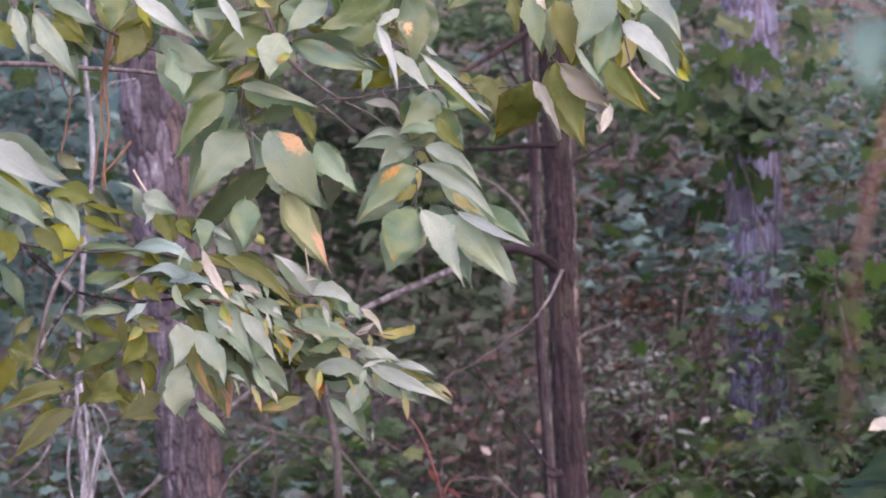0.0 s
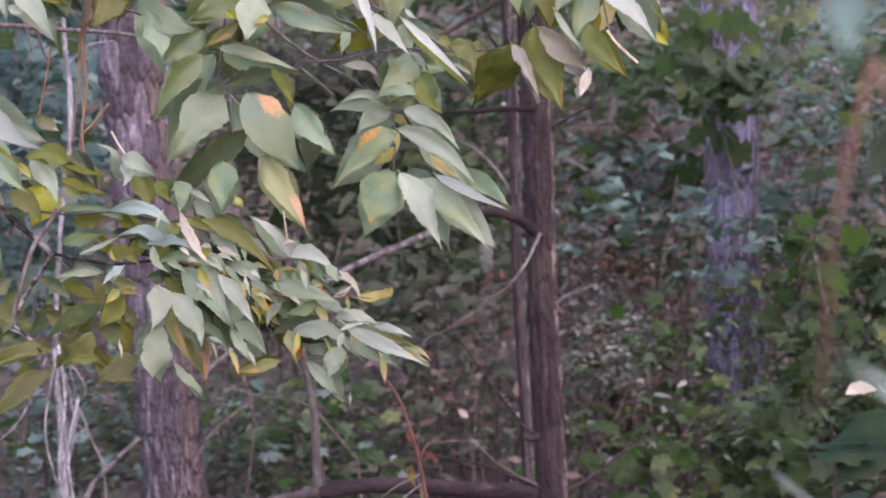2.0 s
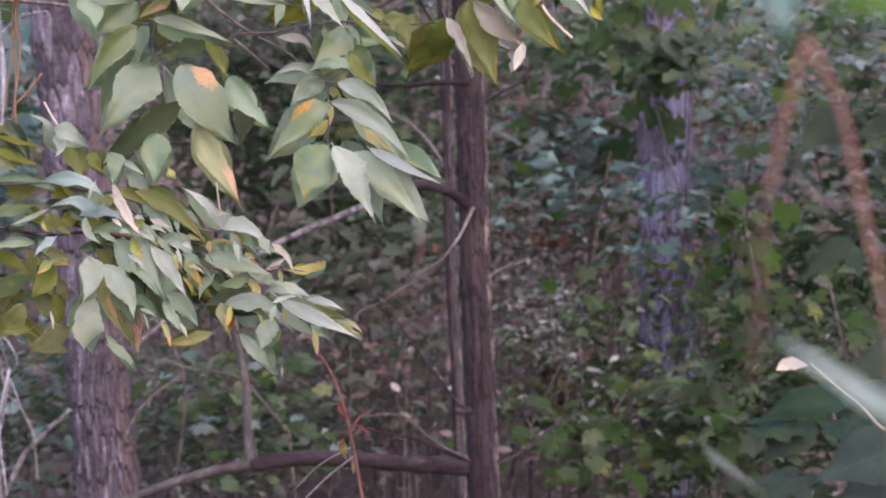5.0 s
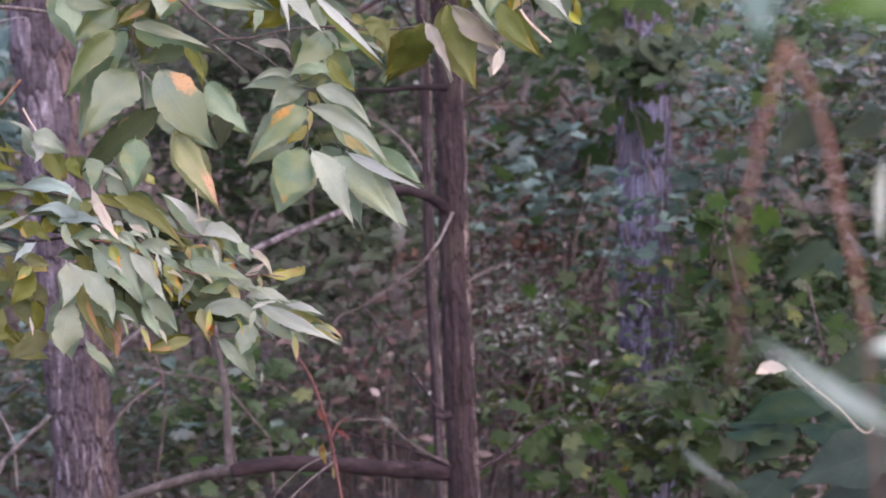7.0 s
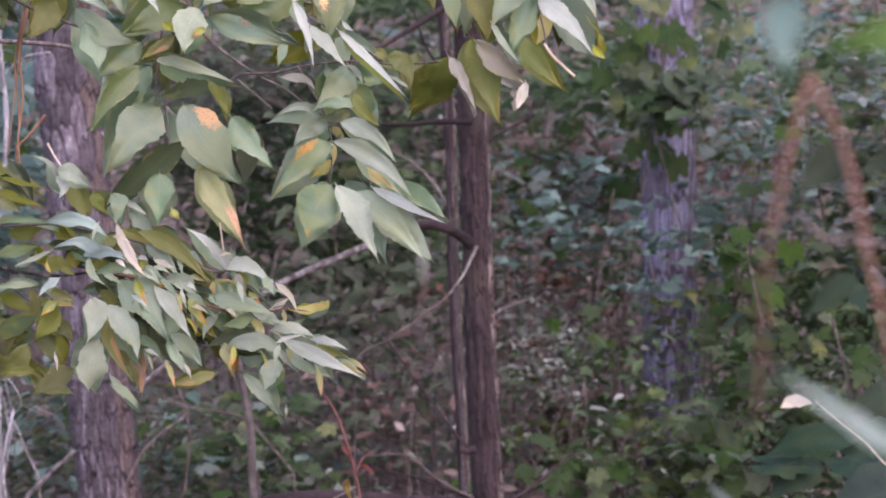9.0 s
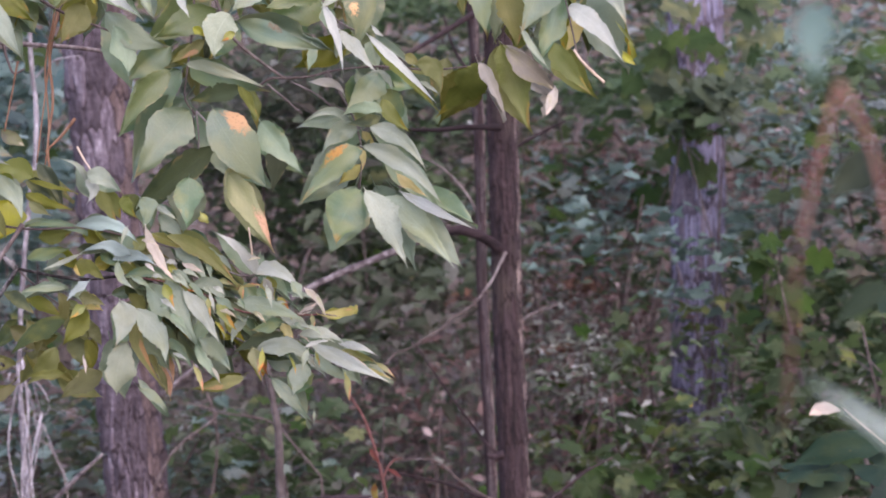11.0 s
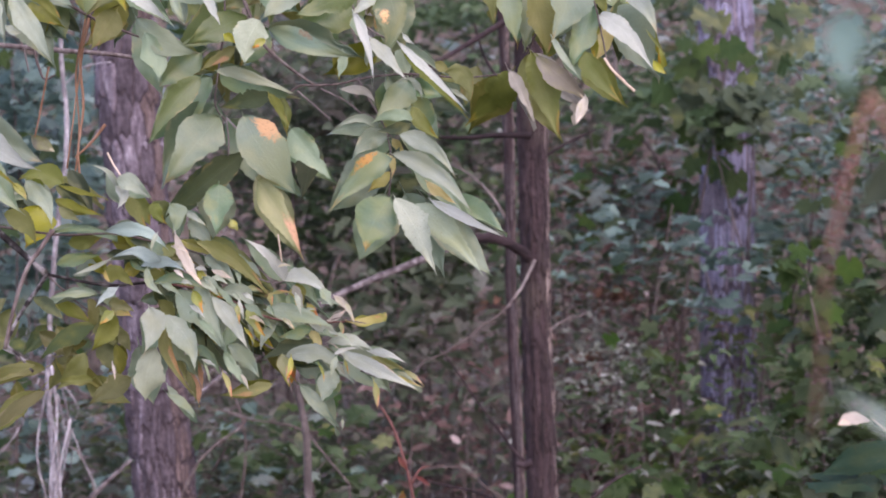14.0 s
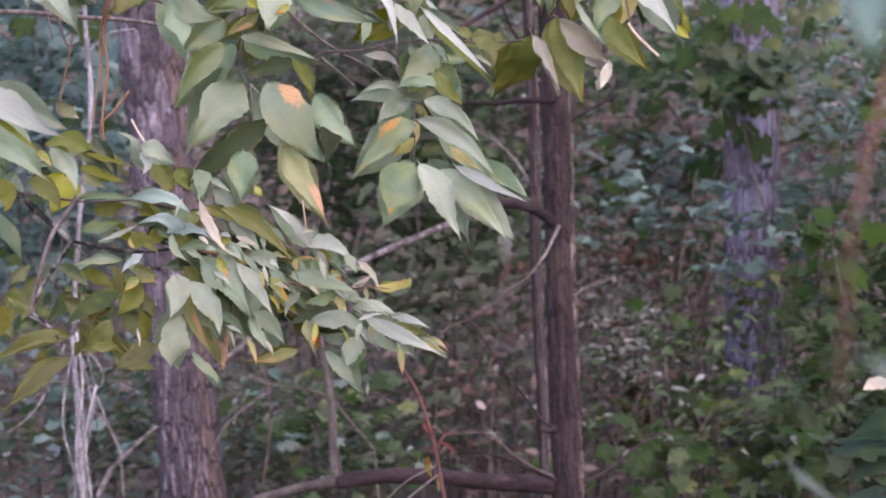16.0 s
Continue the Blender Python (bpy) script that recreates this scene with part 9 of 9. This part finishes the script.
shrub("low_shrub", "few pale bluish leaves low on the bank", (-0.51, 10.00), (-0.513, 10.000, 0.898), (0.04, 0.50, 0.05), 14, 0.064, FOL_BLUE, MAPLE, 436, 5)
shrub("dead_sprig", "few rust-brown dead leaves on a twig", (0.69, 11.80), (0.689, 11.800, 1.339), (0.07, 0.50, 0.05), 16, 0.085, FOL_RUST, OVAL, 443, 5)
shrub("dead_sprig", "few rust-brown dead leaves low on a twig", (0.27, 11.00), (0.268, 11.000, 1.353), (0.04, 0.50, 0.04), 9, 0.07, FOL_RUST, OVAL, 450, 4)
shrub("dead_sprig", "rust-brown dead leaves beside the far pine", (1.10, 11.30), (1.099, 11.300, 1.889), (0.03, 0.50, 0.02), 5, 0.06, FOL_RUST, OVAL, 457, 3)
shrub("dead_sprig", "yellow and rust dead leaves on the bank", (0.64, 12.60), (0.636, 12.600, 1.868), (0.14, 0.50, 0.11), 26, 0.06, FOL_RUST, OVAL, 464, 12)
shrub("understorey_tree", "dim green leaves behind the bent limb", (0.03, 12.20), (0.032, 12.200, 1.535), (0.37, 0.50, 0.24), 416, 0.068, FOL_DIM, OVAL, 471, 40, tilt=0.42)
shrub("understorey_tree", "dim green leaves low behind the branch", (-0.14, 12.00), (-0.143, 12.000, 1.479), (0.41, 0.50, 0.26), 416, 0.064, FOL_DARK, OVAL, 478, 40, tilt=0.42)
shrub("low_shrub", "fine green seedlings among the maples", (1.31, 12.50), (1.307, 12.500, 0.917), (0.74, 0.50, 0.38), 800, 0.045, FOL_DARK, OVAL, 485, 90, tilt=0.55)
shrub("understorey_tree", "far mixed green saplings up the bank", (0.39, 17.00), (0.392, 17.000, 2.471), (1.22, 1.20, 0.34), 994, 0.077, FOL_MIX, OVAL, 492, 40)
shrub("understorey_tree", "far bluish saplings up the bank", (2.25, 16.00), (2.247, 16.000, 2.050), (0.86, 1.20, 0.49), 682, 0.065, FOL_BLUE, MAPLE, 499, 40)
shrub("understorey_tree", "far bluish leaves at the top of the bank", (1.79, 14.00), (1.787, 14.000, 2.479), (0.55, 0.50, 0.23), 230, 0.063, FOL_BLUE, MAPLE, 506, 40)
shrub("understorey_tree", "far yellowing leaves at the top of the bank", (2.22, 13.60), (2.219, 13.600, 2.335), (0.39, 0.50, 0.29), 340, 0.063, FOL_MIX, MAPLE, 513, 30)
shrub("understorey_tree", "far dark saplings up the bank", (-1.84, 15.00), (-1.835, 15.000, 1.737), (0.62, 1.20, 0.62), 1138, 0.077, FOL_MIX, OVAL, 520, 40)

shrub("dead_sprig", "withered dark red-brown leaves on a thin twig", (0.64, 10.9), (0.64, 10.9, 0.898), (0.027, 0.08, 0.043), 16, 0.05, FOL_DEAD, OVAL, 700, 5, tilt=0.8)
shrub("dead_sprig", "withered dark red-brown leaves on a thin twig", (0.57, 10.9), (0.572, 10.9, 0.753), (0.020, 0.08, 0.027), 9, 0.05, FOL_DEAD, OVAL, 701, 5, tilt=0.8)
shrub("dead_sprig", "withered dark red-brown leaves on a thin twig", (0.26, 10.9), (0.259, 10.9, 1.342), (0.016, 0.08, 0.027), 9, 0.05, FOL_DEAD, OVAL, 702, 5, tilt=0.8)
shrub("dead_sprig", "withered dark red-brown leaves on a thin twig", (0.66, 10.9), (0.662, 10.9, 1.387), (0.078, 0.08, 0.027), 20, 0.05, FOL_RUST, OVAL, 703, 5, tilt=0.8)
shrub("dead_sprig", "withered dark red-brown leaves on a thin twig", (0.55, 10.9), (0.547, 10.9, 1.156), (0.059, 0.08, 0.039), 16, 0.05, FOL_RUST, OVAL, 704, 5, tilt=0.8)

shrub("low_shrub", "fine mixed seedlings on the open bank", (0.78, 11.7), (0.776, 11.7, 1.411), (0.25, 0.4, 0.11), 300, 0.042, FOL_MIX, OVAL, 720, 60, tilt=0.55)
shrub("low_shrub", "fine dark green seedlings on the open bank", (0.88, 11.5), (0.876, 11.5, 1.391), (0.25, 0.4, 0.11), 260, 0.040, FOL_DARK, OVAL, 721, 50, tilt=0.42)
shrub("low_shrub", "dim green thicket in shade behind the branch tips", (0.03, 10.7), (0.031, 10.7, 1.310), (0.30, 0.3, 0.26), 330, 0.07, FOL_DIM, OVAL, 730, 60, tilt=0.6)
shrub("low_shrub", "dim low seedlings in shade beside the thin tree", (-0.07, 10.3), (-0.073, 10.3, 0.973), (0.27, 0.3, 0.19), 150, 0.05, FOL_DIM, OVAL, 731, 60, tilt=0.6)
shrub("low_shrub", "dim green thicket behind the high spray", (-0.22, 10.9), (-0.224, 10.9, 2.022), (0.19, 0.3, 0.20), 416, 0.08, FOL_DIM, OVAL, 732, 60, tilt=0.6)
shrub("low_shrub", "withered mauve-brown brush leaves on the open bank", (0.81, 11.9), (0.809, 11.9, 1.696), (0.31, 0.4, 0.19), 620, 0.042, FOL_MAUVE, OVAL, 740, 90, tilt=0.55)
shrub("low_shrub", "withered mauve-brown undergrowth beside the dark tree", (0.72, 11.4), (0.720, 11.4, 1.294), (0.28, 0.4, 0.20), 520, 0.04, FOL_MAUVE, OVAL, 741, 110, tilt=0.55)
shrub("low_shrub", "withered reddish undergrowth low on the bank", (0.70, 10.9), (0.702, 10.9, 0.797), (0.23, 0.4, 0.29), 380, 0.038, FOL_MAUVE, OVAL, 742, 100, tilt=0.55)
shrub("low_shrub", "withered brown undergrowth beside the far pine", (1.44, 11.8), (1.442, 11.8, 1.748), (0.21, 0.4, 0.20), 240, 0.042, FOL_MAUVE, OVAL, 743, 60, tilt=0.55)
shrub("low_shrub", "fine dark green foliage under the maples", (1.02, 9.9), (1.022, 9.9, 0.875), (0.33, 0.4, 0.28), 420, 0.048, FOL_DARK, OVAL, 744, 80, tilt=0.55)
shrub("low_shrub", "fine green foliage across the foot of the far pine", (1.03, 10.2), (1.027, 10.2, 1.212), (0.38, 0.4, 0.14), 45, 0.040, FOL_DARK, MAPLE, 745, 60, tilt=0.42)
# pale leaves added for small glints of light low down
shrub("low_shrub", "scattered tiny white-glinting leaves low on the bank", (0.86, 9.8), (0.861, 9.8, 0.914), (0.50, 0.4, 0.32), 110, 0.03, FOL_PALE, OVAL, 746, 80, tilt=0.55)
shrub("understorey_tree", "dark green leaves high beside the far pine", (0.79, 11.2), (0.794, 11.2, 2.071), (0.30, 0.4, 0.18), 90, 0.068, FOL_DARK, MAPLE, 747, 26, tilt=0.42)
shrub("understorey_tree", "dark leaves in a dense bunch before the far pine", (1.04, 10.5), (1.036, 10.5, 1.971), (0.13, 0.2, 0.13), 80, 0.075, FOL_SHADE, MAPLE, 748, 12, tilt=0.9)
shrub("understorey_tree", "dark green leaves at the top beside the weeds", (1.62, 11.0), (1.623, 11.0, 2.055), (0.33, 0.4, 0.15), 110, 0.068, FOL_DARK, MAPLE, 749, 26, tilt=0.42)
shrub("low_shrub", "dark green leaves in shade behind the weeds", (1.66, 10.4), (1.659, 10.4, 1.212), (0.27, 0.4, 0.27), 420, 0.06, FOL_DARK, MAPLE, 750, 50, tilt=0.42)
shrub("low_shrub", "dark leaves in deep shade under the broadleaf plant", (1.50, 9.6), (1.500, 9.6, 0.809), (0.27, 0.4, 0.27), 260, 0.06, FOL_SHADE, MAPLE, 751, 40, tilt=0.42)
shrub("small_leaved_bush", "little bush with tiny whitish leaves and thin dark twigs", (0.65, 10.4), (0.651, 10.4, 1.139), (0.11, 0.15, 0.12), 300, 0.024, FOL_GLINT, OVAL, 760, 36, bark=TWIG, stems=4, tilt=0.9)
shrub("small_leaved_bush", "few tiny whitish leaves on thin twigs low down", (0.65, 10.2), (0.653, 10.2, 0.748), (0.21, 0.15, 0.12), 120, 0.021, FOL_GLINT, OVAL, 761, 30, bark=TWIG, stems=4, tilt=0.9)
shrub("understorey_tree", "teal green leaves behind the pale sapling", (-1.20, 10.3), (-1.202, 10.3, 1.801), (0.27, 0.3, 0.33), 260, 0.065, FOL_BLUE, MAPLE, 770, 40, tilt=0.42)
shrub("low_shrub", "teal green leaves low at the wood edge", (-1.21, 10.2), (-1.211, 10.2, 0.959), (0.29, 0.3, 0.31), 240, 0.055, FOL_BLUE, MAPLE, 771, 50, tilt=0.42)
shrub("low_shrub", "grey-green seedlings beside the pine foot", (-0.57, 10.1), (-0.570, 10.1, 0.855), (0.26, 0.3, 0.18), 110, 0.055, FOL_BLUE, MAPLE, 772, 30, tilt=0.42)
shrub("low_shrub", "dark leaves low beyond the upright shoot", (-0.34, 10.0), (-0.336, 10.0, 0.845), (0.22, 0.3, 0.17), 120, 0.07, FOL_DARK, MAPLE, 773, 14, tilt=0.7)
shrub("low_shrub", "withered mauve undergrowth behind the red shoot", (0.11, 10.6), (0.114, 10.6, 0.907), (0.32, 0.3, 0.33), 420, 0.04, FOL_MAUVE, OVAL, 780, 100, tilt=0.6)
# next two scatter whitish leaves in place of glints of light
shrub("small_leaved_bush", "tiny whitish leaves added as glints through dead brush", (0.16, 10.5), (0.161, 10.5, 0.978), (0.33, 0.3, 0.29), 90, 0.017, FOL_GLINT, OVAL, 881, 50, tilt=0.5)
shrub("small_leaved_bush", "tiny whitish leaves added as glints on the open bank", (1.00, 11.2), (1.004, 11.2, 1.692), (0.60, 0.3, 0.38), 130, 0.021, FOL_GLINT, OVAL, 782, 80, tilt=0.7)
shrub("understorey_tree", "dark green leaves in shade behind the high spray", (-0.02, 11.6), (-0.024, 11.6, 1.947), (0.45, 0.3, 0.38), 380, 0.065, FOL_DARK, MAPLE, 790, 60, tilt=0.45)
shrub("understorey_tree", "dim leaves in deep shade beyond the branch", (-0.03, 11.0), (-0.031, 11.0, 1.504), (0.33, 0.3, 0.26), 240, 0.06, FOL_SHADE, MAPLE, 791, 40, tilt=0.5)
shrub("understorey_tree", "level sprays of pale bluish leaves before the far pine", (0.75, 10.4), (0.752, 10.4, 1.624), (0.37, 0.3, 0.13), 70, 0.06, FOL_BLUE, MAPLE, 800, 26, tilt=0.3)
shrub("understorey_tree", "level sprays of bluish leaves beside the weeds", (1.33, 10.8), (1.331, 10.8, 1.788), (0.22, 0.3, 0.34), 110, 0.06, FOL_BLUE, MAPLE, 801, 26, tilt=0.3)
# ---- maple saplings whose broad leaves can be told apart ----
maple_sapling("dark green maple sapling with broad lobed leaves", (1.301, 9.9, 1.088), (0.14, 0.35, 0.23), 64, 0.085, ('mg', 'mg', 'mg', 'dm'), 0.54, 901)
maple_sapling("fresh green maple spray over the far pine", (1.169, 9.8, 1.389), (0.09, 0.35, 0.07), 16, 0.105, ('mv', 'mv', 'mg'), 0.6, 902, aside=0.2)
maple_sapling("low dark maple seedlings with broad leaves", (0.786, 9.8, 0.789), (0.24, 0.35, 0.18), 62, 0.098, ('mg', 'mg', 'dm', 'mg'), 0.50, 903)
maple_sapling("thin green maple seedling on the bank", (0.809, 10.5, 1.143), (0.08, 0.35, 0.17), 34, 0.072, ('mg', 'mv', 'mg'), 0.50, 904)
maple_sapling("dark maple leaves hanging before the far pine", (1.063, 10.6, 2.083), (0.11, 0.25, 0.23), 46, 0.115, ('mg', 'dm', 'mg'), 0.9, 905, aside=-0.24)
maple_sapling("dark maple sapling with overlapping broad leaves", (1.446, 9.2, 1.099), (0.14, 0.35, 0.25), 46, 0.093, ('mg', 'mg', 'dm', 'bl'), 0.58, 906)
maple_sapling("pale bluish maple spray beside the far pine", (1.329, 10.6, 1.607), (0.08, 0.35, 0.22), 28, 0.095, ('mb', 'mb', 'mg'), 0.35, 907)
maple_sapling("pale bluish maple sprays lying level over the bank", (0.748, 11.2, 1.595), (0.20, 0.35, 0.16), 60, 0.1, ('mb', 'mb', 'mg'), 0.3, 908)
maple_sapling("bluish green maple sapling behind the pine", (-1.265, 10.4, 2.077), (0.18, 0.35, 0.24), 70, 0.105, ('mt', 'mt', 'mg'), 0.75, 909)
maple_sapling("dim green maple seedlings at the wood edge", (-1.163, 9.9, 1.155), (0.24, 0.35, 0.29), 50, 0.085, ('mg', 'dm', 'mg'), 0.43, 910)
maple_sapling("dim green seedlings below the crooked limb", (-0.350, 9.7, 0.921), (0.32, 0.35, 0.19), 69, 0.072, ('mg', 'mb', 'dm', 'mg'), 0.43, 911)
maple_sapling("shaded maple crown behind the branch", (-0.004, 11.4, 1.940), (0.30, 0.35, 0.33), 46, 0.12, ('dm', 'mg', 'dm'), 0.6, 912)
maple_sapling("dark maple leaves high on the bank", (0.734, 11.6, 1.925), (0.23, 0.35, 0.18), 36, 0.115, ('mg', 'dm', 'mg'), 0.7, 913)
maple_sapling("yellowing green maple sapling by the weeds", (1.559, 10.2, 1.763), (0.22, 0.35, 0.20), 34, 0.085, ('mv', 'mg', 'mb'), 0.36, 914)
maple_sapling("dim green seedlings in shade behind the bent limb", (-0.028, 11.2, 1.362), (0.36, 0.35, 0.26), 46, 0.085, ('dm', 'mg', 'mg'), 0.5, 915)
maple_sapling("dark green seedlings under the weeds", (1.187, 9.6, 0.785), (0.20, 0.35, 0.18), 52, 0.093, ('mg', 'dm', 'mg'), 0.50, 916)
maple_sapling("teal green maple crown over the dead twig", (-1.212, 10.8, 2.439), (0.30, 0.35, 0.20), 60, 0.11, ('mt', 'mg', 'mt'), 0.6, 917)
maple_sapling("pale green maple seedling behind the low limb", (-1.289, 9.9, 1.534), (0.11, 0.35, 0.24), 40, 0.095, ('mb', 'mt', 'mg'), 0.6, 918)
maple_sapling("dim maple crown above the high spray", (-0.474, 11.2, 2.446), (0.45, 0.35, 0.20), 70, 0.12, ('mg', 'dm', 'mt'), 0.6, 919)

# ---- pines: furrowed trunk with separate bark plates, high crown ----


def pine(name, label, foot, lean, radius, height, barks, gap, z0, z1, cell, depth, seed, crown_r, red_side=None, ridged=None, crack=0.05):
    bark = barks[0]
    rng = random.Random(seed)
    gz = ground_z(foot[0], foot[1])
    root = thing(name, (foot[0], foot[1], gz), label, "tree")

    def axis(z):
        return Vector((foot[0] + lean[0] * (z - foot[2]), foot[1] + lean[1] * (z - foot[2]), z))
    zs = [gz - 0.1, gz + 1.5, gz + 4, gz + 8, gz + height]
    trunk = stem("trunk", [axis(z) for z in zs], radius * 0.93, radius * 0.45, gap, root, sides=20, knots=0.06, per=6)
    if ridged:
        bark_section(trunk, axis, radius, z0, ridged, (0.015, 0.10), depth, [barks[0], barks[1], barks[0], barks[-1]], gap, seed + 1, step=0.005, sides=260, red_side=red_side, crack=0.12, even=1.1, rim=0.3)
        z0 = ridged - 0.004
    bark_section(trunk, axis, radius, z0, z1, cell, depth, barks, gap, seed, sides=200, red_side=red_side, crack=crack, even=0.7, rim=0.3)
    r2 = np.random.default_rng(seed)
    top = axis(gz + height)
    for i in range(7):
        b = axis(gz + height * rng.uniform(0.6, 0.95))
        e = b + Vector((rng.uniform(-1, 1), rng.uniform(-1, 1), rng.uniform(0, 0.3))) * crown_r * 0.8
        stem("limb", [b, (b + e) / 2 + Vector((0, 0, 0.2)), e], radius * 0.3, radius * 0.08, bark, root, sides=6)
    pl = clumped(r2, tuple(top - Vector((0, 0, 1.0))), (crown_r, crown_r, 1.8), 220, 40)
    part("crown", foliage_mesh("crown", pl, 0.34, NEEDLE, OVAL, seed), root, "dark green high crown")
    return root


pine("pine_tree", "pine trunk with scaly purplish grey-brown bark plates", PINE_FOOT, PINE_LEAN, PINE_R, 11.0, [PINE, PINE_FLAKE, PINE, PINE_RED], PINE_GAP, 0.55, 2.65, (0.050, 0.125), 0.17, 3, 4.0, -0.68, ridged=1.17)
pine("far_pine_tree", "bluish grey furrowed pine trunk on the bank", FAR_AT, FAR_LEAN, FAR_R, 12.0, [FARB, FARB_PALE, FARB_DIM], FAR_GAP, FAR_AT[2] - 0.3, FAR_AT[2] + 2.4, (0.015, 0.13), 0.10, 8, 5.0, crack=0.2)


def shade_tree(name, label, foot, height, radius, crown_r, seed):
    """An added, unseen tree of the wood behind, shading the bank: trunk, limbs, broad crown."""
    gz = ground_z(*foot)
    root = thing(name, (foot[0], foot[1], gz), label, "tree", "trees up the bank")
    rng = random.Random(seed)
    x, y = foot
    stem("trunk", [(x, y, gz - 0.1), (x + rng.uniform(-.1, .1), y, gz + height / 2), (x + rng.uniform(-.3, .3), y, gz + height)], radius, radius * 0.5, DARK, root, sides=12)
    for i in range(6):
        b = Vector((x, y, gz + height * rng.uniform(0.6, 0.95)))
        e = b + Vector((rng.uniform(-1, 1), rng.uniform(-1, 1), rng.uniform(0.1, 0.5))) * crown_r * 0.7
        stem("limb", [b, (b + e) / 2, e], radius * 0.35, radius * 0.1, DARK, root, sides=6)
    r2 = np.random.default_rng(seed)
    pl = clumped(r2, (x, y, gz + height), (crown_r, crown_r, 1.6), 200, 40)
    part("crown", foliage_mesh("crown", pl, 0.36, NEEDLE, OVAL, seed), root)


# four trees added out of view so that their crowns hold back sky light
shade_tree("unseen_forest_tree", "unseen tree added up the bank for its shade", (-2.9, 17.0), 9.0, 0.12, 4.5, 21)
shade_tree("unseen_forest_tree", "unseen tree added up the bank for its shade", (1.0, 22.0), 8.0, 0.13, 5.0, 22)
shade_tree("unseen_forest_tree", "unseen tree added up the bank for its shade", (4.6, 19.0), 9.0, 0.14, 4.5, 23)
shade_tree("unseen_forest_tree", "unseen tree added up the bank for its shade", (-5.0, 23.0), 8.0, 0.14, 5.0, 24)

# ---- far woods closing the top of the bank ----
r3 = np.random.default_rng(77)
fw = np.stack([r3.uniform(-14, 14, 9000), r3.uniform(22, 34, 9000), np.zeros(9000)], 1)
fw[:, 2] = [ground_z(a, b) + c for (a, b, _), c in zip(fw, np.abs(r3.normal(0.0, 1.6, 9000)))]
woods = new("far_woods", foliage_mesh("far_woods", fw, 0.20, FOL_DIM, OVAL, 78))
tagged(woods, "dim green thicket along the top of the bank", "woods", kind="stuff")
